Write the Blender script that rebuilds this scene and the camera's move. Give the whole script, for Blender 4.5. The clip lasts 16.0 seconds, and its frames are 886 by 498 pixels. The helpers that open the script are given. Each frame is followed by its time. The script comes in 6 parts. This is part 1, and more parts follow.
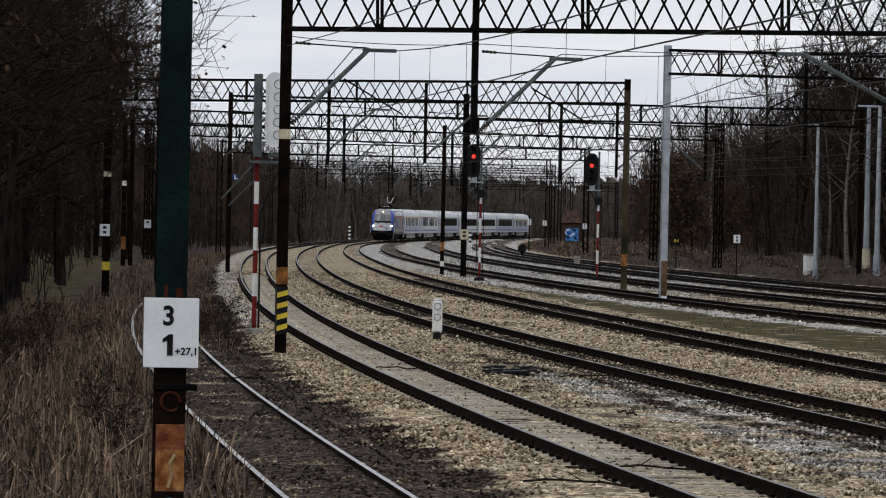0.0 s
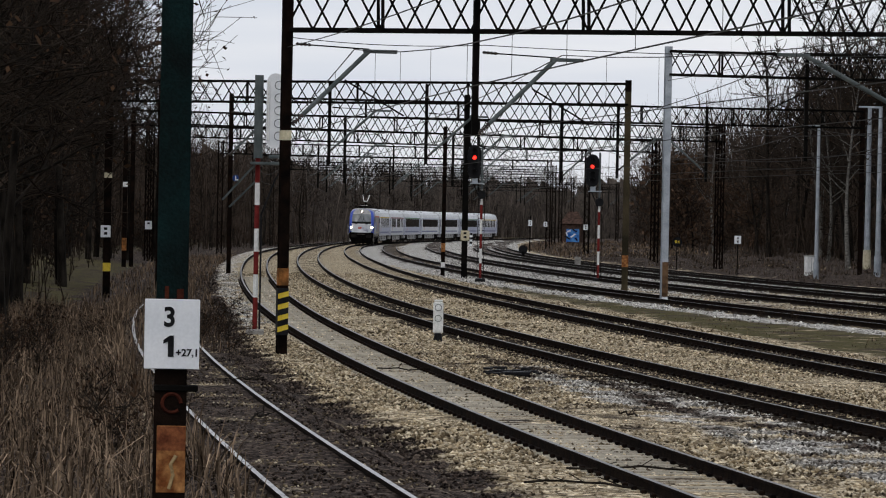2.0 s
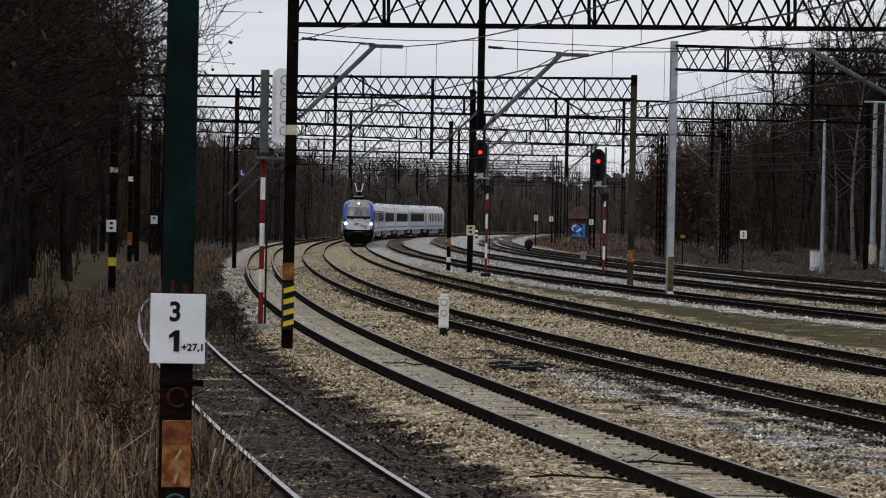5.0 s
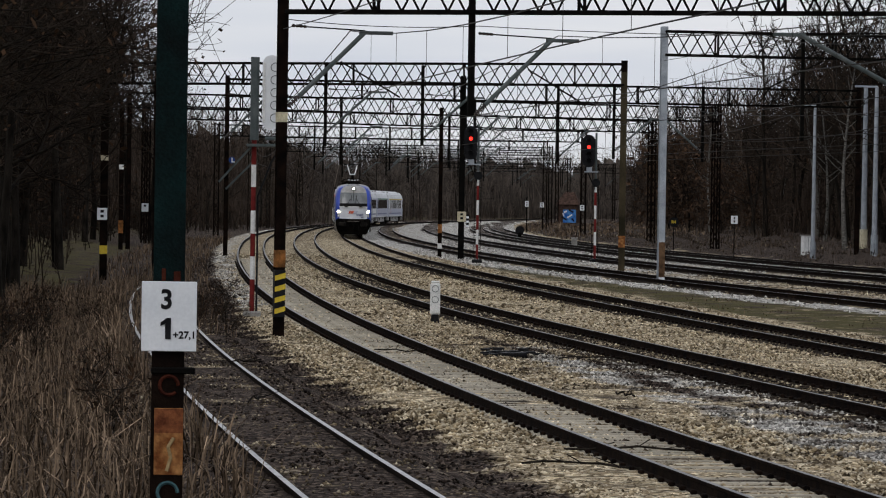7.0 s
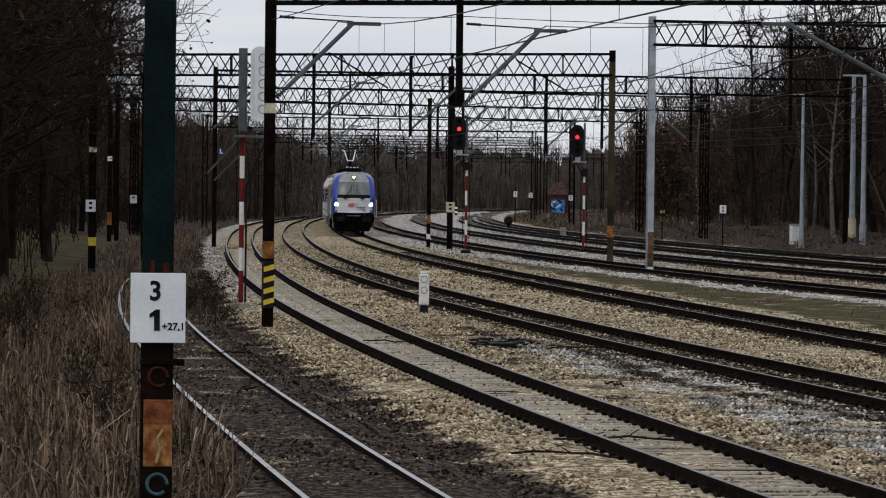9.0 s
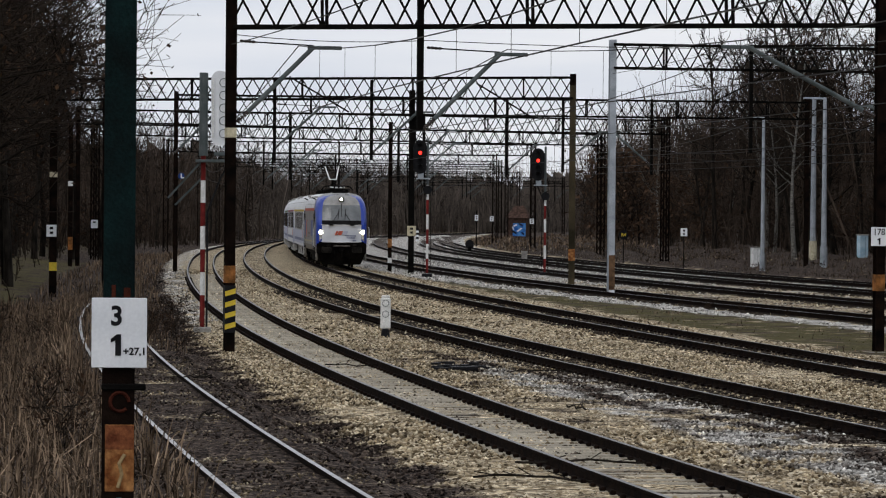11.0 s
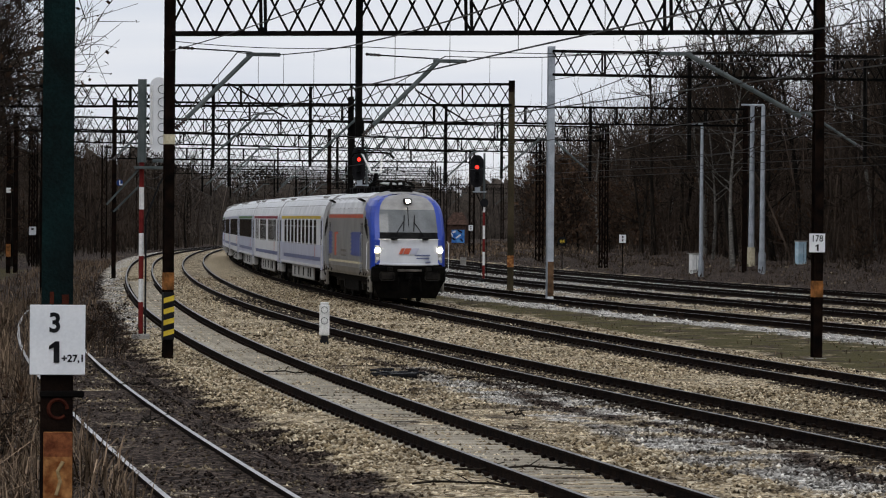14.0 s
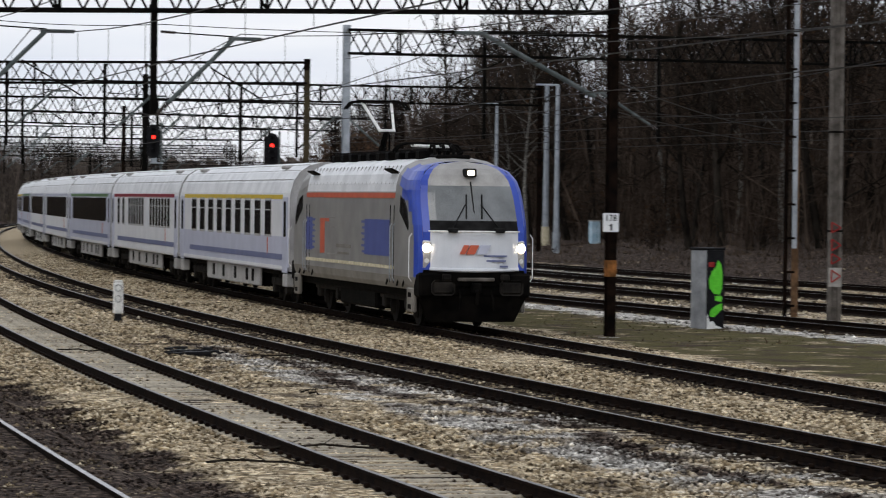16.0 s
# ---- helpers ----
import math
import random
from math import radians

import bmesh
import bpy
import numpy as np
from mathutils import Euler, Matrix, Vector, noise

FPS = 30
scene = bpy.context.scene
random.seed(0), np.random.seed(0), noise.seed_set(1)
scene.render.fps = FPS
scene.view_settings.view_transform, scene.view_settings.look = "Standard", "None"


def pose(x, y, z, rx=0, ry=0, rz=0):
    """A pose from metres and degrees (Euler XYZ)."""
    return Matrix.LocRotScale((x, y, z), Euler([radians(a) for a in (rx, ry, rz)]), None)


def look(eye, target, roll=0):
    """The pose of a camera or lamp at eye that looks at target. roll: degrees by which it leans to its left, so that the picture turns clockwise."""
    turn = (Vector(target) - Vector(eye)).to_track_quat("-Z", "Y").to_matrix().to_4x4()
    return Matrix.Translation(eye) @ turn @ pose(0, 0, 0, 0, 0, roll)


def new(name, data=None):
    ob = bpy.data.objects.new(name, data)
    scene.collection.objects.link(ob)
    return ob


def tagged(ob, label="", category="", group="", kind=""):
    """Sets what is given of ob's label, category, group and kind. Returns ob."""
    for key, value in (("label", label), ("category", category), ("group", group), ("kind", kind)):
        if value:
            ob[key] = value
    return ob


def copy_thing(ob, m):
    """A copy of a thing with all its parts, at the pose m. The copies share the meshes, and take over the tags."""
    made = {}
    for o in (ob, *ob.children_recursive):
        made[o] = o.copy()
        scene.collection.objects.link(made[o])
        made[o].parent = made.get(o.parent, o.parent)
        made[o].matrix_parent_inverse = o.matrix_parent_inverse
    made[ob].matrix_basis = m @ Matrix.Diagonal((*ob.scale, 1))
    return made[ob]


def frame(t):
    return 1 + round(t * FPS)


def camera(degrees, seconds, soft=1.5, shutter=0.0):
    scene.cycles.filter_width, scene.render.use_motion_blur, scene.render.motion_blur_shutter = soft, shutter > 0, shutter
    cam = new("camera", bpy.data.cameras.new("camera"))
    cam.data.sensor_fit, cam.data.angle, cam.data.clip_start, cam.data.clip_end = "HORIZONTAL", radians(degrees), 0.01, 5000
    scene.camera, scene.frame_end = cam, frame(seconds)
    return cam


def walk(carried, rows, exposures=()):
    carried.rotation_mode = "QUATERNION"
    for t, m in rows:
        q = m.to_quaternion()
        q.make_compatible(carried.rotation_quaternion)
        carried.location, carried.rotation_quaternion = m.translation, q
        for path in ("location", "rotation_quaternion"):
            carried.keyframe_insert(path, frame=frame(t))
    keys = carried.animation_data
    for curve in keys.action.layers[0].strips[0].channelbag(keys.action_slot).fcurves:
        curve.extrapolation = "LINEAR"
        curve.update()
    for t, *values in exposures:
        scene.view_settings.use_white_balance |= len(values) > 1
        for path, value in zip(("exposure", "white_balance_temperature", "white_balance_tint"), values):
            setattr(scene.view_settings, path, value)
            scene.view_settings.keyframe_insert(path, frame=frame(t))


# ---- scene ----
# Camera: hand-held long lens on one standpoint above the tracks, panning only.
cam = camera(14.0, 16.0, soft=1.1, shutter=0.3)
walk(cam, [
    (0.0, pose(0, 0, 3.25, 89.465, -1.150, 0.000)),
    (0.5, pose(0, 0, 3.25, 89.470, -1.076, -0.040)),
    (1.0, pose(0, 0, 3.25, 89.525, -1.055, -0.065)),
    (1.5, pose(0, 0, 3.25, 89.510, -1.096, 0.026)),
    (2.0, pose(0, 0, 3.25, 89.482, -1.126, 0.013)),
    (2.5, pose(0, 0, 3.25, 89.439, -1.141, 0.027)),
    (3.0, pose(0, 0, 3.25, 89.438, -1.071, -0.074)),
    (5.5, pose(0, 0, 3.25, 89.357, -1.143, 0.128)),
    (6.0, pose(0, 0, 3.25, 89.261, -1.076, 0.111)),
    (6.5, pose(0, 0, 3.25, 89.238, -0.959, 0.127)),
    (7.0, pose(0, 0, 3.25, 89.184, -0.879, -0.042)),
    (7.5, pose(0, 0, 3.25, 89.125, -0.754, -0.034)),
    (8.0, pose(0, 0, 3.25, 89.022, -0.751, -0.069)),
    (10.5, pose(0, 0, 3.25, 89.235, -0.494, -0.651)),
    (11.0, pose(0, 0, 3.25, 89.420, -0.490, -0.841)),
    (11.5, pose(0, 0, 3.25, 89.577, -0.548, -1.039)),
    (12.0, pose(0, 0, 3.25, 89.541, -0.543, -1.171)),
    (12.5, pose(0, 0, 3.25, 89.403, -0.511, -1.290)),
    (13.0, pose(0, 0, 3.25, 89.388, -0.605, -1.422)),
    (13.5, pose(0, 0, 3.25, 89.448, -0.524, -1.595)),
    (14.0, pose(0, 0, 3.25, 89.533, -0.461, -1.812)),
    (14.5, pose(0, 0, 3.25, 89.590, -0.574, -2.008)),
    (15.0, pose(0, 0, 3.25, 89.474, -0.911, -2.412)),
    (15.5, pose(0, 0, 3.25, 89.290, -0.758, -3.419)),
    (16.0, pose(0, 0, 3.25, 89.226, -0.689, -5.068)),], exposures=((0.0, 0.0), (3.0, -0.02), (5.5, -0.09), (8.0, -0.12), (10.5, 0.0), (12.0, 0.03), (14.5, 0.02), (16.0, 0.18)))

# ---- world and light: overcast winter day ----
SUN_DIR = (-0.35, -0.55, 0.76)
world = bpy.data.worlds.new("overcast_sky")
scene.world = world
world.use_nodes = True
wn, wl = world.node_tree.nodes, world.node_tree.links
sky = wn.new("ShaderNodeTexSky")
sky.sky_type, sky.sun_disc = "NISHITA", False
sky.sun_elevation, sky.sun_rotation = radians(49), radians(212.5)
sky.air_density, sky.dust_density, sky.ozone_density = 1.0, 3.0, 1.0
wbg = wn["Background"]
wtc, wmap = wn.new("ShaderNodeTexCoord"), wn.new("ShaderNodeMapping")
wmap.inputs["Scale"].default_value = (3.0, 3.0, 26.0)
wnoise = wn.new("ShaderNodeTexNoise")
wnoise.inputs["Scale"].default_value, wnoise.inputs["Detail"].default_value = 1.6, 6
wramp = wn.new("ShaderNodeValToRGB")
wramp.color_ramp.elements[0].position, wramp.color_ramp.elements[0].color = 0.32, (6.7, 7.2, 8.2, 1)
wramp.color_ramp.elements[1].position, wramp.color_ramp.elements[1].color = 0.66, (8.6, 8.75, 9.2, 1)
wmix = wn.new("ShaderNodeMix")
wmix.data_type = "RGBA"
wmix.inputs["Factor"].default_value = 0.9
wl.new(wtc.outputs["Generated"], wmap.inputs["Vector"])
wl.new(wmap.outputs["Vector"], wnoise.inputs["Vector"])
wl.new(wnoise.outputs["Fac"], wramp.inputs["Fac"])
wl.new(sky.outputs["Color"], wmix.inputs["A"])
wl.new(wramp.outputs["Color"], wmix.inputs["B"])
wl.new(wmix.outputs["Result"], wbg.inputs["Color"])
wbg.inputs["Strength"].default_value = 0.102
sun = new("sun", bpy.data.lights.new("sun", "SUN"))
sun.data.energy, sun.data.angle, sun.data.color = 0.48, radians(25), (1.0, 0.98, 0.96)
sun.matrix_world = look((60, -40, 90), (60 - SUN_DIR[0], -40 - SUN_DIR[1], 90 - SUN_DIR[2]))


# ---- materials ----
def mat(name, a, b, scale=3.0, rough=0.7, metal=0.0, bump=0.15, fine=45.0, vary=0.25, stretch=(1, 1, 1), glow=None, per=0.0, spec=None, island=False):
    m = bpy.data.materials.new(name)
    m.use_nodes = True
    n, l = m.node_tree.nodes, m.node_tree.links
    p = n["Principled BSDF"]
    tc, mp = n.new("ShaderNodeTexCoord"), n.new("ShaderNodeMapping")
    mp.inputs["Scale"].default_value = stretch
    l.new(tc.outputs["Object"], mp.inputs["Vector"])
    big, small = n.new("ShaderNodeTexNoise"), n.new("ShaderNodeTexNoise")
    big.inputs["Scale"].default_value, big.inputs["Detail"].default_value = scale, 5
    small.inputs["Scale"].default_value, small.inputs["Detail"].default_value = fine, 3
    for q in (big, small):
        l.new(mp.outputs["Vector"], q.inputs["Vector"])
    ramp = n.new("ShaderNodeValToRGB")
    ramp.color_ramp.elements[0].position, ramp.color_ramp.elements[0].color = 0.35, (*a, 1)
    ramp.color_ramp.elements[1].position, ramp.color_ramp.elements[1].color = 0.65, (*b, 1)
    l.new(big.outputs["Fac"], ramp.inputs["Fac"])
    hsv = n.new("ShaderNodeHueSaturation")
    mr = n.new("ShaderNodeMapRange")
    mr.inputs["To Min"].default_value, mr.inputs["To Max"].default_value = 1 - vary, 1 + vary
    mr.inputs["From Min"].default_value, mr.inputs["From Max"].default_value = 0.25, 0.75
    l.new(small.outputs["Fac"], mr.inputs["Value"])
    value = mr.outputs["Result"]
    if per:
        oi, m2, mul = n.new("ShaderNodeObjectInfo"), n.new("ShaderNodeMapRange"), n.new("ShaderNodeMath")
        m2.inputs["To Min"].default_value, m2.inputs["To Max"].default_value = 1 - per, 1 + per
        mul.operation = "MULTIPLY"
        geo = n.new("ShaderNodeNewGeometry")
        l.new(geo.outputs["Random Per Island"] if island else oi.outputs["Random"], m2.inputs["Value"])
        l.new(m2.outputs["Result"], mul.inputs[0])
        l.new(value, mul.inputs[1])
        value = mul.outputs["Value"]
    l.new(value, hsv.inputs["Value"])
    l.new(ramp.outputs["Color"], hsv.inputs["Color"])
    l.new(hsv.outputs["Color"], p.inputs["Base Color"])
    p.inputs["Roughness"].default_value, p.inputs["Metallic"].default_value = rough, metal
    p.inputs["Specular IOR Level"].default_value = spec if spec is not None else (0.45 if rough < 0.5 else 0.06)
    if bump:
        bp = n.new("ShaderNodeBump")
        bp.inputs["Strength"].default_value, bp.inputs["Distance"].default_value = bump, 0.02
        l.new(small.outputs["Fac"], bp.inputs["Height"])
        l.new(bp.outputs["Normal"], p.inputs["Normal"])
    if glow:
        p.inputs["Emission Color"].default_value = (*glow[0], 1)
        p.inputs["Emission Strength"].default_value = glow[1]
    return m


def grav(name, tones, scale, per_island=False):
    """Loose stone: one tone a cell, bump from cell distance; masks bring pale stone, soil and grass in."""
    m = bpy.data.materials.new(name)
    m.use_nodes = True
    n, l = m.node_tree.nodes, m.node_tree.links
    p = n["Principled BSDF"]
    p.inputs["Roughness"].default_value = 0.92
    p.inputs["Specular IOR Level"].default_value = 0.04
    tc = n.new("ShaderNodeTexCoord")

    def ramp(fac, cols):
        r = n.new("ShaderNodeValToRGB")
        r.color_ramp.interpolation = "LINEAR"
        while len(r.color_ramp.elements) < len(cols):
            r.color_ramp.elements.new(0.5)
        for i, c in enumerate(cols):
            r.color_ramp.elements[i].position = i / (len(cols) - 1)
            r.color_ramp.elements[i].color = (*c, 1)
        l.new(fac, r.inputs["Fac"])
        return r.outputs["Color"]

    def mixc(f, a, b):
        x = n.new("ShaderNodeMix")
        x.data_type = "RGBA"
        l.new(f, x.inputs["Factor"])
        l.new(a, x.inputs["A"])
        l.new(b, x.inputs["B"])
        return x.outputs["Result"]

    def noise_at(sc, det=4):
        x = n.new("ShaderNodeTexNoise")
        x.inputs["Scale"].default_value, x.inputs["Detail"].default_value = sc, det
        l.new(tc.outputs["Object"], x.inputs["Vector"])
        return x.outputs["Fac"]

    def calc(op, a, b):
        x = n.new("ShaderNodeMath")
        x.operation = op
        for i, q in enumerate((a, b)):
            if isinstance(q, (int, float)):
                x.inputs[i].default_value = q
            else:
                l.new(q, x.inputs[i])
        return x.outputs["Value"]

    v = n.new("ShaderNodeTexVoronoi")
    v.inputs["Scale"].default_value = scale
    l.new(tc.outputs["Object"], v.inputs["Vector"])
    sep = n.new("ShaderNodeSeparateColor")
    l.new(v.outputs["Color"], sep.inputs["Color"])
    cell = sep.outputs["Red"]
    if per_island:
        cell = n.new("ShaderNodeNewGeometry").outputs["Random Per Island"]
    at = n.new("ShaderNodeAttribute")
    at.attribute_name = "cover"
    am = n.new("ShaderNodeSeparateColor")
    l.new(at.outputs["Color"], am.inputs["Color"])

    def mask(channel, sc):
        e = calc("ADD", channel, calc("MULTIPLY", calc("SUBTRACT", noise_at(sc, 6), 0.5), 1.5))
        r = n.new("ShaderNodeMapRange")
        r.inputs["From Min"].default_value, r.inputs["From Max"].default_value = 0.38, 0.62
        l.new(e, r.inputs["Value"])
        return r.outputs["Result"]

    col = mixc(noise_at(0.5), ramp(cell, tones[0]), ramp(cell, tones[1]))
    col = mixc(mask(am.outputs["Blue"], 0.7), col, ramp(cell, tones[2]))
    # patches of dirt and weed in the stone, and uneven washing
    dirt = n.new("ShaderNodeMapRange")
    dirt.inputs["From Min"].default_value, dirt.inputs["From Max"].default_value = 0.52, 0.68
    l.new(noise_at(1.1, 9), dirt.inputs["Value"])
    dark = n.new("ShaderNodeRGB")
    dark.outputs[0].default_value = (0.045, 0.034, 0.025, 1)
    col = mixc(calc("MULTIPLY", dirt.outputs["Result"], 0.55), col, dark.outputs[0])
    wash = n.new("ShaderNodeHueSaturation")
    lift = n.new("ShaderNodeMapRange")
    lift.inputs["From Min"].default_value, lift.inputs["From Max"].default_value = 0.3, 0.7
    lift.inputs["To Min"].default_value, lift.inputs["To Max"].default_value = 0.58, 1.8
    l.new(noise_at(4.5, 8), lift.inputs["Value"])
    l.new(lift.outputs["Result"], wash.inputs["Value"])
    l.new(col, wash.inputs["Color"])
    col = wash.outputs["Color"]
    soil = mixc(noise_at(3, 6), ramp(cell, [(0.006, 0.0045, 0.004), (0.026, 0.019, 0.0155), (0.05, 0.037, 0.03), (0.2, 0.155, 0.125)]),
                ramp(cell, [(0.004, 0.003, 0.0025), (0.018, 0.013, 0.0105), (0.04, 0.029, 0.023), (0.11, 0.083, 0.066)]))
    col = mixc(mask(am.outputs["Red"], 0.8), col, soil)
    grass = mixc(noise_at(0.35), ramp(noise_at(14, 6), [(0.015, 0.013, 0.006), (0.085, 0.076, 0.03), (0.21, 0.185, 0.09)]),
                 ramp(noise_at(11, 6), [(0.012, 0.011, 0.006), (0.06, 0.05, 0.024), (0.14, 0.115, 0.06)]))
    bare = n.new("ShaderNodeMapRange")
    bare.inputs["From Min"].default_value, bare.inputs["From Max"].default_value = 0.5, 0.64
    l.new(noise_at(0.62, 7), bare.inputs["Value"])
    grass = mixc(bare.outputs["Result"], grass, ramp(noise_at(12, 7), [(0.012, 0.009, 0.007), (0.05, 0.037, 0.027), (0.14, 0.11, 0.08)]))
    col = mixc(mask(am.outputs["Green"], 0.9), col, grass)
    l.new(col, p.inputs["Base Color"])
    bp = n.new("ShaderNodeBump")
    bp.inputs["Strength"].default_value, bp.inputs["Distance"].default_value = 0.7, 0.05
    l.new(v.outputs["Distance"], bp.inputs["Height"])
    l.new(bp.outputs["Normal"], p.inputs["Normal"])
    return m


TAN = [(0.035, 0.026, 0.015), (0.23, 0.173, 0.104), (0.42, 0.338, 0.213), (0.73, 0.64, 0.475)]
RUST = [(0.03, 0.022, 0.014), (0.175, 0.136, 0.086), (0.335, 0.268, 0.175), (0.59, 0.51, 0.375)]
PALE = [(0.04, 0.038, 0.035), (0.22, 0.207, 0.185), (0.42, 0.4, 0.365), (0.7, 0.67, 0.62)]
M_GROUND = grav("loose_ballast", (TAN, RUST, PALE), 15.0)
M_STONE = grav("ballast_stone", (TAN, RUST, PALE), 15.0, True)
M_STEEL = mat("dark_steel", (0.0025, 0.0025, 0.0025), (0.008, 0.007, 0.006), 2.0, 0.7, 0.0, 0.2, spec=0.02)
M_RUSTY = mat("rusty_steel", (0.0025, 0.002, 0.0018), (0.012, 0.007, 0.005), 3.0, 0.8, 0.0, 0.3, spec=0.02)
M_ORANGE = mat("orange_rust", (0.1, 0.045, 0.015), (0.32, 0.13, 0.04), 5.0, 0.85, 0.0, 0.3)
M_RUSTFACE = mat("dull_brown_rust", (0.06, 0.035, 0.02), (0.17, 0.1, 0.055), 4.0, 0.85, 0.0, 0.3)
M_REDOCHRE = mat("reddish_peeling_paint", (0.1, 0.03, 0.014), (0.24, 0.085, 0.035), 9.0, 0.85, 0, 0.3)
M_TEAL = mat("faded_teal_spray", (0.02, 0.05, 0.055), (0.06, 0.12, 0.13), 5.0, 0.7, 0, 0)
M_CREAMRUST = mat("bleached_ochre_paint", (0.28, 0.19, 0.09), (0.46, 0.36, 0.2), 6.0, 0.8, 0, 0.2)
M_REDRUST = mat("dark_red_rust", (0.03, 0.008, 0.005), (0.07, 0.018, 0.01), 8.0, 0.85, 0, 0.3)
M_OLIVE = mat("worn_olive_brown_paint", (0.02, 0.017, 0.01), (0.07, 0.055, 0.032), 1.5, 0.7, 0.0, 0.2, stretch=(1, 1, 0.4))
M_OCHRE = mat("ochre_paint", (0.15, 0.05, 0.016), (0.38, 0.18, 0.065), 9.0, 0.8, 0.0, 0.3)
M_GREEN = mat("flaking_green_paint", (0.0025, 0.005, 0.005), (0.004, 0.0155, 0.015), 2.5, 0.6, 0.0, 0.3, vary=0.4)
M_GALV = mat("galvanised_steel", (0.3, 0.33, 0.36), (0.45, 0.48, 0.52), 2.0, 0.5, 0.5, 0.05)
M_GREYP = mat("grey_green_paint", (0.07, 0.085, 0.085), (0.12, 0.135, 0.135), 2.0, 0.6, 0.1)
M_RAIL = mat("rail_rust", (0.004, 0.003, 0.003), (0.016, 0.010, 0.007), 6.0, 0.8, 0.0, 0.2, spec=0.02)
M_HEAD = mat("polished_rail_head", (0.34, 0.33, 0.32), (0.5, 0.49, 0.48), 3.0, 0.38, 0.9, 0.02)
M_OLDHEAD = mat("dull_rail_head", (0.06, 0.055, 0.05), (0.16, 0.15, 0.14), 3.0, 0.42, 0.7, 0.02)
M_SLEEPER = mat("concrete_sleeper", (0.28, 0.25, 0.195), (0.44, 0.395, 0.315), 4.0, 0.9, 0, 0.4, per=0.18)
M_OLDSLEEP = mat("oily_timber_sleeper", (0.014, 0.011, 0.009), (0.05, 0.039, 0.029), 5.0, 0.9, 0, 0.5, per=0.25, spec=0.02)
M_WHITE = mat("white_enamel", (0.72, 0.74, 0.76), (0.82, 0.83, 0.84), 3.0, 0.35, 0, 0.02, vary=0.05)
M_OLDWHITE = mat("weathered_white_paint", (0.62, 0.62, 0.6), (0.8, 0.8, 0.78), 5.0, 0.7, 0, 0.1)
M_CREAM = mat("cream_paint", (0.45, 0.4, 0.27), (0.62, 0.56, 0.4), 5.0, 0.7)
M_BLACK = mat("black_paint", (0.007, 0.007, 0.008), (0.016, 0.016, 0.017), 4.0, 0.55, 0, 0.05)
M_RED = mat("faded_red_paint", (0.22, 0.02, 0.02), (0.33, 0.045, 0.04), 4.0, 0.6)
M_DARKRED = mat("dull_dark_red_paint", (0.1, 0.012, 0.012), (0.19, 0.025, 0.022), 4.0, 0.65)
M_YELLOW = mat("yellow_paint", (0.5, 0.36, 0.03), (0.68, 0.5, 0.06), 4.0, 0.6)
M_CONC = mat("concrete", (0.2, 0.19, 0.175), (0.34, 0.325, 0.3), 3.0, 0.9, 0, 0.4)
M_OLDCONC = mat("weathered_brown_concrete", (0.07, 0.062, 0.054), (0.15, 0.135, 0.12), 3.0, 0.9, 0, 0.4)
M_WIRE = mat("weathered_copper_wire", (0.02, 0.02, 0.02), (0.05, 0.045, 0.04), 3.0, 0.6, 0.3, 0)
M_INS = mat("brown_insulator", (0.015, 0.01, 0.009), (0.03, 0.018, 0.014), 3.0, 0.25, 0, 0)
M_REDLAMP = mat("lit_red_lamp", (0.6, 0.02, 0.02), (0.7, 0.03, 0.02), 3, 0.3, 0, 0, glow=((1.0, 0.025, 0.015), 3.0))
M_LAMPGLASS = mat("dark_lamp_lens", (0.006, 0.006, 0.007), (0.012, 0.012, 0.013), 3, 0.55, 0, 0, spec=0.05)
M_BLUESIGN = mat("blue_sign_enamel", (0.015, 0.04, 0.16), (0.03, 0.07, 0.22), 3, 0.5)
M_BARK = mat("grey_brown_bark", (0.007, 0.006, 0.005), (0.03, 0.025, 0.02), 4.0, 0.95, 0, 0.5, per=0.35, stretch=(1, 1, 0.3), spec=0.02)
M_BIRCH = mat("pale_birch_bark", (0.06, 0.055, 0.048), (0.2, 0.19, 0.17), 5.0, 0.9, 0, 0.3, stretch=(1, 1, 3))
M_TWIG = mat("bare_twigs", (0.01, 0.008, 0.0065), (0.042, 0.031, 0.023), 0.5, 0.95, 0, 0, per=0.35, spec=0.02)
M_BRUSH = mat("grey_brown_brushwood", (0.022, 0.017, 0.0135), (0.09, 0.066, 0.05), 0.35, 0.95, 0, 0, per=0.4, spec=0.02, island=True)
M_BROWNLEAF = mat("rusty_withered_leaves", (0.03, 0.02, 0.014), (0.085, 0.05, 0.03), 0.6, 0.95, 0, 0, per=0.4, island=True)
# twigs of the far woods: aerial haze is put into this paler, greyer colour
M_HAZETWIG = mat("hazed_grey_brown_twigs", (0.045, 0.038, 0.033), (0.14, 0.115, 0.096), 0.25, 0.95, 0, 0, per=0.4, spec=0.0, island=True)
M_DEADLEAF = mat("withered_leaves", (0.02, 0.012, 0.008), (0.06, 0.034, 0.019), 1.0, 0.95, 0, 0, per=0.3)
M_NEEDLE = mat("pine_needles", (0.012, 0.018, 0.010), (0.03, 0.038, 0.02), 1.0, 0.9, 0, 0, per=0.3)
M_DRY = mat("dry_grass", (0.05, 0.034, 0.022), (0.19, 0.135, 0.09), 0.6, 0.95, 0, 0, fine=3.0, vary=0.4, per=0.75, island=True)
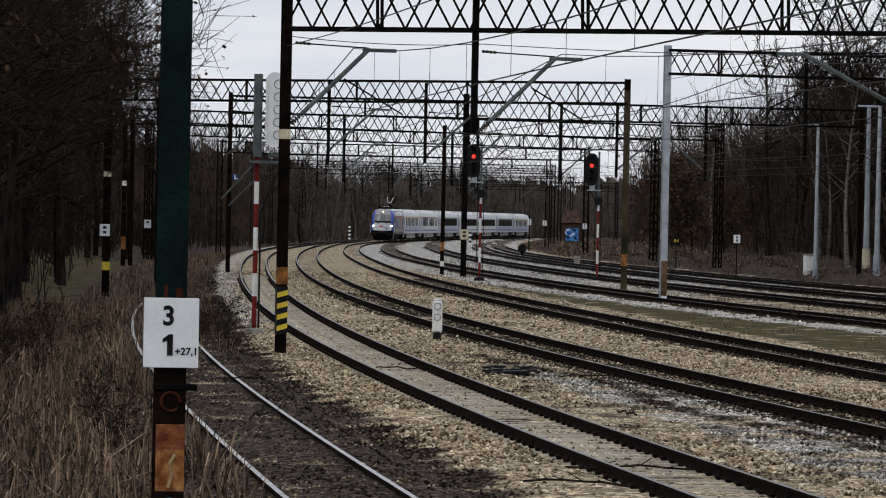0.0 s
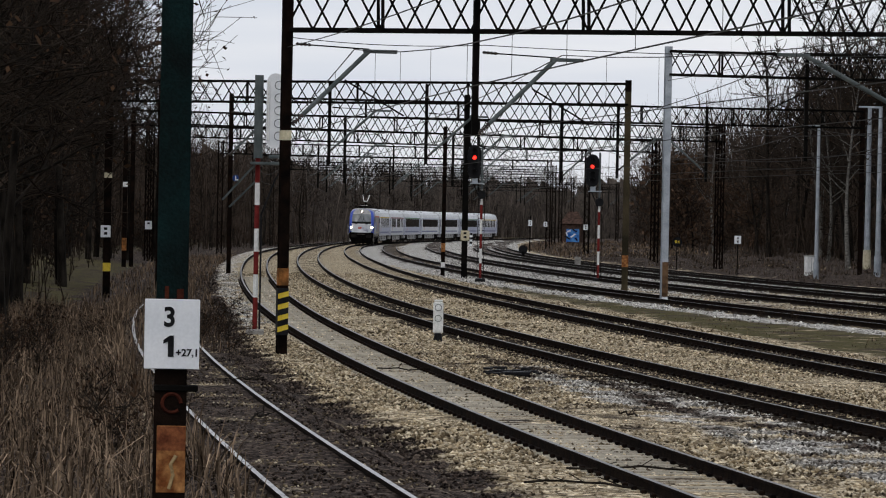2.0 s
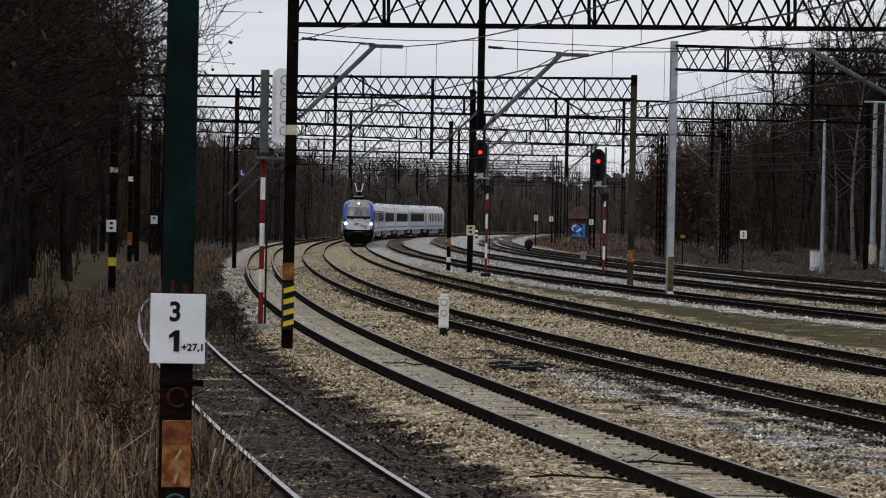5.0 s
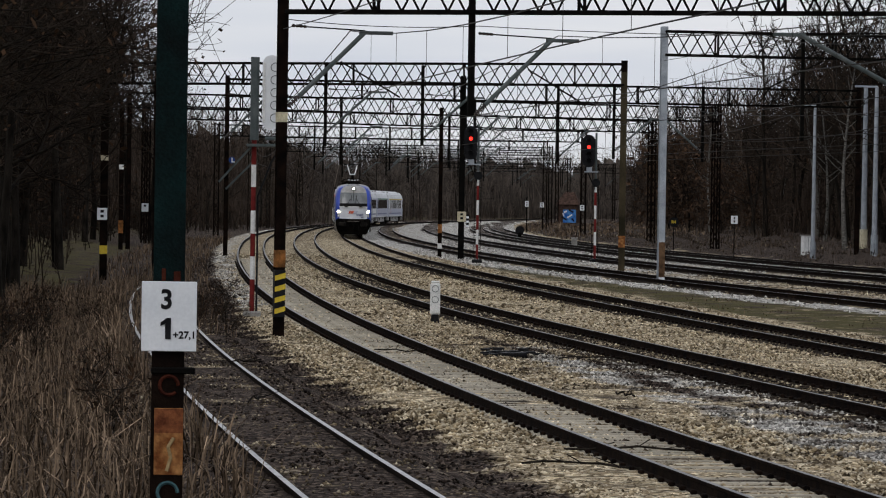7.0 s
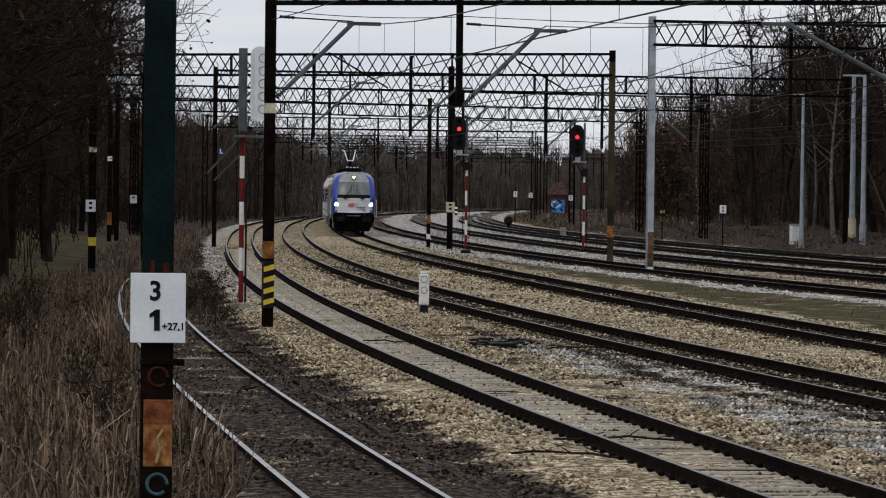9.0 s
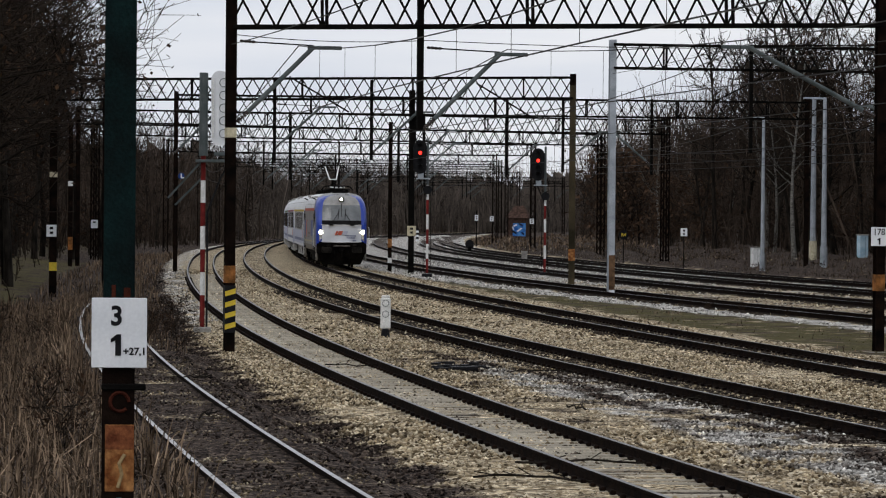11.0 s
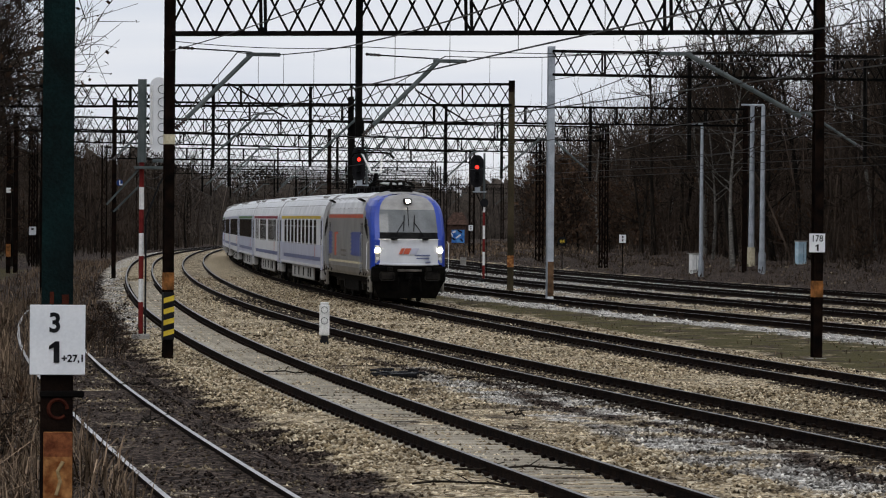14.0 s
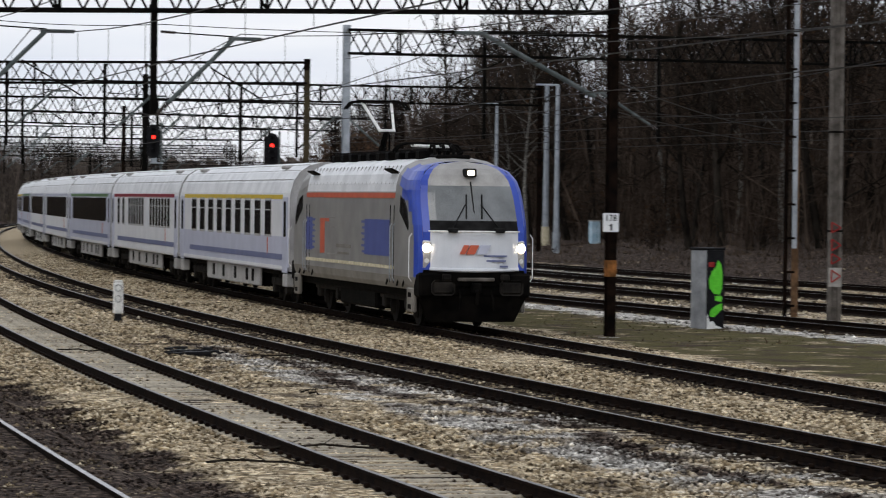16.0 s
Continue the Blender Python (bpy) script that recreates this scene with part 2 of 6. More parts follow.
# dry grass in darker tones, for the nearer stretch of bank
M_DRYDARK = mat("darker_brown_grass", (0.02, 0.015, 0.01), (0.095, 0.068, 0.046), 0.6, 0.95, 0, 0, fine=3.0, vary=0.4, per=0.7, island=True)
M_MOSS = mat("short_green_grass", (0.045, 0.04, 0.016), (0.16, 0.14, 0.066), 0.5, 0.95, 0, 0, fine=3.0, vary=0.4, per=0.6, island=True)


# ---- mesh tools ----
class Geo:
    """Vertices and faces gathered for one mesh."""

    def __init__(self):
        self.v, self.f, self.m = [], [], []

    def add(self, verts, faces, mi=0):
        o = len(self.v)
        self.v.extend(tuple(p) for p in verts)
        self.f.extend(tuple(i + o for i in q) for q in faces)
        self.m.extend([mi] * len(faces))

    def box(self, c, s, mi=0, ch=0.0, turn=None):
        h = [k / 2 for k in s]
        if ch <= 0:
            pts = [(x, y, z) for x in (-1, 1) for y in (-1, 1) for z in (-1, 1)]
            pts = [(x * h[0], y * h[1], z * h[2]) for x, y, z in pts]
            fs = [(0, 1, 3, 2), (4, 6, 7, 5), (0, 4, 5, 1), (2, 3, 7, 6), (0, 2, 6, 4), (1, 5, 7, 3)]
        else:
            pts, idx = [], {}
            for x in (-1, 1):
                for y in (-1, 1):
                    for z in (-1, 1):
                        for a in range(3):
                            q = [x * h[0], y * h[1], z * h[2]]
                            for b in range(3):
                                if b != a:
                                    q[b] -= (x, y, z)[b] * ch
                            idx[(x, y, z, a)] = len(pts)
                            pts.append(q)
            fs = []
            for a in range(3):
                b, c2 = (a + 1) % 3, (a + 2) % 3
                for sg in (-1, 1):
                    loop = []
                    for sb, sc in ((1, 1), (-1, 1), (-1, -1), (1, -1)):
                        k = [0, 0, 0]
                        k[a], k[b], k[c2] = sg, sb, sc
                        loop.append(idx[(*k, a)])
                    fs.append(loop if sg > 0 else loop[::-1])
                for sb in (-1, 1):
                    for sc in (-1, 1):
                        loop = []
                        for sa, face in ((-1, b), (1, b), (1, c2), (-1, c2)):
                            k = [0, 0, 0]
                            k[a], k[b], k[c2] = sa, sb, sc
                            loop.append(idx[(*k, face)])
                        fs.append(loop)
            for x in (-1, 1):
                for y in (-1, 1):
                    for z in (-1, 1):
                        fs.append([idx[(x, y, z, a)] for a in range(3)])
        if turn is not None:
            pts = [turn @ Vector(q) for q in pts]
        self.add([(q[0] + c[0], q[1] + c[1], q[2] + c[2]) for q in pts], fs, mi)
        return self

    def tube(self, a, b, r, r2=None, n=6, mi=0, caps=True):
        a, b = Vector(a), Vector(b)
        r2 = r if r2 is None else r2
        d = (b - a).normalized()
        u = d.orthogonal().normalized()
        w = d.cross(u)
        ring = [(math.cos(2 * math.pi * i / n), math.sin(2 * math.pi * i / n)) for i in range(n)]
        pts = [a + (u * x + w * y) * r for x, y in ring] + [b + (u * x + w * y) * r2 for x, y in ring]
        fs = [(i, (i + 1) % n, n + (i + 1) % n, n + i) for i in range(n)]
        if caps:
            fs += [tuple(range(n))[::-1], tuple(range(n, 2 * n))]
        self.add(pts, fs, mi)
        return self

    def path(self, pts, r, n=5, mi=0):
        """One bent rod through the points."""
        pts = [Vector(q) for q in pts]
        up, rings = None, []
        for i, q in enumerate(pts):
            d = (pts[min(i + 1, len(pts) - 1)] - pts[max(i - 1, 0)]).normalized()
            up = d.orthogonal().normalized() if up is None else (up - d * up.dot(d)).normalized()
            w = d.cross(up)
            rings += [q + (up * math.cos(2 * math.pi * k / n) + w * math.sin(2 * math.pi * k / n)) * r for k in range(n)]
        fs = [(i * n + k, i * n + (k + 1) % n, (i + 1) * n + (k + 1) % n, (i + 1) * n + k) for i in range(len(pts) - 1) for k in range(n)]
        last = (len(pts) - 1) * n
        self.add(rings, fs + [tuple(range(n))[::-1], tuple(range(last, last + n))], mi)
        return self

    def bar(self, a, b, w, mi=0):
        return self.tube(a, b, w * 0.707, None, 4, mi, True)

    def mesh(self, name, mats, smooth=False, clean=True):
        me = bpy.data.meshes.new(name)
        me.from_pydata(self.v, [], self.f)
        for q in mats if isinstance(mats, (list, tuple)) else [mats]:
            me.materials.append(q)
        if len(me.materials) > 1:
            me.polygons.foreach_set("material_index", self.m)
        if clean:
            bm = bmesh.new()
            bm.from_mesh(me)
            bmesh.ops.recalc_face_normals(bm, faces=bm.faces)
            bm.to_mesh(me)
            bm.free()
        if smooth:
            me.polygons.foreach_set("use_smooth", [True] * len(me.polygons))
        me.update()
        return me


def thing(name, label, category, m=None, group="", kind=""):
    ob = new(name)
    ob.empty_display_size = 0.3
    if m is not None:
        ob.matrix_basis = m
    return tagged(ob, label, category, group, kind)


def part(name, g, mats, parent, label="", m=None, smooth=False):
    ob = new(name, g if isinstance(g, bpy.types.Mesh) else g.mesh(name, mats, smooth))
    ob.parent = parent
    if m is not None:
        ob.matrix_basis = m
    return tagged(ob, label)


def lone(name, g, mats, label, category, m=None, group="", kind="", smooth=False):
    ob = new(name, g if isinstance(g, bpy.types.Mesh) else g.mesh(name, mats, smooth))
    if m is not None:
        ob.matrix_basis = m
    return tagged(ob, label, category, group, kind)


def digit_one(size, material, parent, m):
    """A bold upright figure one with its flag."""
    g = Geo()
    h, w, y = size * 0.5, size * 0.13, 0.004
    out = [(-w * 0.3, -h * 0.72), (w * 1.2, -h * 0.72), (w * 1.2, h * 0.72), (w * 0.1, h * 0.72), (-w * 1.5, h * 0.4), (-w * 1.5, h * 0.16), (-w * 0.3, h * 0.3)]
    n = len(out)
    g.add([(a, b, y) for a, b in out] + [(a, b, -y) for a, b in out], [tuple(range(n)), tuple(range(n, 2 * n))[::-1]] + [(i, (i + 1) % n, n + (i + 1) % n, n + i) for i in range(n)])
    return part("lettering", g, material, parent, m=m)


def words(text, size, material, parent, m, name="lettering", squeeze=1.0):
    cu = bpy.data.curves.new(name, "FONT")
    cu.body, cu.size, cu.align_x, cu.align_y, cu.extrude, cu.offset = text, size, "CENTER", "CENTER", 0.002, size * 0.012 if "8" in text else size * 0.028
    tmp = new(name, cu)
    me = bpy.data.meshes.new_from_object(tmp.evaluated_get(bpy.context.evaluated_depsgraph_get()))
    bpy.data.objects.remove(tmp)
    me.transform(Matrix.Diagonal((squeeze, 1, 1, 1)))
    me.materials.clear()
    me.materials.append(material)
    ob = new(name, me)
    ob.parent = parent
    ob.matrix_basis = m
    return ob


# ---- track alignments: anchor, heading, curvature per km at 85 m stations ----
LINES = {
    "A": (-2.66, 53.64, 1.7005, (-0.69, -1.47, -2.21, -2.92, -3.61, -4.28, -4.95)),
    "B": (0.97, 62.92, 1.6991, (-0.98, -0.36, -0.20, -0.38, -0.59, -0.80, -1.00)),
    "C": (-0.21, 116.58, 1.6806, (-0.89, -0.36, -0.21, -0.28, -0.36, -0.44, -0.52)),
    "D": (7.26, 102.93, 1.6916, (-0.40, -0.61, -0.22, -0.24, -0.87, -0.82, 0.0)),
    "E": (23.01, 83.26, 1.8136, (-1.56, -1.02, -0.55, -0.32, -0.27, -0.28, -0.29)),
    "F": (28.30, 90.60, 1.8115, (-1.44, -1.02, -0.58, -0.32, -0.25, -0.27, -0.29)),
    "G": (31.96, 104.44, 1.8150, (-1.48, -1.06, -0.67, -0.40, -0.29, -0.27, -0.28)),
    "H": (31.67, 135.72, 1.8089, (-1.57, -1.09, -0.64, -0.36, -0.28, -0.27, -0.29)),
}
REACH = {"A": (-60, 72), "B": (-80, 420), "C": (-130, 400), "D": (-110, 690), "E": (-90, 330), "F": (-90, 330), "G": (-90, 330), "H": (-110, 300)}


class Line:
    def __init__(self, x, y, heading, bend, ds=2.0):
        self.s = np.arange(-150.0, 700.0, ds)
        k = np.interp(self.s, np.arange(len(bend)) * 85.0, np.array(bend) / 1000)
        i0 = int(np.searchsorted(self.s, 0))
        th = np.concatenate([[0], np.cumsum((k[1:] + k[:-1]) / 2 * ds)])
        self.th = th - th[i0] + heading
        mid = (self.th[1:] + self.th[:-1]) / 2
        xx, yy = np.concatenate([[0], np.cumsum(np.cos(mid) * ds)]), np.concatenate([[0], np.cumsum(np.sin(mid) * ds)])
        self.x, self.y = xx - xx[i0] + x, yy - yy[i0] + y

    def at(self, s, off=0.0):
        """Place and heading at s; off: metres to the left of the way that s grows."""
        th = np.interp(s, self.s, self.th)
        return np.interp(s, self.s, self.x) - np.sin(th) * off, np.interp(s, self.s, self.y) + np.cos(th) * off, th

    def s_at(self, y):
        return float(np.interp(y, self.y, self.s))


LINE = {k: Line(*v) for k, v in LINES.items()}


def side_of(px, py, line, s0=-150, s1=700, step=2):
    """Signed distance of points to a line: plus on its right; and s."""
    ok = (line.s >= s0) & (line.s <= s1)
    X, Y, T, S = line.x[ok][::step], line.y[ok][::step], line.th[ok][::step], line.s[ok][::step]
    d, sv = np.empty(len(px)), np.empty(len(px))
    for a in range(0, len(px), 20000):
        q = slice(a, a + 20000)
        j = ((px[q, None] - X) ** 2 + (py[q, None] - Y) ** 2).argmin(1)
        dx, dy = px[q] - X[j], py[q] - Y[j]
        d[q] = dx * np.sin(T[j]) - dy * np.cos(T[j])
        sv[q] = S[j] + dx * np.cos(T[j]) + dy * np.sin(T[j])
    return d, sv


def dip(y):
    """The yard falls gently away in the distance."""
    return np.interp(y, (250, 487, 700, 900), (0.0, -0.4, -0.6, -0.6))


# ---- ground ----
def lattice_axis(lo, hi, step, reach, grow=1.25):
    inner = list(np.arange(lo, hi + 1e-6, step))
    a, b, w = [], [], step
    x, y = lo, hi
    while x > -reach:
        w *= grow
        x -= w
        y += w
        a.append(x)
        b.append(y)
    return np.array(a[::-1] + inner + b)


def ground_form(x, y):
    """Height and cover masks (soil, grass, pale stone) of the ground."""
    d = {k: side_of(x, y, LINE[k])[0] for k in "BCDEFGH"}
    d["A"] = side_of(x, y, LINE["A"], -80, 76)[0]
    fall = np.where(d["B"] < -2.2, np.clip((-2.2 - d["B"]) / 2.5, 0, 1) * 0.25, 0)
    z = -0.2 - fall + dip(y)
    left = np.clip((-d["B"] - 7.2) / 6.0, 0, 1)
    z = z + left * 0.45 * (y < 460)
    bed = np.clip((2.2 - np.abs(d["A"])) / 0.8, 0, 1) * (y < 124)
    z = np.maximum(z, -0.75 + bed * 0.665)
    near_far = np.clip((y - 60) / 60, 0, 1)
    right = np.clip((d["H"] - 9.0) / 30.0, 0, 1)
    z = z + right * right * (3 - 2 * right) * 2.2 * near_far
    # low spoil heaps along the foot of the bank
    heap = np.clip((d["H"] - 3.0) / 2.5, 0, 1) * np.clip((26 - d["H"]) / 10, 0, 1) * (y > 120) * (y < 520)
    z = z + heap * (0.28 + 0.3 * np.sin(x * 0.9 + y * 0.13) * np.sin(y * 0.21 - x * 0.3) + 0.18 * np.sin(x * 2.3 + y * 0.5))
    between = (d["D"] > 2.4) & (d["E"] < -2.0)
    grass = np.where(between, np.clip((d["D"] - 2.4) * 1.2, 0, 1) * np.clip((-d["E"] - 2.4) * 1.5, 0, 1) * 0.72, 0)
    near_strip = np.clip((212 - y) / 25, 0, 1)
    grass = grass * near_strip
    soil_strip = np.where(between, 0.36 * near_strip, 0)
    grass = np.where(left > 0, np.clip(left * 0.55, 0, 0.5), grass)
    clearing = (left > 0.1) & (y > 118) & (y < 250)
    grass = np.where(clearing, 0.6, grass)
    brink = np.interp(y, (40, 70, 100, 120, 210, 300, 400), (1.65, 1.85, 1.7, 1.6, 1.75, 2.1, 2.3))
    soil = np.where(d["B"] < -brink, np.clip((-d["B"] - brink) / np.interp(y, (95, 115), (1.2, 0.5)), 0, 1), 0)
    soil = np.where(np.abs(d["A"]) < 2.4, np.minimum(soil, 0.8), soil)
    soil = np.maximum(soil, soil_strip)
    soil = np.maximum(soil, np.clip((d["H"] - 2.0) / 2.0, 0, 1))
    soil = np.maximum(soil, np.where((d["E"] > 1.2) & (d["H"] < 3), np.interp(y, (150, 230), (0.42, 0.12)), 0))
    for k in "EFGH":
        soil = np.maximum(soil, np.where((np.abs(d[k]) < 1.05) & (y > 150), 0.66, 0))
    soil = np.maximum(soil, np.where((np.abs(d["D"]) < 0.75) & (y > 200), 0.4, 0))
    soil = np.maximum(soil, np.where(np.abs(d["B"]) < 0.75, np.interp(y, (70, 110), (0.45, 0.25)), 0))
    soil = np.maximum(soil, np.where(np.abs(d["C"]) < 1.2, 0.36, 0))
    pale = np.zeros_like(x)
    pale = np.where((d["B"] > 2.0) & (d["C"] < -0.2) & (y < 95), np.clip((d["B"] - 2.0) / 1.0, 0, 1) * np.clip((95 - y) / 18, 0, 1) * 0.55, pale)
    weedy = np.clip(1 - np.abs(d["C"] + 1.9 + 0.35 * np.sin(y * 0.31)) / 0.7, 0, 1) * np.clip((96 - y) / 10, 0, 1)
    soil = np.maximum(soil, weedy * 0.8)
    soil = np.maximum(soil, np.where((d["B"] > 1.3) & (d["C"] < 1.0) & (y < 90), 0.36, 0))
    pale = np.where((d["E"] > -3.2) & (d["E"] < -1.2), 0.95, pale)
    pale = np.where((d["B"] < -0.9) & (d["B"] > -3.6), np.interp(y, (96, 112), (0.0, 0.56)), pale)
    pale = np.where((d["E"] > 2.0) & (d["E"] < 3.6), 0.7, pale)
    pale = np.where((d["D"] > 2.6) & (y > 190) & (d["E"] < 0) & (d["E"] > -3.4), 0.75, pale)
    pale = np.where((d["E"] > 1.0) & (d["H"] < 2.2), np.interp(y, (150, 215), (0.35, 0.85)), pale)
    return z, np.stack([soil, grass, pale], 1)


gx, gy = lattice_axis(-22, 40, 0.5, 1300, 1.3), lattice_axis(36, 150, 0.6, 1300, 1.08)
GX, GY = np.meshgrid(gx, gy)
gxf, gyf = GX.ravel(), GY.ravel()
gz, cover = ground_form(gxf, gyf)
rough_ground = np.array([noise.noise((a * 0.9, b * 0.9, 0)) * 0.03 + noise.noise((a * 0.17, b * 0.17, 3)) * 0.05 for a, b in zip(gxf, gyf)])
gz = gz + rough_ground * (np.abs(gyf) < 700)
me = bpy.data.meshes.new("ground")
nx, ny = len(gx), len(gy)
ii = np.arange(nx * ny).reshape(ny, nx)
quads = np.stack([ii[:-1, :-1], ii[:-1, 1:], ii[1:, 1:], ii[1:, :-1]], -1).reshape(-1, 4)
me.from_pydata(np.stack([gxf, gyf, gz], 1).tolist(), [], quads.tolist())
at = me.attributes.new("cover", "FLOAT_COLOR", "POINT")
at.data.foreach_set("color", np.concatenate([cover, np.ones((len(cover), 1))], 1).astype(np.float32).ravel())
me.polygons.foreach_set("use_smooth", [True] * len(me.polygons))
me.materials.append(M_GROUND)
tagged(new("ground", me), "ballasted yard with tan gravel, bare soil and grass", "ground", kind="structure")


def height(x, y):
    return float(ground_form(np.array([x], float), np.array([y], float))[0][0])


# ---- tracks ----
RAIL_PROFILE = [(-0.036, 0.0), (0.036, 0.0), (0.036, -0.035), (0.01, -0.05), (0.01, -0.14), (0.072, -0.158), (0.072, -0.172), (-0.072, -0.172), (-0.072, -0.158), (-0.01, -0.14), (-0.01, -0.05), (-0.036, -0.035)]


def rail(line, s0, s1, off):
    g, n = Geo(), len(RAIL_PROFILE)
    ss = np.arange(s0, s1 + 0.1, 3.0)
    pts = []
    for s in ss:
        for a, z in RAIL_PROFILE:
            x, y, _ = line.at(s, off - a)
            pts.append((x, y, z + float(dip(y))))
    g.add(pts, [])
    for i in range(len(ss) - 1):
        for k in range(n):
            g.f.append((i * n + k, i * n + (k + 1) % n, (i + 1) * n + (k + 1) % n, (i + 1) * n + k))
            g.m.append(1 if k == 0 else 0)
    return g


def clips(line, s0, s1, step=0.6):
    g = Geo()
    for s in np.arange(s0, s1, step):
        for off in (0.7535, -0.7535):
            for dd in (-0.13, 0.13):
                x, y, th = line.at(s, off + dd)
                g.box((x, y, -0.135), (0.1, 0.07, 0.06), 0, 0.015, Matrix.Rotation(th, 3, "Z"))
    return g


def track(key, label):
    t = thing("railway_track", label, "railway track", group="yard tracks")
    for off in (0.7535, -0.7535):
        part("rail", rail(LINE[key], *REACH[key], off), [M_RAIL, M_HEAD if key == "A" else M_OLDHEAD], t)
    return t


TRACKS = {
    "A": track("A", "worn siding with light rails sunk in dark soil"),
    "B": track("B", "curved main track on concrete sleepers in tan ballast"),
    "C": track("C", "curved track with dark rails in grey dirty ballast"),
    "D": track("D", "main track in rusty ballast under the passenger train"),
    "E": track("E", "curved track beside the grass strip and white stones"),
    "F": track("F", "dark yard track in brown ballast"),
    "G": track("G", "dark yard track in brown and pale ballast"),
    "H": track("H", "outer yard track along the wooded bank"),
}
for key, a, b in (("B", -30, 120), ("C", -80, 30), ("D", -55, 60)):
    part("rail_fastenings", clips(LINE[key], a, b), M_RAIL, TRACKS[key])["kind"] = "stuff"


# ---- overhead line structures ----
def h_column(w, h, mi=0):
    g = Geo()
    for sgn in (-1, 1):
        g.box((0, sgn * (w / 2 - 0.012), h / 2), (w, 0.024, h), mi, 0.004)
    g.box((0, 0, h / 2), (0.03, w - 0.05, h), mi)
    return g


def lattice_column(w, h):
    g = Geo()
    c = [(-w / 2, -w / 2), (w / 2, -w / 2), (w / 2, w / 2), (-w / 2, w / 2)]
    for x, y in c:
        g.box((x, y, h / 2), (0.08, 0.08, h))
    step, k = w * 1.5, 0
    while k * step < h - 0.01:
        z0, z1 = k * step, min((k + 1) * step, h)
        for i in range(4):
            a, b = c[i], c[(i + 1) % 4]
            if k % 2:
                a, b = b, a
            g.bar((*a, z0), (*b, z1), 0.045)
        k += 1
    return g


def truss(length, height, depth, panel=0.58):
    g = Geo()
    for y in (-depth / 2, depth / 2):
        for z in (0, height):
            g.box((length / 2, y, z), (length, 0.1, 0.1), 0, 0.01)
    n = max(2, int(round(length / panel)))
    dx = length / n
    for i in range(n):
        for y, ph in ((-depth / 2, 0), (depth / 2, 1)):
            za, zb = (0, height) if (i + ph) % 2 else (height, 0)
            g.bar((i * dx, y, za), ((i + 1) * dx, y, zb), 0.05)
        g.bar((i * dx, -depth / 2, 0), ((i + 1) * dx, depth / 2, 0), 0.035)
        if i % 9 == 4:
            for y in (-depth / 2, depth / 2):
                g.bar((i * dx, y, 0), (i * dx, y, height), 0.07)
    return g


def insulator(parent, a, b, n=5, r=0.07):
    g = Geo()
    a, b = Vector(a), Vector(b)
    g.tube(a, b, 0.025, None, 6)
    for i in range(n):
        c = a + (b - a) * ((i + 0.5) / n)
        d = (b - a) * (0.3 / n)
        g.tube(c - d, c + d, r, r * 0.8, 8)
    return part("insulator", g, M_INS, parent)


def cantilever(parent, xr, zr, dx, zt, grey=True):
    """Bracket arm in the gantry's own space, from a post to over a track."""
    g = Geo()
    a, b = Vector((xr, 0, zr)), Vector((xr + dx, 0, zt))
    d = (b - a).normalized()
    root = a + d * 0.45
    sg = 1 if dx > 0 else -1
    g.tube(root, b, 0.06, None, 8)
    g.box((b[0] + sg * 0.28, 0, b[2] - 0.01), (0.85, 0.09, 0.09), 0, 0.015)
    arm = part("bracket_arm", g, M_GREYP if grey else M_STEEL, parent)
    insulator(arm, a + d * 0.08, root)
    tie = Geo().tube((xr + sg * 0.5, 0, zt + 0.1), (b[0], 0, b[2] + 0.04), 0.018, None, 5)
    part("tie_rod", tie, M_STEEL, arm)
    part("registration_arm", Geo().tube((b[0] - sg * 0.6, 0, zr + (zt - zr) * 0.62), (b[0] + sg * 0.9, 0, zr + 0.35), 0.022, None, 5), M_STEEL, arm)
    insulator(arm, (xr + sg * 0.12, 0, zt + 0.12), (xr + sg * 0.5, 0, zt + 0.1), 4, 0.042)
    return arm


def gantry(a, b, z0, z1, left="H", right="H", hangers=(), arms=(), w=0.24, over=(0.0, 0.0), label="dark riveted steel catenary gantry over the tracks", tops=(0.2, 0.2), rise=0.0):
    az = height(*a)
    t = thing("catenary_gantry", label, "catenary gantry", pose(a[0], a[1], az, 0, 0, math.degrees(math.atan2(b[1] - a[1], b[0] - a[0]))), "catenary gantries")
    L = math.hypot(b[0] - a[0], b[1] - a[1])
    part("beam", truss(L + over[0] + over[1], z1 - z0, 0.5), M_STEEL, t, m=pose(-over[0], 0, z0 - az, 0, -math.degrees(math.atan2(rise, L)), 0))
    for kind, x, extra in ((left, 0, tops[0]), (right, L, tops[1])):
        if kind == "H":
            part("post", h_column(w, z1 - az + extra), M_RUSTY, t, m=pose(x, 0, 0))
        elif kind == "lattice":
            part("post", lattice_column(0.42, z1 - az + extra), M_RUSTY, t, "rusty lattice post", pose(x, 0, 0))
        elif kind == "silver":
            part("post", h_column(0.28, z1 - az + extra), M_GALV, t, "galvanised grey post", pose(x, 0, 0))
        if kind:
            part("footing", Geo().box((0, 0, -0.2), (0.6, 0.6, 0.36), 0, 0.04), M_CONC, t, m=pose(x, 0, 0))
    for x, zb in hangers:
        part("hanger", Geo().box((0, 0, (z1 + 0.1 + zb) / 2 - az), (0.15, 0.15, z1 + 0.1 - zb), 0, 0.01), M_STEEL, t, m=pose(x, 0.0, 0))
    for xr, zr, dx, zt in arms:
        cantilever(t, xr, zr - az, dx, zt - az)
    return t


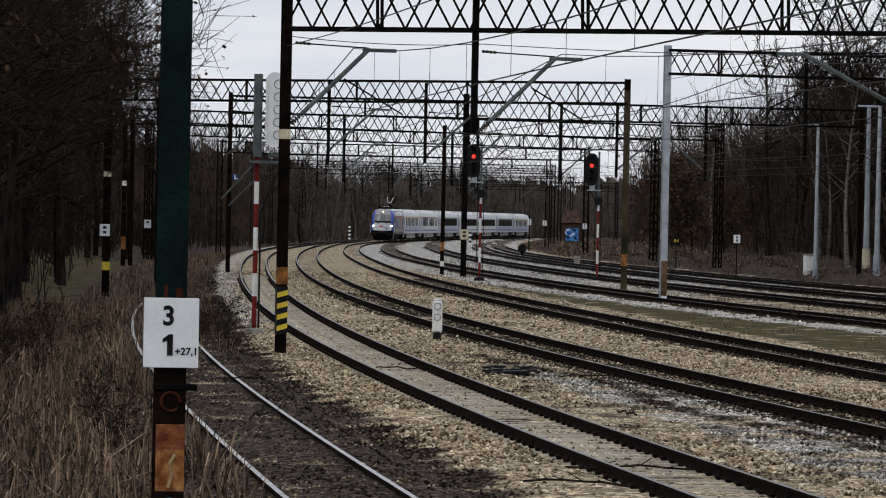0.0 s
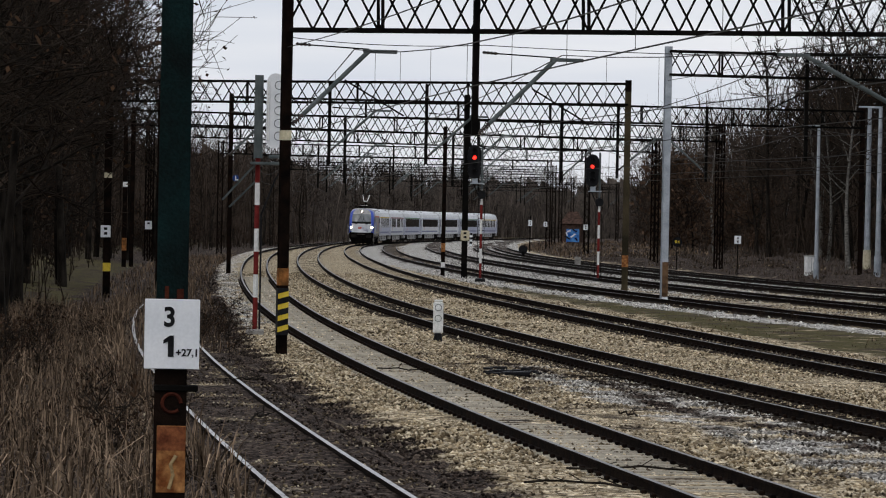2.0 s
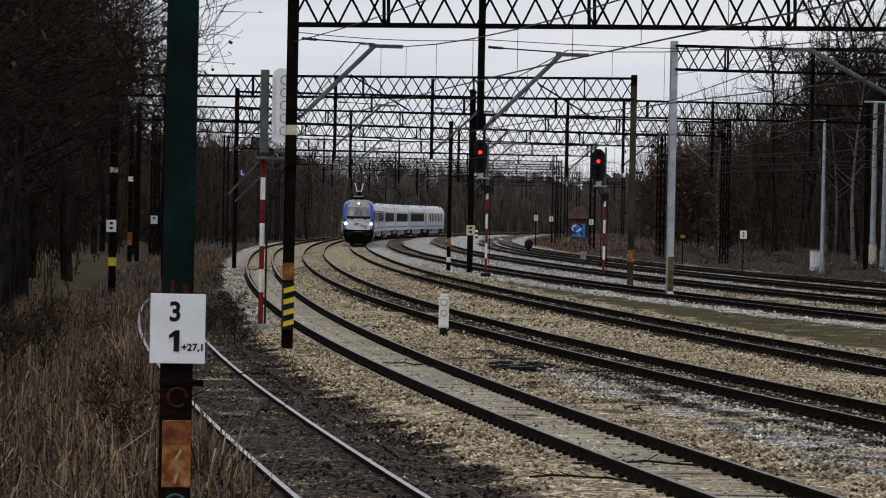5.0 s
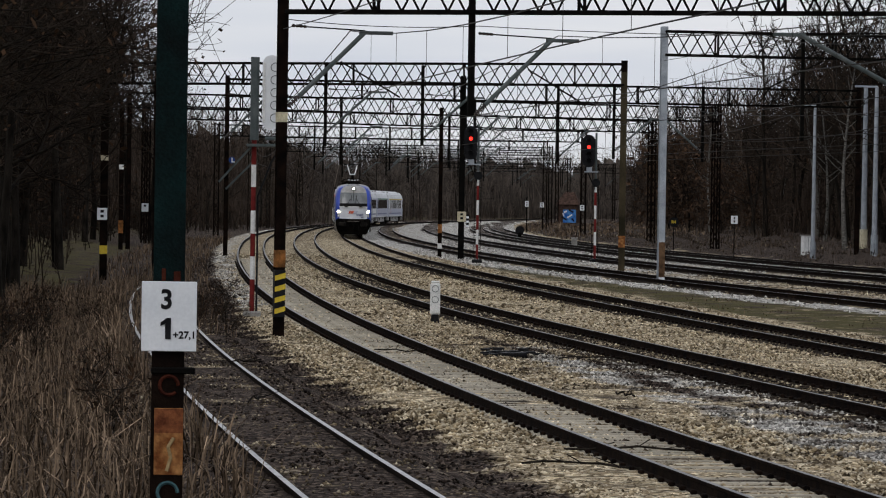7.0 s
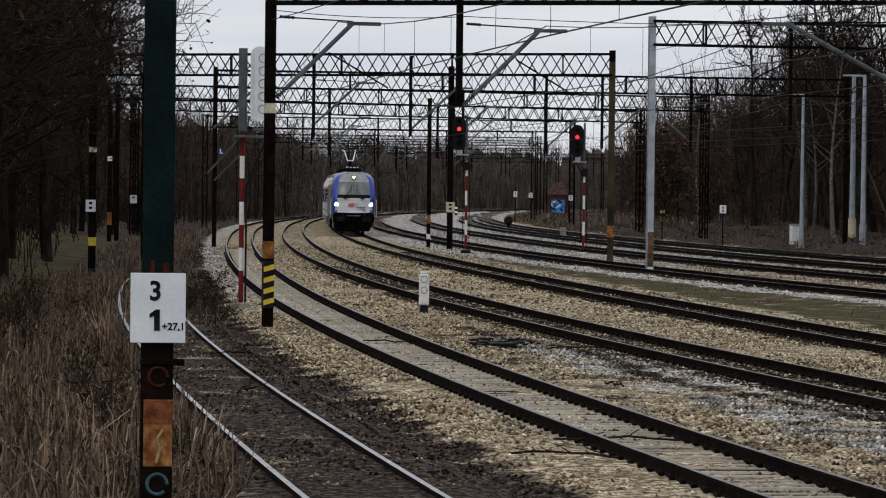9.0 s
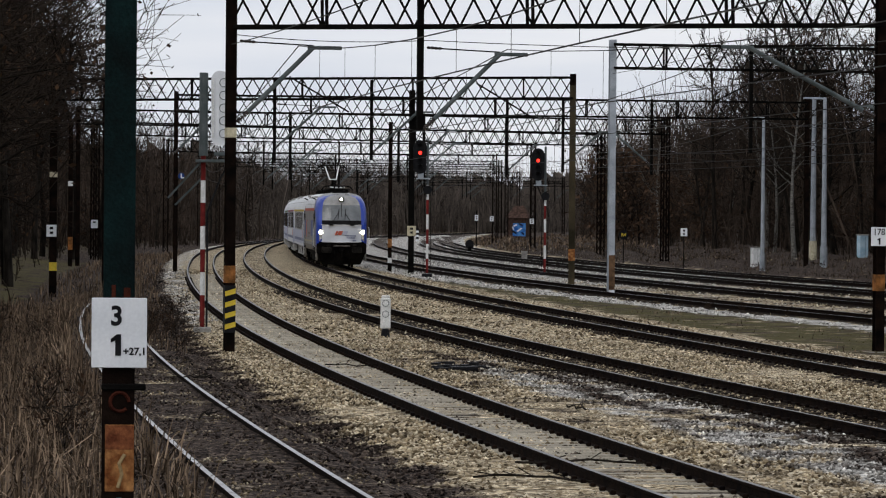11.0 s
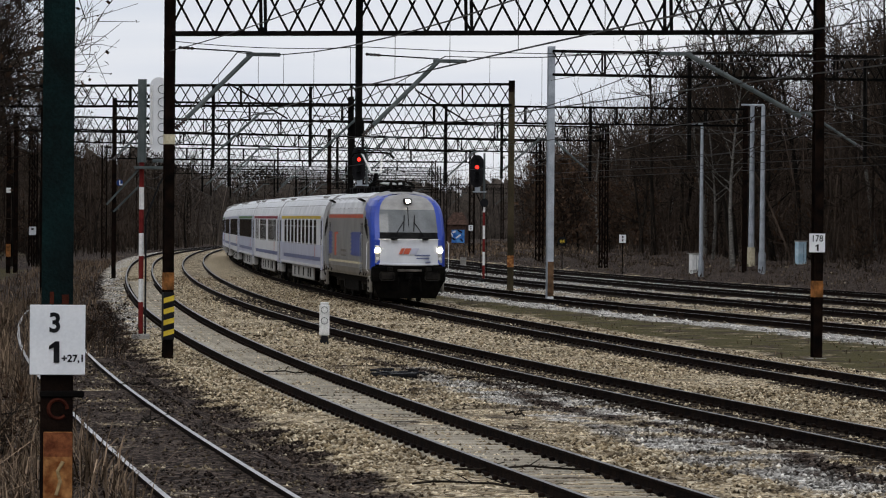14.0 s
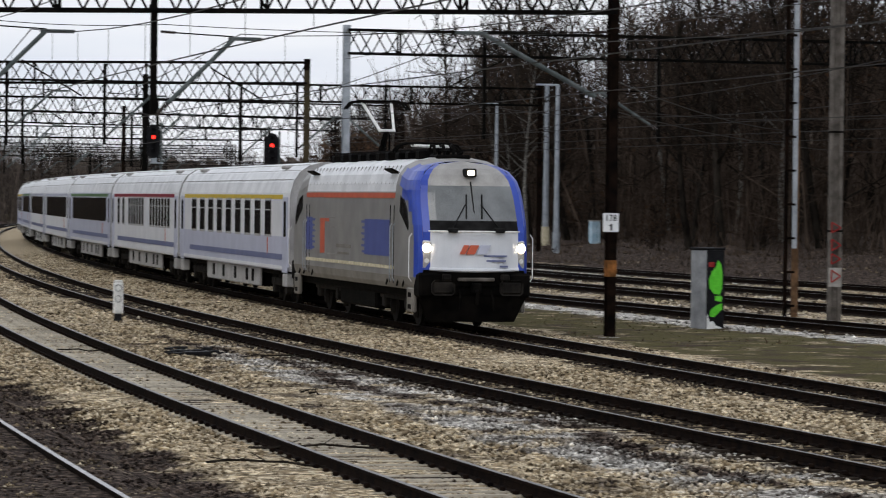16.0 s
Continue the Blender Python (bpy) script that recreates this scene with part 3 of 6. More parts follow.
P1, P178 = (-3.9, 88.0), (12.5, 92.0)
g1 = gantry(P1, P178, 7.72, 8.82, hangers=((4.75, 5.3),), arms=((0.1, 5.35, 1.95, 7.27), (4.8, 5.25, 2.0, 7.2), (16.8, 5.75, -3.5, 7.5)), rise=0.4, tops=(0.3, 0.7))
silver_gantry = gantry((9.4, 153.2), (36.0, 158.0), 9.45, 10.45, "silver", "H", hangers=((6.1, 5.9), (14.0, 5.9)), arms=((14.0, 6.4, -2.6, 8.0),), label="catenary gantry with a galvanised grey post")
gantry((-13.5, 171.5), (8.6, 170.5), 8.42, 9.4, "H", "H", hangers=((8.0, 5.6), (12.6, 5.7)), arms=((8.0, 6.2, 2.2, 8.2), (12.6, 6.0, 2.2, 8.0), (3.2, 5.9, 2.0, 7.9)), over=(3.5, 0.0), w=0.3, rise=0.24, tops=(0.1, 0.45))
olive = thing("post_casing", "worn olive-brown casing with an ochre band round a gantry post", "post casing", pose(8.6, 170.5, height(8.6, 170.5), 0, 0, -2.6))
part("casing", Geo().box((0, -0.163, 4.8), (0.3, 0.014, 9.4), 0, 0.004), M_OLIVE, olive)
part("paint_band", Geo().box((0, -0.172, 1.5), (0.31, 0.012, 0.55), 0, 0.003), M_OCHRE, olive)
gantry((-12.0, 202.0), (23.8, 206.0), 8.75, 9.7, "H", "H", hangers=((21.9, 5.6), (18.7, 5.4), (27.0, 5.5)), arms=((21.9, 6.0, 2.2, 7.9), (13.4, 6.0, 2.0, 7.9), (27.0, 6.0, -2.2, 7.9)))
gantry((-20.1, 232.5), (18.9, 247.9), 8.75, 9.7, "H", "lattice", hangers=((14.5, 5.6), (24.0, 5.7), (30.0, 5.7)), arms=((14.5, 6.0, 2.2, 7.9), (24.0, 6.0, 2.2, 7.9), (30.0, 6.0, 2.2, 7.9)))
gantry((-21.4, 262.0), (16.9, 289.2), 8.7, 9.6, "lattice", "lattice", hangers=((17.0, 5.6), (27.0, 5.6)), arms=((17.0, 6.0, 2.2, 7.9), (27.0, 6.0, 2.2, 7.9)))
for ya, yb, xa, xb, hs in ((330, 335.9, -20.5, 13.3, (9, 16, 24)), (398, 401, -21, 11.6, (8, 15, 23)), (440, 444, -21, 13.5, (9, 17, 24)), (492, 496, -19, 16, (8, 16, 25)), (560, 563, -14, 20, (9, 17, 26)), (640, 645, -5, 31, (10, 18, 27)), (715, 720, 6, 44, (10, 18, 27))):
    gantry((xa, ya), (xb, yb), 8.6, 9.6, "lattice", "lattice", hangers=[(h, 5.6) for h in hs], arms=[(h, 6.0, 2.2, 7.9) for h in hs])

for z, h, mm in ((0.95, 1.5, M_RUSTFACE), (0.16, 0.14, M_WHITE)):
    part("paint_band", Geo().box((0.01, -0.146, z), (0.262, 0.012, h), 0, 0.004), mm, silver_gantry)

# paint and plates on the first gantry's posts
band = part("warning_band", Geo().box((0, 0, 0), (0.262, 0.262, 1.15), 0, 0.006), M_BLACK, g1, "black and yellow warning stripes", pose(0, 0, 1.05))
for k in range(4):
    st = Geo()
    st.add([(-0.133, -0.134, 0), (0.133, -0.134, 0.075), (0.133, -0.134, 0.2), (-0.133, -0.134, 0.125)], [(0, 1, 2, 3)])
    st.add([(-0.133, -0.130, 0), (0.133, -0.130, 0.075), (0.133, -0.130, 0.2), (-0.133, -0.130, 0.125)], [(3, 2, 1, 0)])
    part("yellow_stripe", st, M_YELLOW, band, m=pose(0, 0, -0.5 + k * 0.27))
part("rust_patch", Geo().box((0, 0, 0), (0.25, 0.252, 0.42), 0, 0.005), M_ORANGE, g1, m=pose(0, 0, 1.9))
part("cream_band", Geo().box((0, 0, 0), (0.25, 0.252, 0.24), 0, 0.005), M_CREAM, g1, m=pose(0, 0, 5.05 + 0.3))
L1 = math.hypot(P178[0] - P1[0], P178[1] - P1[1])
part("rust_patch", Geo().box((0, 0, 0), (0.25, 0.252, 0.42), 0, 0.005), M_ORANGE, g1, m=pose(L1, 0, 1.75))


def plate(x, y, z, w, h, label, lines=(), bars=0, yaw=0.0, material=None):
    t = thing("kilometre_plate", label, "distance plate", pose(x, y, z, 0, 0, yaw), "distance plates")
    part("plate", Geo().box((0, 0, 0), (w, 0.012, h), 0, 0.004), material or M_WHITE, t)
    for text, size, dx, dz, sq in lines:
        if text == "1":
            digit_one(size, M_BLACK, t, pose(dx, -0.009, dz, 90))
        else:
            words(text, size, M_BLACK, t, pose(dx, -0.008, dz, 90), squeeze=sq)
    for k in range(bars):
        part("mark", Geo().box((0.0, -0.009, h * (0.22 - 0.4 * k)), (w * 0.34, 0.006, h * 0.22), 0), M_BLACK, t)
    return t


plate(12.47, 91.8, 2.73, 0.41, 0.48, "white enamel kilometre plate reading 178 1", (("178", 0.23, 0, 0.11, 0.9), ("1", 0.23, 0, -0.12, 1.0)), yaw=3)

# nearest green post with its plate
gp = thing("catenary_post", "flaking green steel post with orange rust below", "catenary post", pose(-2.02, 27.0, -0.1, 0, 0, 4))
part("column", h_column(0.235, 9.5), M_GREEN, gp)
part("web_cover", Geo().box((0.0, 0, 4.9), (0.2, 0.19, 9.0)), M_GREEN, gp)
part("rust_zone", Geo().box((0, 0, 1.09), (0.242, 0.242, 2.43), 0, 0.005), M_RUSTY, gp, "dark rusty lower part")
part("ochre_patch", Geo().box((0.012, -0.004, 1.5), (0.215, 0.244, 0.5), 0, 0.004), M_OCHRE, gp, "peeling ochre patch")
for z, rad, paint in ((1.92, 0.07, M_REDRUST), (1.12, 0.075, M_TEAL)):
    part("sprayed_ring", Geo().path([(0.01 + rad * math.cos(k * math.pi / 8), -0.128, z + rad * math.sin(k * math.pi / 8)) for k in range(15)], 0.014, 5), paint, gp)
part("red_patch", Geo().box((0.012, -0.1255, 1.655), (0.21, 0.004, 0.18), 0, 0.0), M_REDOCHRE, gp)
part("pale_streak", Geo().path([(0.05, -0.1255, 1.53), (0.01, -0.1255, 1.46), (0.03, -0.1255, 1.38), (0.0, -0.1255, 1.28)], 0.016, 5), M_CREAMRUST, gp)
part("rust_flake", Geo().box((0.06, -0.1195, 2.62), (0.05, 0.006, 0.3), 0, 0.0), M_REDRUST, gp, "patch of dark red rust")
part("rust_flake", Geo().box((-0.04, -0.1195, 2.68), (0.03, 0.006, 0.22), 0, 0.0), M_REDRUST, gp, "patch of dark red rust")
part("clamp", Geo().box((0.04, -0.1, 2.03), (0.33, 0.09, 0.05), 0, 0.01), M_STEEL, gp)
part("footing", Geo().box((0, 0, 0), (0.6, 0.6, 0.3), 0, 0.04), M_CONC, gp)
plate(-2.005, 26.84, 2.335, 0.41, 0.52, "white enamel kilometre plate reading 3 1", (("3", 0.2, -0.02, 0.12, 0.95), ("1", 0.22, -0.02, -0.09, 0.95), ("+27,1", 0.075, 0.115, -0.14, 1.0)), yaw=4)


def pole(x, y, h, w, material, label, kind="post", bands=()):
    t = thing("line_post", label, "post", pose(x, y, height(x, y) - 0.05, 0, 0, 3), "posts")
    part("column", h_column(w, h), material, t)
    part("footing", Geo().box((0, 0, -0.1), (0.6, 0.6, 0.24), 0, 0.03), M_CONC, t)
    for z, hh, mm in bands:
        part("paint_band", Geo().box((0, 0, z), (w + 0.012, w + 0.012, hh), 0, 0.004), mm, t)
    return t


pole(1.2, 204.1, 10.4, 0.32, M_STEEL, "dark steel post beside the signal", bands=((2.35, 0.4, M_CREAM),))
pole(0.0, 208.5, 8.7, 0.22, M_RUSTY, "thin rusty post with paint bands", bands=((1.7, 0.5, M_OCHRE), (0.7, 0.3, M_OLDWHITE)))
pole(-14.1, 151.3, 9.3, 0.3, M_RUSTY, "rusty post with yellow and white marks", bands=((1.35, 0.35, M_YELLOW), (5.2, 0.22, M_CREAM)))
pole(-20.3, 229.5, 9.2, 0.28, M_RUSTY, "rusty post with an orange mark", bands=((1.5, 0.8, M_ORANGE), (5.3, 0.3, M_OLDWHITE)))
plate(-14.15, 151.1, 2.35, 0.42, 0.5, "small white plate with worn marks on a post", bars=2)
plate(-21.4, 261.6, 2.2, 0.5, 0.6, "small white plate with worn marks on a post", bars=1)
plate(1.22, 203.9, 2.2, 0.5, 0.55, "yellowed distance plate on a dark post", bars=2, material=M_CREAM)
plate(11.3, 400.5, 2.6, 0.42, 0.55, "white distance plate on a lattice post", bars=2)
plate(13.2, 335.5, 2.5, 0.4, 0.5, "white distance plate on a lattice post", bars=2)
plate(9.5, 396.0, 2.7, 0.4, 0.62, "white distance plate among lattice posts", bars=2)
pole(9.5, 396.3, 4.0, 0.12, M_STEEL, "thin dark post carrying a white plate")


def lamp_post(x, y, h, label, r=0.11, arm=True):
    t = thing("lamp_post", label, "lamp post", pose(x, y, height(x, y) - 0.05), "lamp posts")
    part("mast", Geo().tube((0, 0, 0), (0, 0, h), r * 1.3, r * 0.8, 10), M_GALV, t, smooth=False)
    part("base_sleeve", Geo().tube((0, 0, 0), (0, 0, 1.3), r * 1.6, None, 10), M_CREAM if r > 0.15 else M_GALV, t)
    if arm:
        part("lamp_head", Geo().box((-0.35, 0, h), (0.8, 0.16, 0.12), 0, 0.03), M_GALV, t)
    return t


lamp_post(22.74, 219.8, 9.6, "slender grey lamp post at the bank")
lamp_post(28.19, 240.0, 10.8, "tall grey lamp post at the bank", 0.17)
lamp_post(25.54, 212.0, 10.0, "grey lamp post with a curved top", 0.14)
# posts on the grass strip further on
sp = thing("catenary_post", "tall twin-channel post, grey and rust", "catenary post", pose(19.7, 105.6, -0.25, 0, 0, -8))
part("channel", Geo().box((-0.13, 0, 6), (0.12, 0.3, 12), 0, 0.01), M_RUSTY, sp, "dark rusty channel")
part("channel", Geo().box((0.13, 0, 6), (0.14, 0.3, 12), 0, 0.01), M_GALV, sp, "grey channel")
part("rust_face", Geo().box((0.225, 0, 6), (0.045, 0.3, 12), 0, 0.008), M_RUSTFACE, sp, "brown rusty outer face")
part("rust_foot", Geo().box((0.13, -0.004, 1.1), (0.16, 0.31, 2.2), 0, 0.008), M_RUSTFACE, sp)
for k in range(12):
    part("batten", Geo().box((0, -0.155, 0.5 + k), (0.3, 0.01, 0.07)), M_RUSTY, sp)
cp = thing("concrete_post", "concrete overhead line post with red graffiti", "post", pose(20.43, 102.5, -0.25, 0, 0, -6))
g = Geo()
for dx in (-0.14, 0.14):
    g.box((dx, 0, 6), (0.12, 0.3, 12), 0, 0.02)
g.box((0, 0.03, 6), (0.18, 0.18, 12))
part("shaft", g, M_OLDCONC, cp)
for z in (2.75, 5.6):
    part("strap", Geo().box((0, 0, z), (0.44, 0.32, 0.05)), M_STEEL, cp)
part("paint_field", Geo().box((0, -0.156, 1.42), (0.38, 0.008, 0.55)), M_CONC, cp)
for k, (zz, hh) in enumerate(((1.45, 0.35), (1.95, 0.3), (2.35, 0.34), (2.85, 0.3))):
    part("graffiti_mark", Geo().tube((-0.1, -0.165, zz - hh / 2), (0.16, -0.165, zz), 0.025, None, 4).tube((0.16, -0.165, zz), (-0.1, -0.165, zz + hh / 2), 0.025, None, 4).tube((-0.1, -0.165, zz - hh / 2), (-0.1, -0.165, zz + hh / 2), 0.025, None, 4), M_RED, cp)


# ---- signals ----
def signal(x, y, post_h, head_z, label, side=-0.42):
    t = thing("railway_signal", label, "railway signal", pose(x, y, height(x, y)), "yard signals")
    part("foot", Geo().box((0, 0, 0.06), (0.55, 0.5, 0.24), 0, 0.06), M_BLACK, t)
    nb = 6
    for k in range(nb):
        z0, z1 = 0.2 + k * (post_h - 2.2) / nb, 0.2 + (k + 1) * (post_h - 2.2) / nb
        part("mast_band", Geo().tube((0, 0, z0), (0, 0, z1), 0.066, None, 10), M_OLDWHITE if k % 2 else M_DARKRED, t)
    part("mast_top", Geo().tube((0, 0, post_h - 2.0), (0, 0, head_z + 1.0), 0.06, None, 10), M_GREYP, t)
    head = Geo()
    n, w, hh = 24, 0.36, 0.9
    ring = []
    for i in range(n):
        a = 2 * math.pi * i / n
        ring.append((w * math.cos(a), (hh - w) * (1 if math.sin(a) >= 0 else -1) + w * math.sin(a)))
    head.add([(p, -0.1, q) for p, q in ring] + [(p, 0.02, q) for p, q in ring], [tuple(range(n))[::-1], tuple(range(n, 2 * n))] + [(i, (i + 1) % n, n + (i + 1) % n, n + i) for i in range(n)])
    hd = part("signal_head", head, M_BLACK, t, "black signal head showing red", pose(side, -0.15, head_z))
    for k, z in enumerate((0.6, 0.22, -0.16, -0.54)):
        lit = k == 1
        part("lamp", Geo().tube((0, -0.1, z), (0, -0.13, z), 0.1 if lit else 0.09, None, 16), M_REDLAMP if lit else M_LAMPGLASS, hd, "lit red lamp" if lit else "")
        hood = Geo()
        for i in range(9):
            a0, a1 = math.pi * i / 9, math.pi * (i + 1) / 9
            hood.add([(0.15 * math.cos(a0), -0.1, z + 0.15 * math.sin(a0)), (0.15 * math.cos(a1), -0.1, z + 0.15 * math.sin(a1)), (0.15 * math.cos(a1), -0.34, z + 0.15 * math.sin(a1)), (0.15 * math.cos(a0), -0.34, z + 0.15 * math.sin(a0))], [(0, 1, 2, 3)])
        part("hood", hood, M_BLACK, hd)
    part("platform", Geo().box((side * 0.6, -0.05, head_z - 1.15), (0.75, 0.5, 0.06), 0, 0.01).box((side * 0.9, -0.1, head_z - 1.0), (0.3, 0.2, 0.3), 0, 0.03), M_GALV, t)
    part("brace", Geo().bar((0, 0, head_z - 2.2), (side * 1.1, -0.1, head_z - 1.15), 0.06), M_STEEL, t)
    part("back_box", Geo().tube((0, -0.16, head_z - 1.75), (0, 0.1, head_z - 1.75), 0.24, None, 12), M_BLACK, t)
    lad = Geo()
    for dx in (-0.17, 0.17):
        lad.bar((dx, 0.3, 0.3), (dx, 0.2, head_z - 0.9), 0.03)
    for k in range(int(head_z / 0.35)):
        lad.bar((-0.17, 0.28, 0.5 + k * 0.32), (0.17, 0.28, 0.5 + k * 0.32), 0.022)
    part("ladder", lad, M_STEEL, t)
    return t


signal(2.0, 192.7, 6.9, 6.4, "colour light signal on a red-white mast, red lit")
signal(8.6, 200.0, 6.6, 6.15, "colour light signal on a red-white mast, red lit")

bs = thing("railway_signal", "signal seen from behind, white board on a red-white mast", "railway signal", pose(-5.3, 102.3, -0.4), "yard signals")
for z0, z1, paint in ((0.3, 1.25, M_DARKRED), (1.25, 1.9, M_OLDWHITE), (1.9, 2.55, M_DARKRED), (2.55, 3.2, M_OLDWHITE), (3.2, 3.87, M_DARKRED), (3.87, 4.5, M_OLDWHITE), (4.5, 5.2, M_DARKRED)):
    part("mast_band", Geo().tube((0, 0, z0), (0, 0, z1), 0.07, None, 10), paint, bs)
bb = part("blue_board", Geo().tube((-0.62, 0.02, 4.62), (-0.62, -0.02, 4.62), 0.09, None, 16), M_BLUESIGN, bs, "small round blue board on the brace")
part("white_mark", Geo().box((-0.62, -0.024, 4.62), (0.03, 0.006, 0.13)).box((-0.58, -0.024, 4.57), (0.08, 0.006, 0.03)), M_WHITE, bb)
part("mast_top", Geo().tube((0, 0, 5.2), (0, 0, 7.55), 0.125, None, 10), M_GREYP, bs, "grey green upper mast")
part("foot", Geo().box((0, 0, 0.15), (0.5, 0.5, 0.4), 0, 0.04), M_CONC, bs)
g, n = Geo(), 24
ring = []
for i in range(n):
    a = 2 * math.pi * i / n
    ring.append((0.26 * math.cos(a), 0.8 * (1 if math.sin(a) >= 0 else -1) + 0.26 * math.sin(a)))
g.add([(p, -0.06, q) for p, q in ring] + [(p, 0.16, q) for p, q in ring], [tuple(range(n))[::-1], tuple(range(n, 2 * n))] + [(i, (i + 1) % n, n + (i + 1) % n, n + i) for i in range(n)])
bh = part("signal_back", g, M_WHITE, bs, "white enamel back of the signal head", pose(0.47, 0, 6.55))
for z in (0.72, 0.36, 0.0, -0.36, -0.72):
    r1 = Geo()
    for i in range(14):
        a0, a1 = 2 * math.pi * i / 14, 2 * math.pi * (i + 1) / 14
        r1.tube((0.1 + 0.12 * math.cos(a0), -0.065, z + 0.12 * math.sin(a0)), (0.1 + 0.12 * math.cos(a1), -0.065, z + 0.12 * math.sin(a1)), 0.013, None, 4, 0, False)
    part("lamp_cover", r1, M_GREYP, bh)
part("side_flange", Geo().box((-0.2, 0.0, 0.0), (0.05, 0.26, 1.7), 0, 0.01), M_OLDWHITE, bh)
part("service_platform", Geo().box((0.35, 0, 5.05), (1.1, 0.7, 0.08), 0, 0.01).box((0.6, 0, 5.25), (0.6, 0.1, 0.1), 0, 0.02), M_GREYP, bs)
part("cable_pipe", Geo().path([(0.85, 0, 5.2), (0.5, 0, 4.6), (0.12, -0.05, 3.6), (0.13, -0.08, 2.4), (0.13, -0.1, 0.3)], 0.03), M_BLACK, bs)
part("brace", Geo().bar((0, 0, 5.1), (-1.0, 0.2, 4.0), 0.05).bar((0, 0, 4.6), (-0.8, 0.2, 3.8), 0.05), M_GREYP, bs)

# white dwarf signal back beside the second track
dw = thing("dwarf_signal", "white dwarf signal standing in the gravel", "railway signal", pose(-0.1, 99.7, -0.22))
part("board", Geo().box((0, 0, 0.67), (0.28, 0.16, 0.9), 0, 0.05), M_OLDWHITE, dw)
part("cap", Geo().box((0, 0, 1.135), (0.24, 0.14, 0.06), 0, 0.02), M_OLDWHITE, dw)
part("foot", Geo().tube((0, 0, 0), (0, 0, 0.24), 0.13, 0.1, 10), M_BLACK, dw)
for z in (0.95, 0.65):
    r1 = Geo()
    for i in range(14):
        a0, a1 = 2 * math.pi * i / 14, 2 * math.pi * (i + 1) / 14
        r1.tube((0.09 * math.cos(a0), -0.085, z + 0.09 * math.sin(a0)), (0.09 * math.cos(a1), -0.085, z + 0.09 * math.sin(a1)), 0.011, None, 4, 0, False)
    part("lamp_ring", r1, M_GREYP, dw)

# small signs and boxes
for x, y, n in ((-12.1, 469.0, 4), (3.2, 420.0, 3)):
    t = thing("marker_post", "short black and white marker post", "marker post", pose(x, y, -0.2), "marker posts")
    for k in range(n * 2):
        part("paint_band", Geo().box((0, 0, 0.2 + k * 0.25), (0.3, 0.2, 0.25)), M_BLACK if k % 2 else M_WHITE, t)
t = thing("round_sign", "black disc sign with yellow characters R4", "sign", pose(16.2, 250.0, height(16.2, 250)))
part("stake", Geo().tube((0, 0.04, 0), (0, 0.04, 2.1), 0.035, None, 8), M_STEEL, t)
part("disc", Geo().tube((0, 0, 2.0), (0, -0.03, 2.0), 0.34, None, 24), M_BLACK, t)
words("R4", 0.3, M_YELLOW, t, pose(0, -0.035, 2.0, 90))
t = thing("small_sign", "small white sign on a thin stake", "sign", pose(18.3, 224.3, height(18.3, 224.3)))
part("stake", Geo().tube((0, 0.04, 0), (0, 0.04, 2.4), 0.03, None, 8), M_STEEL, t)
part("plate", Geo().box((0, 0, 2.35), (0.42, 0.02, 0.5), 0, 0.004), M_WHITE, t)
for k in range(2):
    part("mark", Geo().box((0, -0.014, 2.45 - 0.2 * k), (0.1, 0.006, 0.13)), M_BLACK, t)
t = thing("disc_signal", "low dark disc signal between the tracks", "railway signal", pose(7.2, 325.0, -0.2))
part("disc", Geo().tube((0, 0, 0.6), (0, -0.05, 0.6), 0.4, None, 20), M_BLACK, t)
part("stand", Geo().box((0, 0.05, 0.2), (0.3, 0.2, 0.4), 0, 0.02), M_STEEL, t)
t = thing("point_machine", "grey concrete cable box between the tracks", "cable box", pose(9.8, 262.6, -0.2))
part("body", Geo().box((0, 0, 0.3), (0.42, 0.4, 0.65), 0, 0.03), M_CONC, t)
part("lid", Geo().box((0, 0, 0.66), (0.48, 0.46, 0.08), 0, 0.02), M_CONC, t)

# tall cabinet with graffiti on the grass strip
M_CAB = mat("weathered_grey_cabinet", (0.2, 0.21, 0.22), (0.36, 0.37, 0.38), 2.5, 0.7, 0, 0.15)
M_SPRAYGREEN = mat("green_spray_paint", (0.09, 0.5, 0.03), (0.14, 0.62, 0.05), 3.0, 0.5, 0, 0)
M_SPRAYBLUE = mat("blue_spray_paint", (0.02, 0.1, 0.4), (0.1, 0.3, 0.65), 2.0, 0.5, 0, 0)
M_LIGHTBLUE = mat("pale_blue_box_paint", (0.3, 0.45, 0.55), (0.5, 0.62, 0.68), 2.0, 0.6)
cb = thing("relay_cabinet", "tall grey relay cabinet with green and black graffiti", "cabinet", pose(16.2, 99.2, -0.3, 0, 0, -58))
part("body", Geo().box((0, 0, 1.13), (0.66, 0.66, 2.26), 0, 0.02), M_CAB, cb)
part("roof", Geo().box((0, 0, 2.29), (0.72, 0.72, 0.07), 0, 0.02), M_BLACK, cb)
part("graffiti_ground", Geo().box((0.335, 0, 1.15), (0.012, 0.64, 2.2)), M_BLACK, cb)
def spray(pts, name, material, depth):
    """A closed flat paint shape on the cabinet's painted face."""
    n, gg = len(pts), Geo()
    gg.add([(depth, y, z) for y, z in pts] + [(depth - 0.006, y, z) for y, z in pts], [tuple(range(n)), tuple(range(n, 2 * n))[::-1]] + [(i, (i + 1) % n, n + (i + 1) % n, n + i) for i in range(n)])
    return part(name, gg, material, cb)


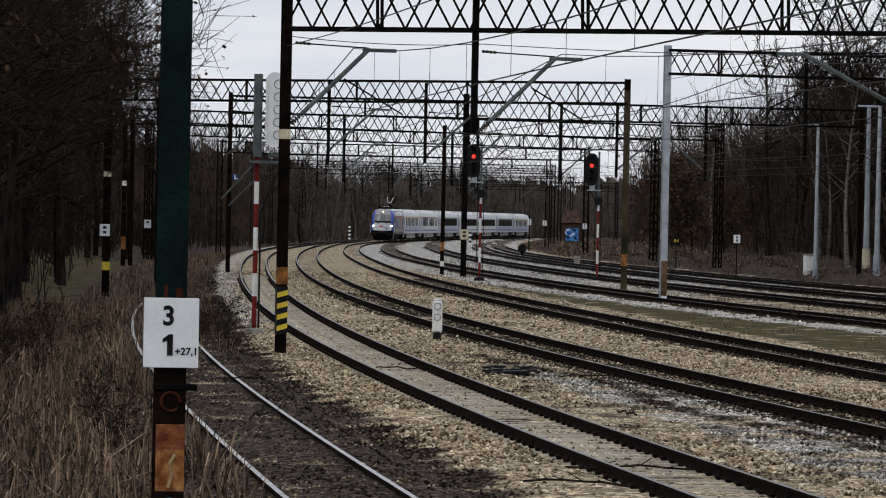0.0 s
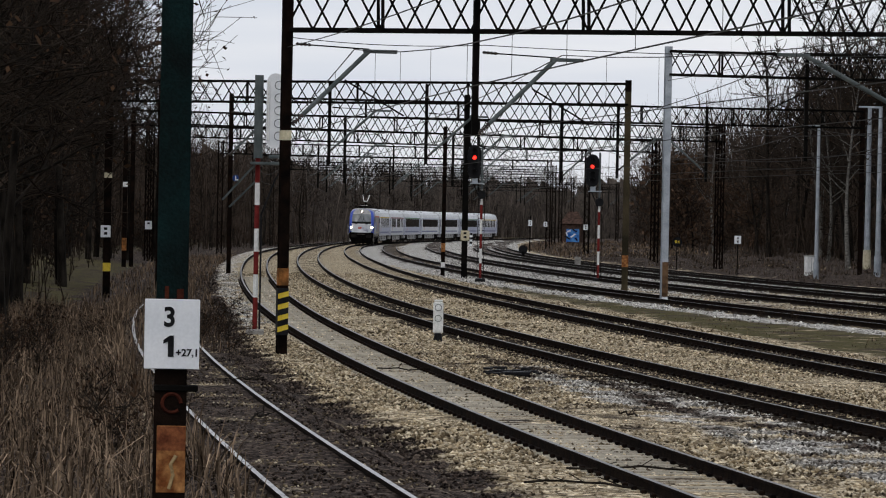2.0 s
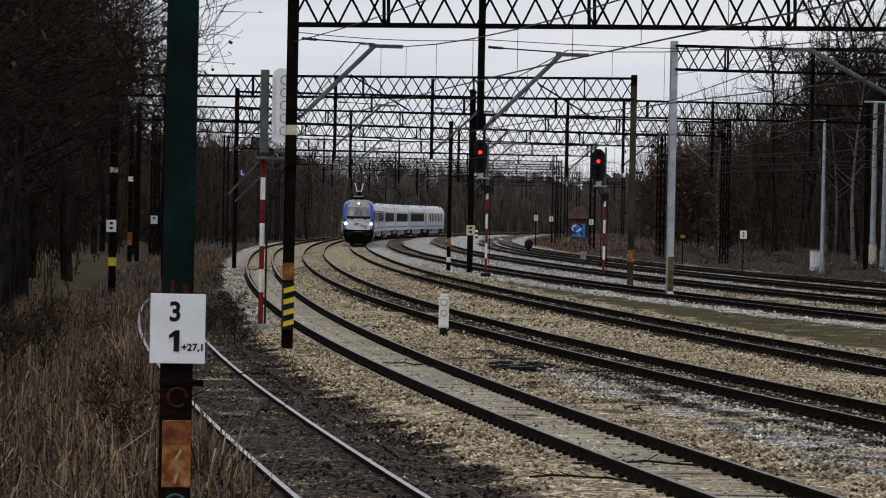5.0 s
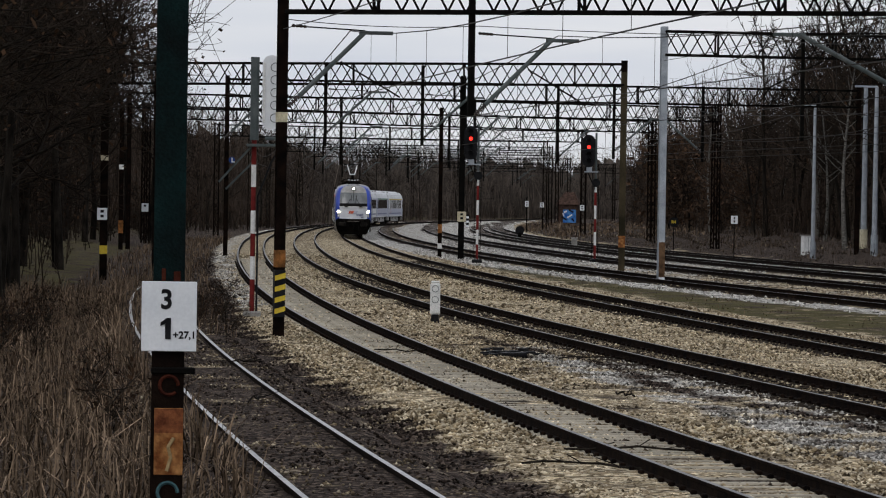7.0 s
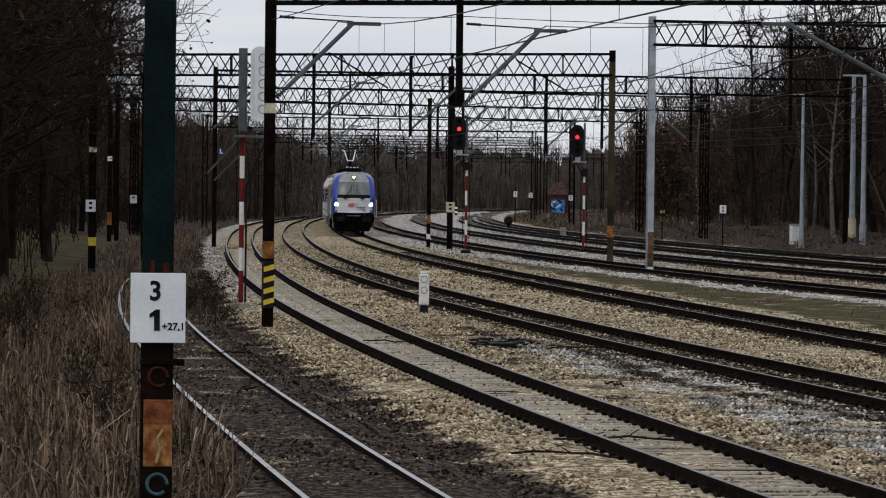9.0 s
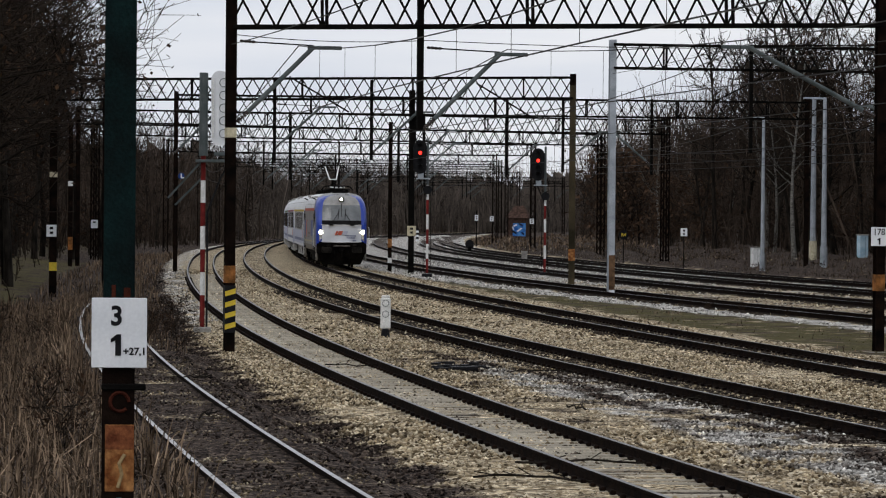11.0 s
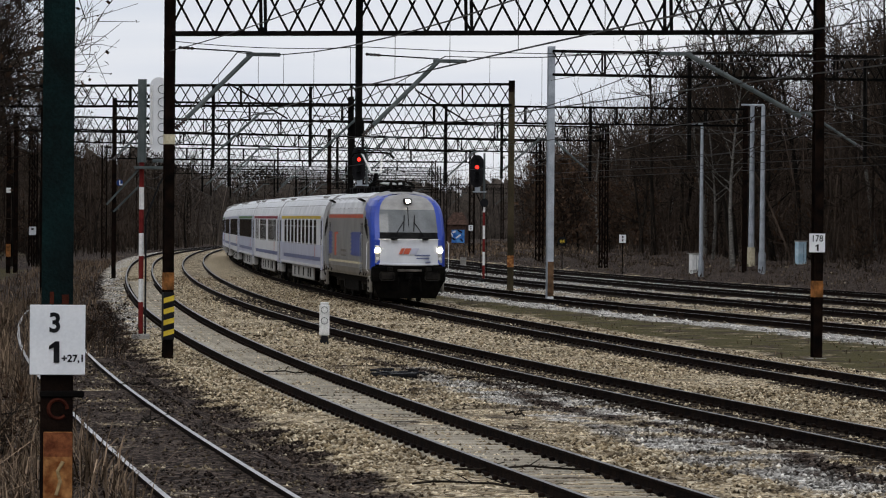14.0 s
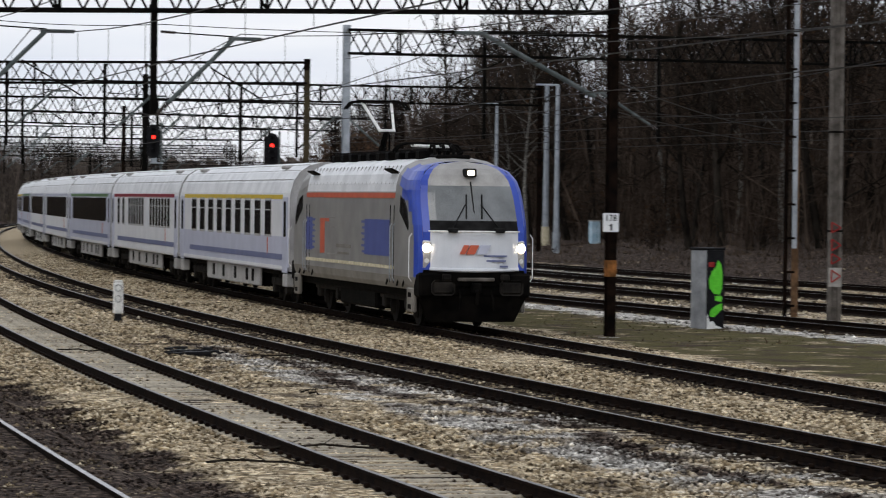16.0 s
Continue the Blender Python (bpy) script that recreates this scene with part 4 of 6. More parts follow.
spray([(-0.22, 1.2), (-0.06, 1.05), (0.16, 1.02), (0.24, 1.2), (0.25, 1.6), (0.2, 1.86), (0.08, 1.98), (0.0, 1.78), (-0.14, 1.66), (-0.24, 1.45)], "green_shape", M_SPRAYGREEN, 0.347)
spray([(-0.02, 0.86), (0.22, 0.82), (0.26, 0.94), (0.18, 1.0), (0.0, 0.99)], "green_shape", M_SPRAYGREEN, 0.347)
spray([(-0.2, 0.42), (-0.05, 0.4), (0.12, 0.52), (0.26, 0.62), (0.24, 0.78), (0.08, 0.74), (-0.08, 0.66), (-0.2, 0.56)], "green_shape", M_SPRAYGREEN, 0.347)
spray([(-0.31, 0.03), (0.3, 0.03), (0.22, 0.12), (0.05, 0.16), (-0.08, 0.3), (-0.2, 0.26), (-0.3, 0.5)], "white_shape", M_OLDWHITE, 0.346)
part("red_shape", Geo().box((0.345, -0.15, 1.86), (0.004, 0.2, 0.14)), M_RED, cb)
for x, y, w, h, m, lab in ((30.45, 232.0, 0.6, 1.6, M_LIGHTBLUE, "pale blue graffiti-covered relay box"), (23.85, 235.0, 0.5, 1.3, M_OLDWHITE, "pinkish white relay box at the bank")):
    t = thing("relay_box", lab, "cabinet", pose(x, y, height(x, y) - 0.05, 0, 0, 20), "relay boxes")
    part("body", Geo().box((0, 0, h / 2), (w, 0.5, h), 0, 0.03), m, t)
    part("lid", Geo().box((0, 0, h + 0.03), (w + 0.1, 0.6, 0.07), 0, 0.02), M_CONC, t)
    part("door_seam", Geo().box((w * 0.12, -0.252, h * 0.5), (0.02, 0.006, h * 0.85)), M_GREYP, t)
hut = thing("track_hut", "small brick hut with blue graffiti and rusty roof", "hut", pose(17.9, 500.0, height(17.9, 500), 0, 0, -12))
M_BRICK = mat("sooty_brown_brick", (0.04, 0.026, 0.02), (0.1, 0.06, 0.046), 3.0, 0.9, 0, 0.3)
part("wall", Geo().box((0, 0, 1.3), (2.7, 2.6, 2.7), 0, 0.03), M_BRICK, hut)
g = Geo()
g.add([(-1.6, -1.6, 2.6), (1.6, -1.6, 2.6), (1.6, 1.6, 2.6), (-1.6, 1.6, 2.6), (-0.7, 0, 4.3), (0.7, 0, 4.3)], [(0, 1, 5, 4), (1, 2, 5), (2, 3, 4, 5), (3, 0, 4), (0, 3, 2, 1)])
part("roof", g, M_BRICK, hut, "hipped rusty sheet roof")
part("painted_wall", Geo().box((0.25, -1.31, 1.0), (1.8, 0.012, 1.8)), M_SPRAYBLUE, hut, "blue sprayed wall")
for k, (dx, dz, w, h, tilt) in enumerate(((-0.5, 0.7, 0.9, 0.22, 30), (0.3, 1.0, 0.8, 0.2, -35), (0.5, 1.7, 0.7, 0.2, 25), (-0.3, 1.6, 0.5, 0.24, -20), (0.75, 0.5, 0.5, 0.2, 50), (-0.6, 1.2, 0.5, 0.16, 70))):
    part("graffiti_mark", Geo().box((0, 0, 0), (w, 0.008, h), 0, 0.0), M_WHITE if k % 2 else M_BLACK, hut, m=pose(dx, -1.325 - 0.004 * k, dz, 0, tilt, 0))

# ---- overhead wires ----
def wires(key, stops, z_sup=7.3, z_mid=6.35, z_con=5.65):
    t = thing("overhead_wire", "contact and messenger wire with droppers over a track", "overhead wire", group="overhead wires")
    ln = LINE[key]
    mes, con, drop, allm, allc = Geo(), Geo(), Geo(), [], []
    for k, (a, b) in enumerate(zip(stops[:-1], stops[1:])):
        sa, sb = ln.s_at(a), ln.s_at(b)
        oa, ob = (0.25, -0.25) if k % 2 else (-0.25, 0.25)
        n = 12
        pm, pc = [], []
        for i in range(n + 1):
            u = i / n
            x, y, _ = ln.at(sa + (sb - sa) * u, oa + (ob - oa) * u)
            zm = z_mid + (z_sup - z_mid) * (2 * u - 1) ** 2
            pm.append((x, y, zm))
            pc.append((x, y, z_con))
            if 0 < i < n:
                drop.tube((x, y, zm), (x, y, z_con), 0.006, None, 3, 0, False)
        allm += pm if not allm else pm[1:]
        allc += pc if not allc else pc[1:]
    mes.path(allm, 0.014, 4)
    con.path(allc, 0.014, 4)
    part("messenger_wire", mes, M_WIRE, t)
    part("contact_wire", con, M_WIRE, t)
    part("droppers", drop, M_WIRE, t)["kind"] = "stuff"


for key, stops in (("B", (24, 88.5, 171, 243, 331, 399)), ("C", (20, 89.5, 171, 242, 332, 399)), ("D", (20, 91, 171, 245, 333, 400, 442, 494)), ("E", (20, 91.5, 154, 205, 245, 334)), ("F", (30, 93, 155, 205, 246, 335)), ("G", (40, 95, 156, 206, 247, 336))):
    wires(key, stops)
for a, b, sag in (((-3.9, 88, 7.3), (6.2, 20, 7.6), 0.4), ((12.4, 92, 7.7), (22, 20, 8.0), 0.3), ((0.9, 89.2, 7.5), (12.5, 92, 7.6), 0.12), ((9.4, 153, 9.2), (16, 40, 9.5), 0.6), ((-3.9, 88.0, 7.55), (0.9, 89.2, 7.5), 0.1), ((12.5, 92, 6.4), (30, 150, 6.4), 0.5), ((8.6, 170.5, 6.6), (24, 206, 6.4), 0.4), ((12.5, 92, 5.6), (36, 158, 5.8), 0.5)):
    g = Geo()
    pts = []
    for i in range(15):
        u = i / 14
        pts.append([a[k] + (b[k] - a[k]) * u - (sag * 4 * u * (1 - u) if k == 2 else 0) for k in range(3)])
    lone("span_wire", g.path(pts, 0.013, 4), M_WIRE, "thin dark span wire between catenary gantries", "wire", group="span wires")


# ---- trees and undergrowth ----
def prisms(segs, n=3):
    """Tapered prisms for an array of rows p0, p1, r0, r1."""
    s = np.array(segs, float)
    p0, p1, r0, r1 = s[:, 0:3], s[:, 3:6], s[:, 6], s[:, 7]
    d = p1 - p0
    d /= np.linalg.norm(d, axis=1, keepdims=True) + 1e-9
    ref = np.where(np.abs(d[:, 2:3]) > 0.9, np.array([[1.0, 0, 0]]), np.array([[0, 0, 1.0]]))
    u = np.cross(d, ref)
    u /= np.linalg.norm(u, axis=1, keepdims=True) + 1e-9
    w = np.cross(d, u)
    vs = []
    for p, r in ((p0, r0), (p1, r1)):
        for i in range(n):
            a = 2 * math.pi * i / n
            vs.append(p + (u * math.cos(a) + w * math.sin(a)) * r[:, None])
    v = np.stack(vs, 1)
    base = (np.arange(len(s)) * 2 * n)[:, None, None]
    f = np.array([[i, (i + 1) % n, n + (i + 1) % n, n + i] for i in range(n)])[None] + base
    return v.reshape(-1, 3), f.reshape(-1, 4)


def raw_mesh(name, v, f, material):
    me = bpy.data.meshes.new(name)
    v, f = np.asarray(v, np.float32), np.asarray(f, np.int32)
    k = f.shape[1]
    me.vertices.add(len(v))
    me.vertices.foreach_set("co", v.ravel())
    me.loops.add(f.size)
    me.loops.foreach_set("vertex_index", f.ravel())
    me.polygons.add(len(f))
    me.polygons.foreach_set("loop_start", np.arange(0, f.size, k, dtype=np.int32))
    me.update(calc_edges=True)
    me.materials.append(material)
    return me


def tree_kind(seed, h, limbs=15, spread=0.34, low=0.25, leaves=0, bark=None, twig=0.024, droop=0.0, kids=4):
    rng = np.random.default_rng(seed)
    trunk, twigs, tips = [], [], []
    p, d, r = np.zeros(3), np.array([0, 0, 1.0]), h * 0.0135
    nodes = [(p.copy(), r)]
    for i in range(7):
        d = d + rng.normal(0, 0.06, 3) * (1, 1, 0)
        d /= np.linalg.norm(d)
        q = p + d * h * 0.9 / 7
        r2 = r * 0.8
        trunk.append((*p, *q, r, r2))
        p, r = q, r2
        nodes.append((p.copy(), r))
    def grow(p, d, length, r, level):
        n = 3 if level == 0 else 2
        out = trunk if level == 0 else twigs
        for i in range(n):
            d2 = d + rng.normal(0, 0.16, 3) + np.array([0, 0, 0.12 - droop])
            d2 /= np.linalg.norm(d2)
            q = p + d2 * length / n
            out.append((*p, *q, r, max(r * 0.72, twig * 0.6)))
            if level < 2:
                for _ in range(2 if level == 0 else kids // 2):
                    e = d2 + rng.normal(0, 0.75, 3)
                    e /= np.linalg.norm(e)
                    grow(p + (q - p) * rng.uniform(0.2, 1), e, length * rng.uniform(0.38, 0.6), max(r * 0.5, twig), level + 1)
            p, d, r = q, d2, max(r * 0.72, twig * 0.6)
        tips.append(p)
    for k in range(limbs):
        u = low + (0.97 - low) * (k + rng.uniform(0, 0.8)) / limbs
        j = min(int(u * 7), 6)
        a, b = nodes[j], nodes[j + 1]
        at_ = a[0] + (b[0] - a[0]) * (u * 7 - j)
        az = rng.uniform(0, 2 * math.pi)
        e = np.array([math.cos(az), math.sin(az), rng.uniform(0.25, 1.0)])
        e /= np.linalg.norm(e)
        grow(at_, e, h * spread * (1.15 - 0.75 * u) * rng.uniform(0.7, 1.2), max(a[1] * 0.45, 0.03), 0)
    tv, tf = prisms(trunk, 5)
    cv, cf = prisms(twigs, 3)
    crown_f = cf
    meshes = [("trunk", raw_mesh("trunk", tv, tf, bark or M_BARK)), ("crown", raw_mesh("crown", cv, cf, M_TWIG))]
    if leaves:
        tp = np.array(tips)[rng.integers(0, len(tips), leaves)] + rng.normal(0, 0.3, (leaves, 3))
        u, w = rng.normal(0, 0.035, (leaves, 3)), rng.normal(0, 0.035, (leaves, 3))
        lv = np.stack([tp - u - w, tp + u - w, tp + u + w, tp - u + w], 1).reshape(-1, 3)
        meshes.append(("withered_leaves", raw_mesh("withered_leaves", lv, np.arange(leaves * 4).reshape(-1, 4), M_DEADLEAF)))
    return meshes


def plant_kind(name, label, category, meshes, group):
    t = thing(name, label, category, group=group)
    for nm, me in meshes:
        part(nm, me, None, t)
    return t


BARE = "bare deciduous tree with fine brown twigs"
KINDS = [
    plant_kind("tree", BARE, "tree", tree_kind(11, 14.0), "bare trees"),
    plant_kind("tree", BARE, "tree", tree_kind(12, 13.0, 14, 0.3, 0.35), "bare trees"),
    plant_kind("tree", BARE, "tree", tree_kind(13, 15.0, 16, 0.3, 0.3), "bare trees"),
    plant_kind("tree", "bare tree with some withered brown leaves", "tree", tree_kind(14, 12.0, 16, 0.38, 0.2, 500), "bare trees"),
    plant_kind("tree", "slender pale-barked birch without leaves", "tree", tree_kind(15, 13.5, 14, 0.22, 0.35, 0, M_BIRCH), "bare trees"),
    plant_kind("tree", "bare tree with some withered brown leaves", "tree", tree_kind(16, 13.5, 18, 0.42, 0.12, 700, kids=6), "bare trees"),
]
SHRUBS = [
    plant_kind("shrub", "leafless tangled brown shrub", "shrub", tree_kind(21, 3.4, 7, 0.6, 0.03, 120, twig=0.014), "shrubs"),
    plant_kind("shrub", "leafless tangled brown shrub", "shrub", tree_kind(22, 2.6, 7, 0.75, 0.02, 160, twig=0.013), "shrubs"),
]
LEAFY = plant_kind("shrub", "young beech keeping its rusty withered leaves", "shrub", tree_kind(23, 6.0, 12, 0.42, 0.1, 1500, twig=0.016)[:2], "leafy shrubs")
_lr = np.random.default_rng(24)
_tp = np.stack([_lr.normal(0, 1.1, 1300), _lr.normal(0, 1.1, 1300), _lr.uniform(0.8, 6.0, 1300)], 1)
_u, _w = _lr.normal(0, 0.05, (1300, 3)), _lr.normal(0, 0.05, (1300, 3))
part("withered_leaves", raw_mesh("withered_leaves", np.stack([_tp - _u - _w, _tp + _u - _w, _tp + _u + _w, _tp - _u + _w], 1).reshape(-1, 3), np.arange(1300 * 4).reshape(-1, 4), M_BROWNLEAF), None, LEAFY)
rng = np.random.default_rng(5)
EDGE_Y = (60, 100, 150, 200, 250, 350, 450, 520, 600, 700, 800)
EDGE_L = (-10, -12.6, -16.4, -21.5, -23.5, -24, -20, -14.5, -5, 10, 30)
EDGE_R = (72, 54, 42, 35, 30, 24, 25, 28, 34, 46, 60)
spots = []


def plant(kind, x, y, sc):
    spots.append((kind, x, y, sc))


def scatter(n, y0, y1, left, depth, kinds, power=1.6, big=1.0):
    for _ in range(n):
        y = rng.uniform(y0, y1)
        off = depth * rng.uniform(0, 1) ** power
        x = np.interp(y, EDGE_Y, EDGE_L) - off if left else np.interp(y, EDGE_Y, EDGE_R) + off
        plant(int(rng.choice(kinds)), x, y, big * rng.uniform(0.75, 1.2))


scatter(20, 118, 215, True, 12, (0, 3, 5, 5, 2))
scatter(24, 215, 420, True, 22, (0, 1, 2, 3, 5))
scatter(18, 420, 700, True, 20, (0, 1, 2, 3))
scatter(16, 140, 190, False, 24, (0, 2, 2, 5), big=1.3)
scatter(38, 190, 330, False, 26, (0, 1, 2, 3, 2, 3, 4), big=1.45)
scatter(34, 330, 520, False, 28, (0, 1, 2, 3, 4), big=1.02)
scatter(20, 520, 720, False, 24, (0, 1, 2, 3), big=1.05)
for _ in range(22):
    plant(int(rng.choice((0, 1, 2, 3))), rng.uniform(-40, 60), rng.uniform(745, 820), rng.uniform(0.7, 0.9))
for x, y, k, sc in ((-14.4, 128, 5, 1.1), (-13.3, 131, 5, 1.0), (-15.4, 124, 0, 1.15), (-16.5, 134, 5, 1.2), (-14.9, 137, 3, 1.2), (-13.4, 100, 2, 1.1), (-13.2, 108, 0, 1.1), (26.5, 236, 4, 1.1), (28.0, 262, 4, 1.0), (-12.5, 520, 4, 0.7)):
    plant(k, x, y, sc)
for _ in range(30):
    y = rng.uniform(200, 330)
    plant(int(rng.choice((0, 2, 2, 1, 3))), np.interp(y, EDGE_Y, EDGE_R) + rng.uniform(2, 24), y, rng.uniform(1.2, 1.6))
for _ in range(5):
    y = rng.uniform(110, 150)
    plant(int(rng.choice((0, 2))), -0.107 * y - rng.uniform(0.5, 4.0), y, rng.uniform(1.0, 1.3))
KINDS.append(plant_kind("tree", "old bare tree with long drooping branches", "tree", tree_kind(31, 15.0, 30, 0.46, 0.42, 400, twig=0.014, droop=0.1, kids=6), "bare trees"))
KINDS.append(plant_kind("tree", "tall bare tree with a dense dark crown", "tree", tree_kind(17, 15.0, 22, 0.34, 0.4, 500, twig=0.018), "bare trees"))
for _ in range(12):
    y = rng.uniform(158, 215)
    b = rng.uniform(0.08, 0.135)
    if not 0.084 < b < 0.098:
        plant(7, -y * b, y, rng.uniform(1.0, 1.35))
for x, y, sc in ((-24.2, 246, 1.25), (-23.6, 252, 1.1), (-22.4, 256, 1.3), (-26.0, 250, 1.35), (-21.0, 262, 1.1), (-24.8, 258, 1.2), (-25.4, 243, 1.2)):
    plant(7, x, y, sc)
plant(6, -11.2, 62, 0.8)
plant(6, -12.4, 76, 0.85)
plant(6, -13.6, 92, 0.9)
for x, y, sc in ((-12.6, 103, 0.95), (-14.2, 118, 1.0), (-15.6, 131, 1.05), (-17.2, 143, 1.1), (-19.0, 158, 1.15), (-21.6, 182, 1.2)):
    plant(6, x, y, sc)
used = set()
for k, x, y, sc in spots:
    if y < 240 and (-0.104 if k in (6, 7) else -0.114) < x / y < 0:  # the clearing with the marked posts
        continue
    if x > 0:  # the wood's edge is lower further on
        sc *= float(np.interp(y, (230, 285, 330, 340), (1.0, 0.88, 0.86, 0.95)))
    m = pose(x, y, height(x, y) - 0.1, 0, 0, float(rng.uniform(0, 360))) @ Matrix.Diagonal((sc, sc, sc, 1))
    if k not in used:
        used.add(k)
        KINDS[k].matrix_basis = m
    else:
        c = copy_thing(KINDS[k], m)
        c.matrix_basis = m
used = set()
shrub_spots = []
for _ in range(40):
    y = rng.uniform(118, 420)
    shrub_spots.append((np.interp(y, EDGE_Y, EDGE_L) - rng.uniform(-1.5, 8), y))
for _ in range(56):
    y = rng.uniform(110, 420)
    shrub_spots.append((np.interp(y, EDGE_Y, EDGE_R) + rng.uniform(-3, 12), y))
for _ in range(30):
    y = rng.uniform(44, 108)
    shrub_spots.append((LINE["A"].at(LINE["A"].s_at(y))[0] - rng.uniform(1.8, 5.5), y))
for x, y in ((10.6, 130.0), (11.3, 128.0), (9.8, 133.0), (12.4, 127.0), (13.4, 121.0), (18.3, 93.0), (17.2, 96.0)):
    shrub_spots.append((x, y))
for _ in range(9):
    y = rng.uniform(82, 106)
    shrub_spots.append((LINE["B"].at(LINE["B"].s_at(y))[0] - rng.uniform(2.7, 4.2), y))
for i, (x, y) in enumerate(shrub_spots):
    k = i % 2
    sc = rng.uniform(0.5, 1.3) * (0.12 if 126 <= i < 133 else 0.32 if i >= 96 else 1.0)
    m = pose(x, y, height(x, y) - 0.05, 0, 0, float(rng.uniform(0, 360))) @ Matrix.Diagonal((sc, sc, sc, 1))
    if k not in used:
        used.add(k)
        SHRUBS[k].matrix_basis = m
    else:
        c = copy_thing(SHRUBS[k], m)
        c.matrix_basis = m

for i, (x, y, sc) in enumerate(((22.6, 345, 1.5), (25.4, 326, 1.1), (23.6, 372, 1.6), (27.6, 318, 1.0))):
    m = pose(x, y, height(x, y) - 0.1, 0, 0, 61.0 * i) @ Matrix.Diagonal((sc, sc, sc, 1))
    if i == 0:
        LEAFY.matrix_basis = m
    else:
        copy_thing(LEAFY, m).matrix_basis = m


# ---- dense growth between the trees ----
def thicket(name, n, area, h0, h1, r0, sprigs, label, material=None):
    """Thin upright stems with sprigs, too many to count."""
    segs = []
    xs, ys = area(n)
    zs, _ = ground_form(xs, ys)
    for x, y, z in zip(xs, ys, zs):
        h = rng.uniform(h0, h1)
        p, d = np.array([x, y, z - 0.1]), np.array([0, 0, 1.0]) + rng.normal(0, 0.13, 3)
        r = r0 * rng.uniform(0.6, 1.4)
        for k in range(3):
            q = p + d / np.linalg.norm(d) * h / 3
            segs.append((*p, *q, r, r * 0.68))
            for _ in range(sprigs):
                u = rng.uniform(0.1, 1)
                e = np.array([0, 0, 0.55]) + rng.normal(0, 0.6, 3)
                b = p + (q - p) * u
                c = b + e / np.linalg.norm(e) * h * rng.uniform(0.1, 0.24)
                segs.append((*b, *c, r * 0.42, r * 0.16))
                f = e + rng.normal(0, 0.7, 3)
                m = b + (c - b) * rng.uniform(0.4, 0.9)
                segs.append((*m, *(m + f / np.linalg.norm(f) * h * rng.uniform(0.06, 0.14)), r * 0.25, r * 0.12))
            p, d, r = q, d + rng.normal(0, 0.14, 3), r * 0.68
    v, f = prisms(segs, 3)
    return tagged(new(name, raw_mesh(name, v, f, material or M_TWIG)), label, "woods", kind="stuff")


def belt(left, y0, y1, lead, depth):
    def area(n):
        y = rng.uniform(y0, y1, n)
        e = np.interp(y, EDGE_Y, EDGE_L if left else EDGE_R)
        off = lead + depth * rng.uniform(0, 1, n)
        return (e - off if left else e + off), y
    return area


def far_field(n):
    return rng.uniform(-45, 62, n), rng.uniform(725, 790, n)


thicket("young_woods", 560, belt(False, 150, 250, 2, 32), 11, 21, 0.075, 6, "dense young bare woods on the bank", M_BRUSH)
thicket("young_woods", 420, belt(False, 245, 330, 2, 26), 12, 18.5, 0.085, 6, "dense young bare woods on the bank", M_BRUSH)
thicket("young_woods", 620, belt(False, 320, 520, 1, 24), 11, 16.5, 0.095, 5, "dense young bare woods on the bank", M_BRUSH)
# thickets beyond about 480 m take the twig colour with haze mixed in
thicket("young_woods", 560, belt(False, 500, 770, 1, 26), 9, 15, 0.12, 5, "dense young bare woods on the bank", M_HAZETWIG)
thicket("young_woods", 330, belt(True, 140, 340, 4, 22), 8, 13.5, 0.075, 5, "dense young bare woods beside the yard")
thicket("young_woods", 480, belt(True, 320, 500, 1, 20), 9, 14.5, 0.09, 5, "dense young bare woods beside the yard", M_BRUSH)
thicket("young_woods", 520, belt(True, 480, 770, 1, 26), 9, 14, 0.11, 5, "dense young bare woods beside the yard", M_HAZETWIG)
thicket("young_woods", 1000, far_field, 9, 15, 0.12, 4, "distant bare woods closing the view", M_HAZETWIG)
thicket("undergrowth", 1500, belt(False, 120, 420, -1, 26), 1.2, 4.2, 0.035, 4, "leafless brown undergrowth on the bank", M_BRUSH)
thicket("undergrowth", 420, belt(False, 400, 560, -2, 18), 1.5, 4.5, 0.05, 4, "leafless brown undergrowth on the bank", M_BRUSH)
thicket("undergrowth", 700, belt(True, 118, 480, -1, 16), 1.2, 4.0, 0.035, 3, "leafless brown undergrowth under the trees")
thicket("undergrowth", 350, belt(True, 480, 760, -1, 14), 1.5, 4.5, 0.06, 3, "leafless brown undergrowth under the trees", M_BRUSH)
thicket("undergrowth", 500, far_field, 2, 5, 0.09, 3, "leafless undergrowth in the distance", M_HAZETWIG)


# plain wooded distance behind the trees, its colour lightened and greyed for haze
M_FARWOOD = mat("hazed_distant_woods", (0.045, 0.038, 0.033), (0.15, 0.125, 0.105), 1.2, 1.0, 0, 0, fine=6.0, vary=0.6, stretch=(1, 1, 0.12), spec=0.0)


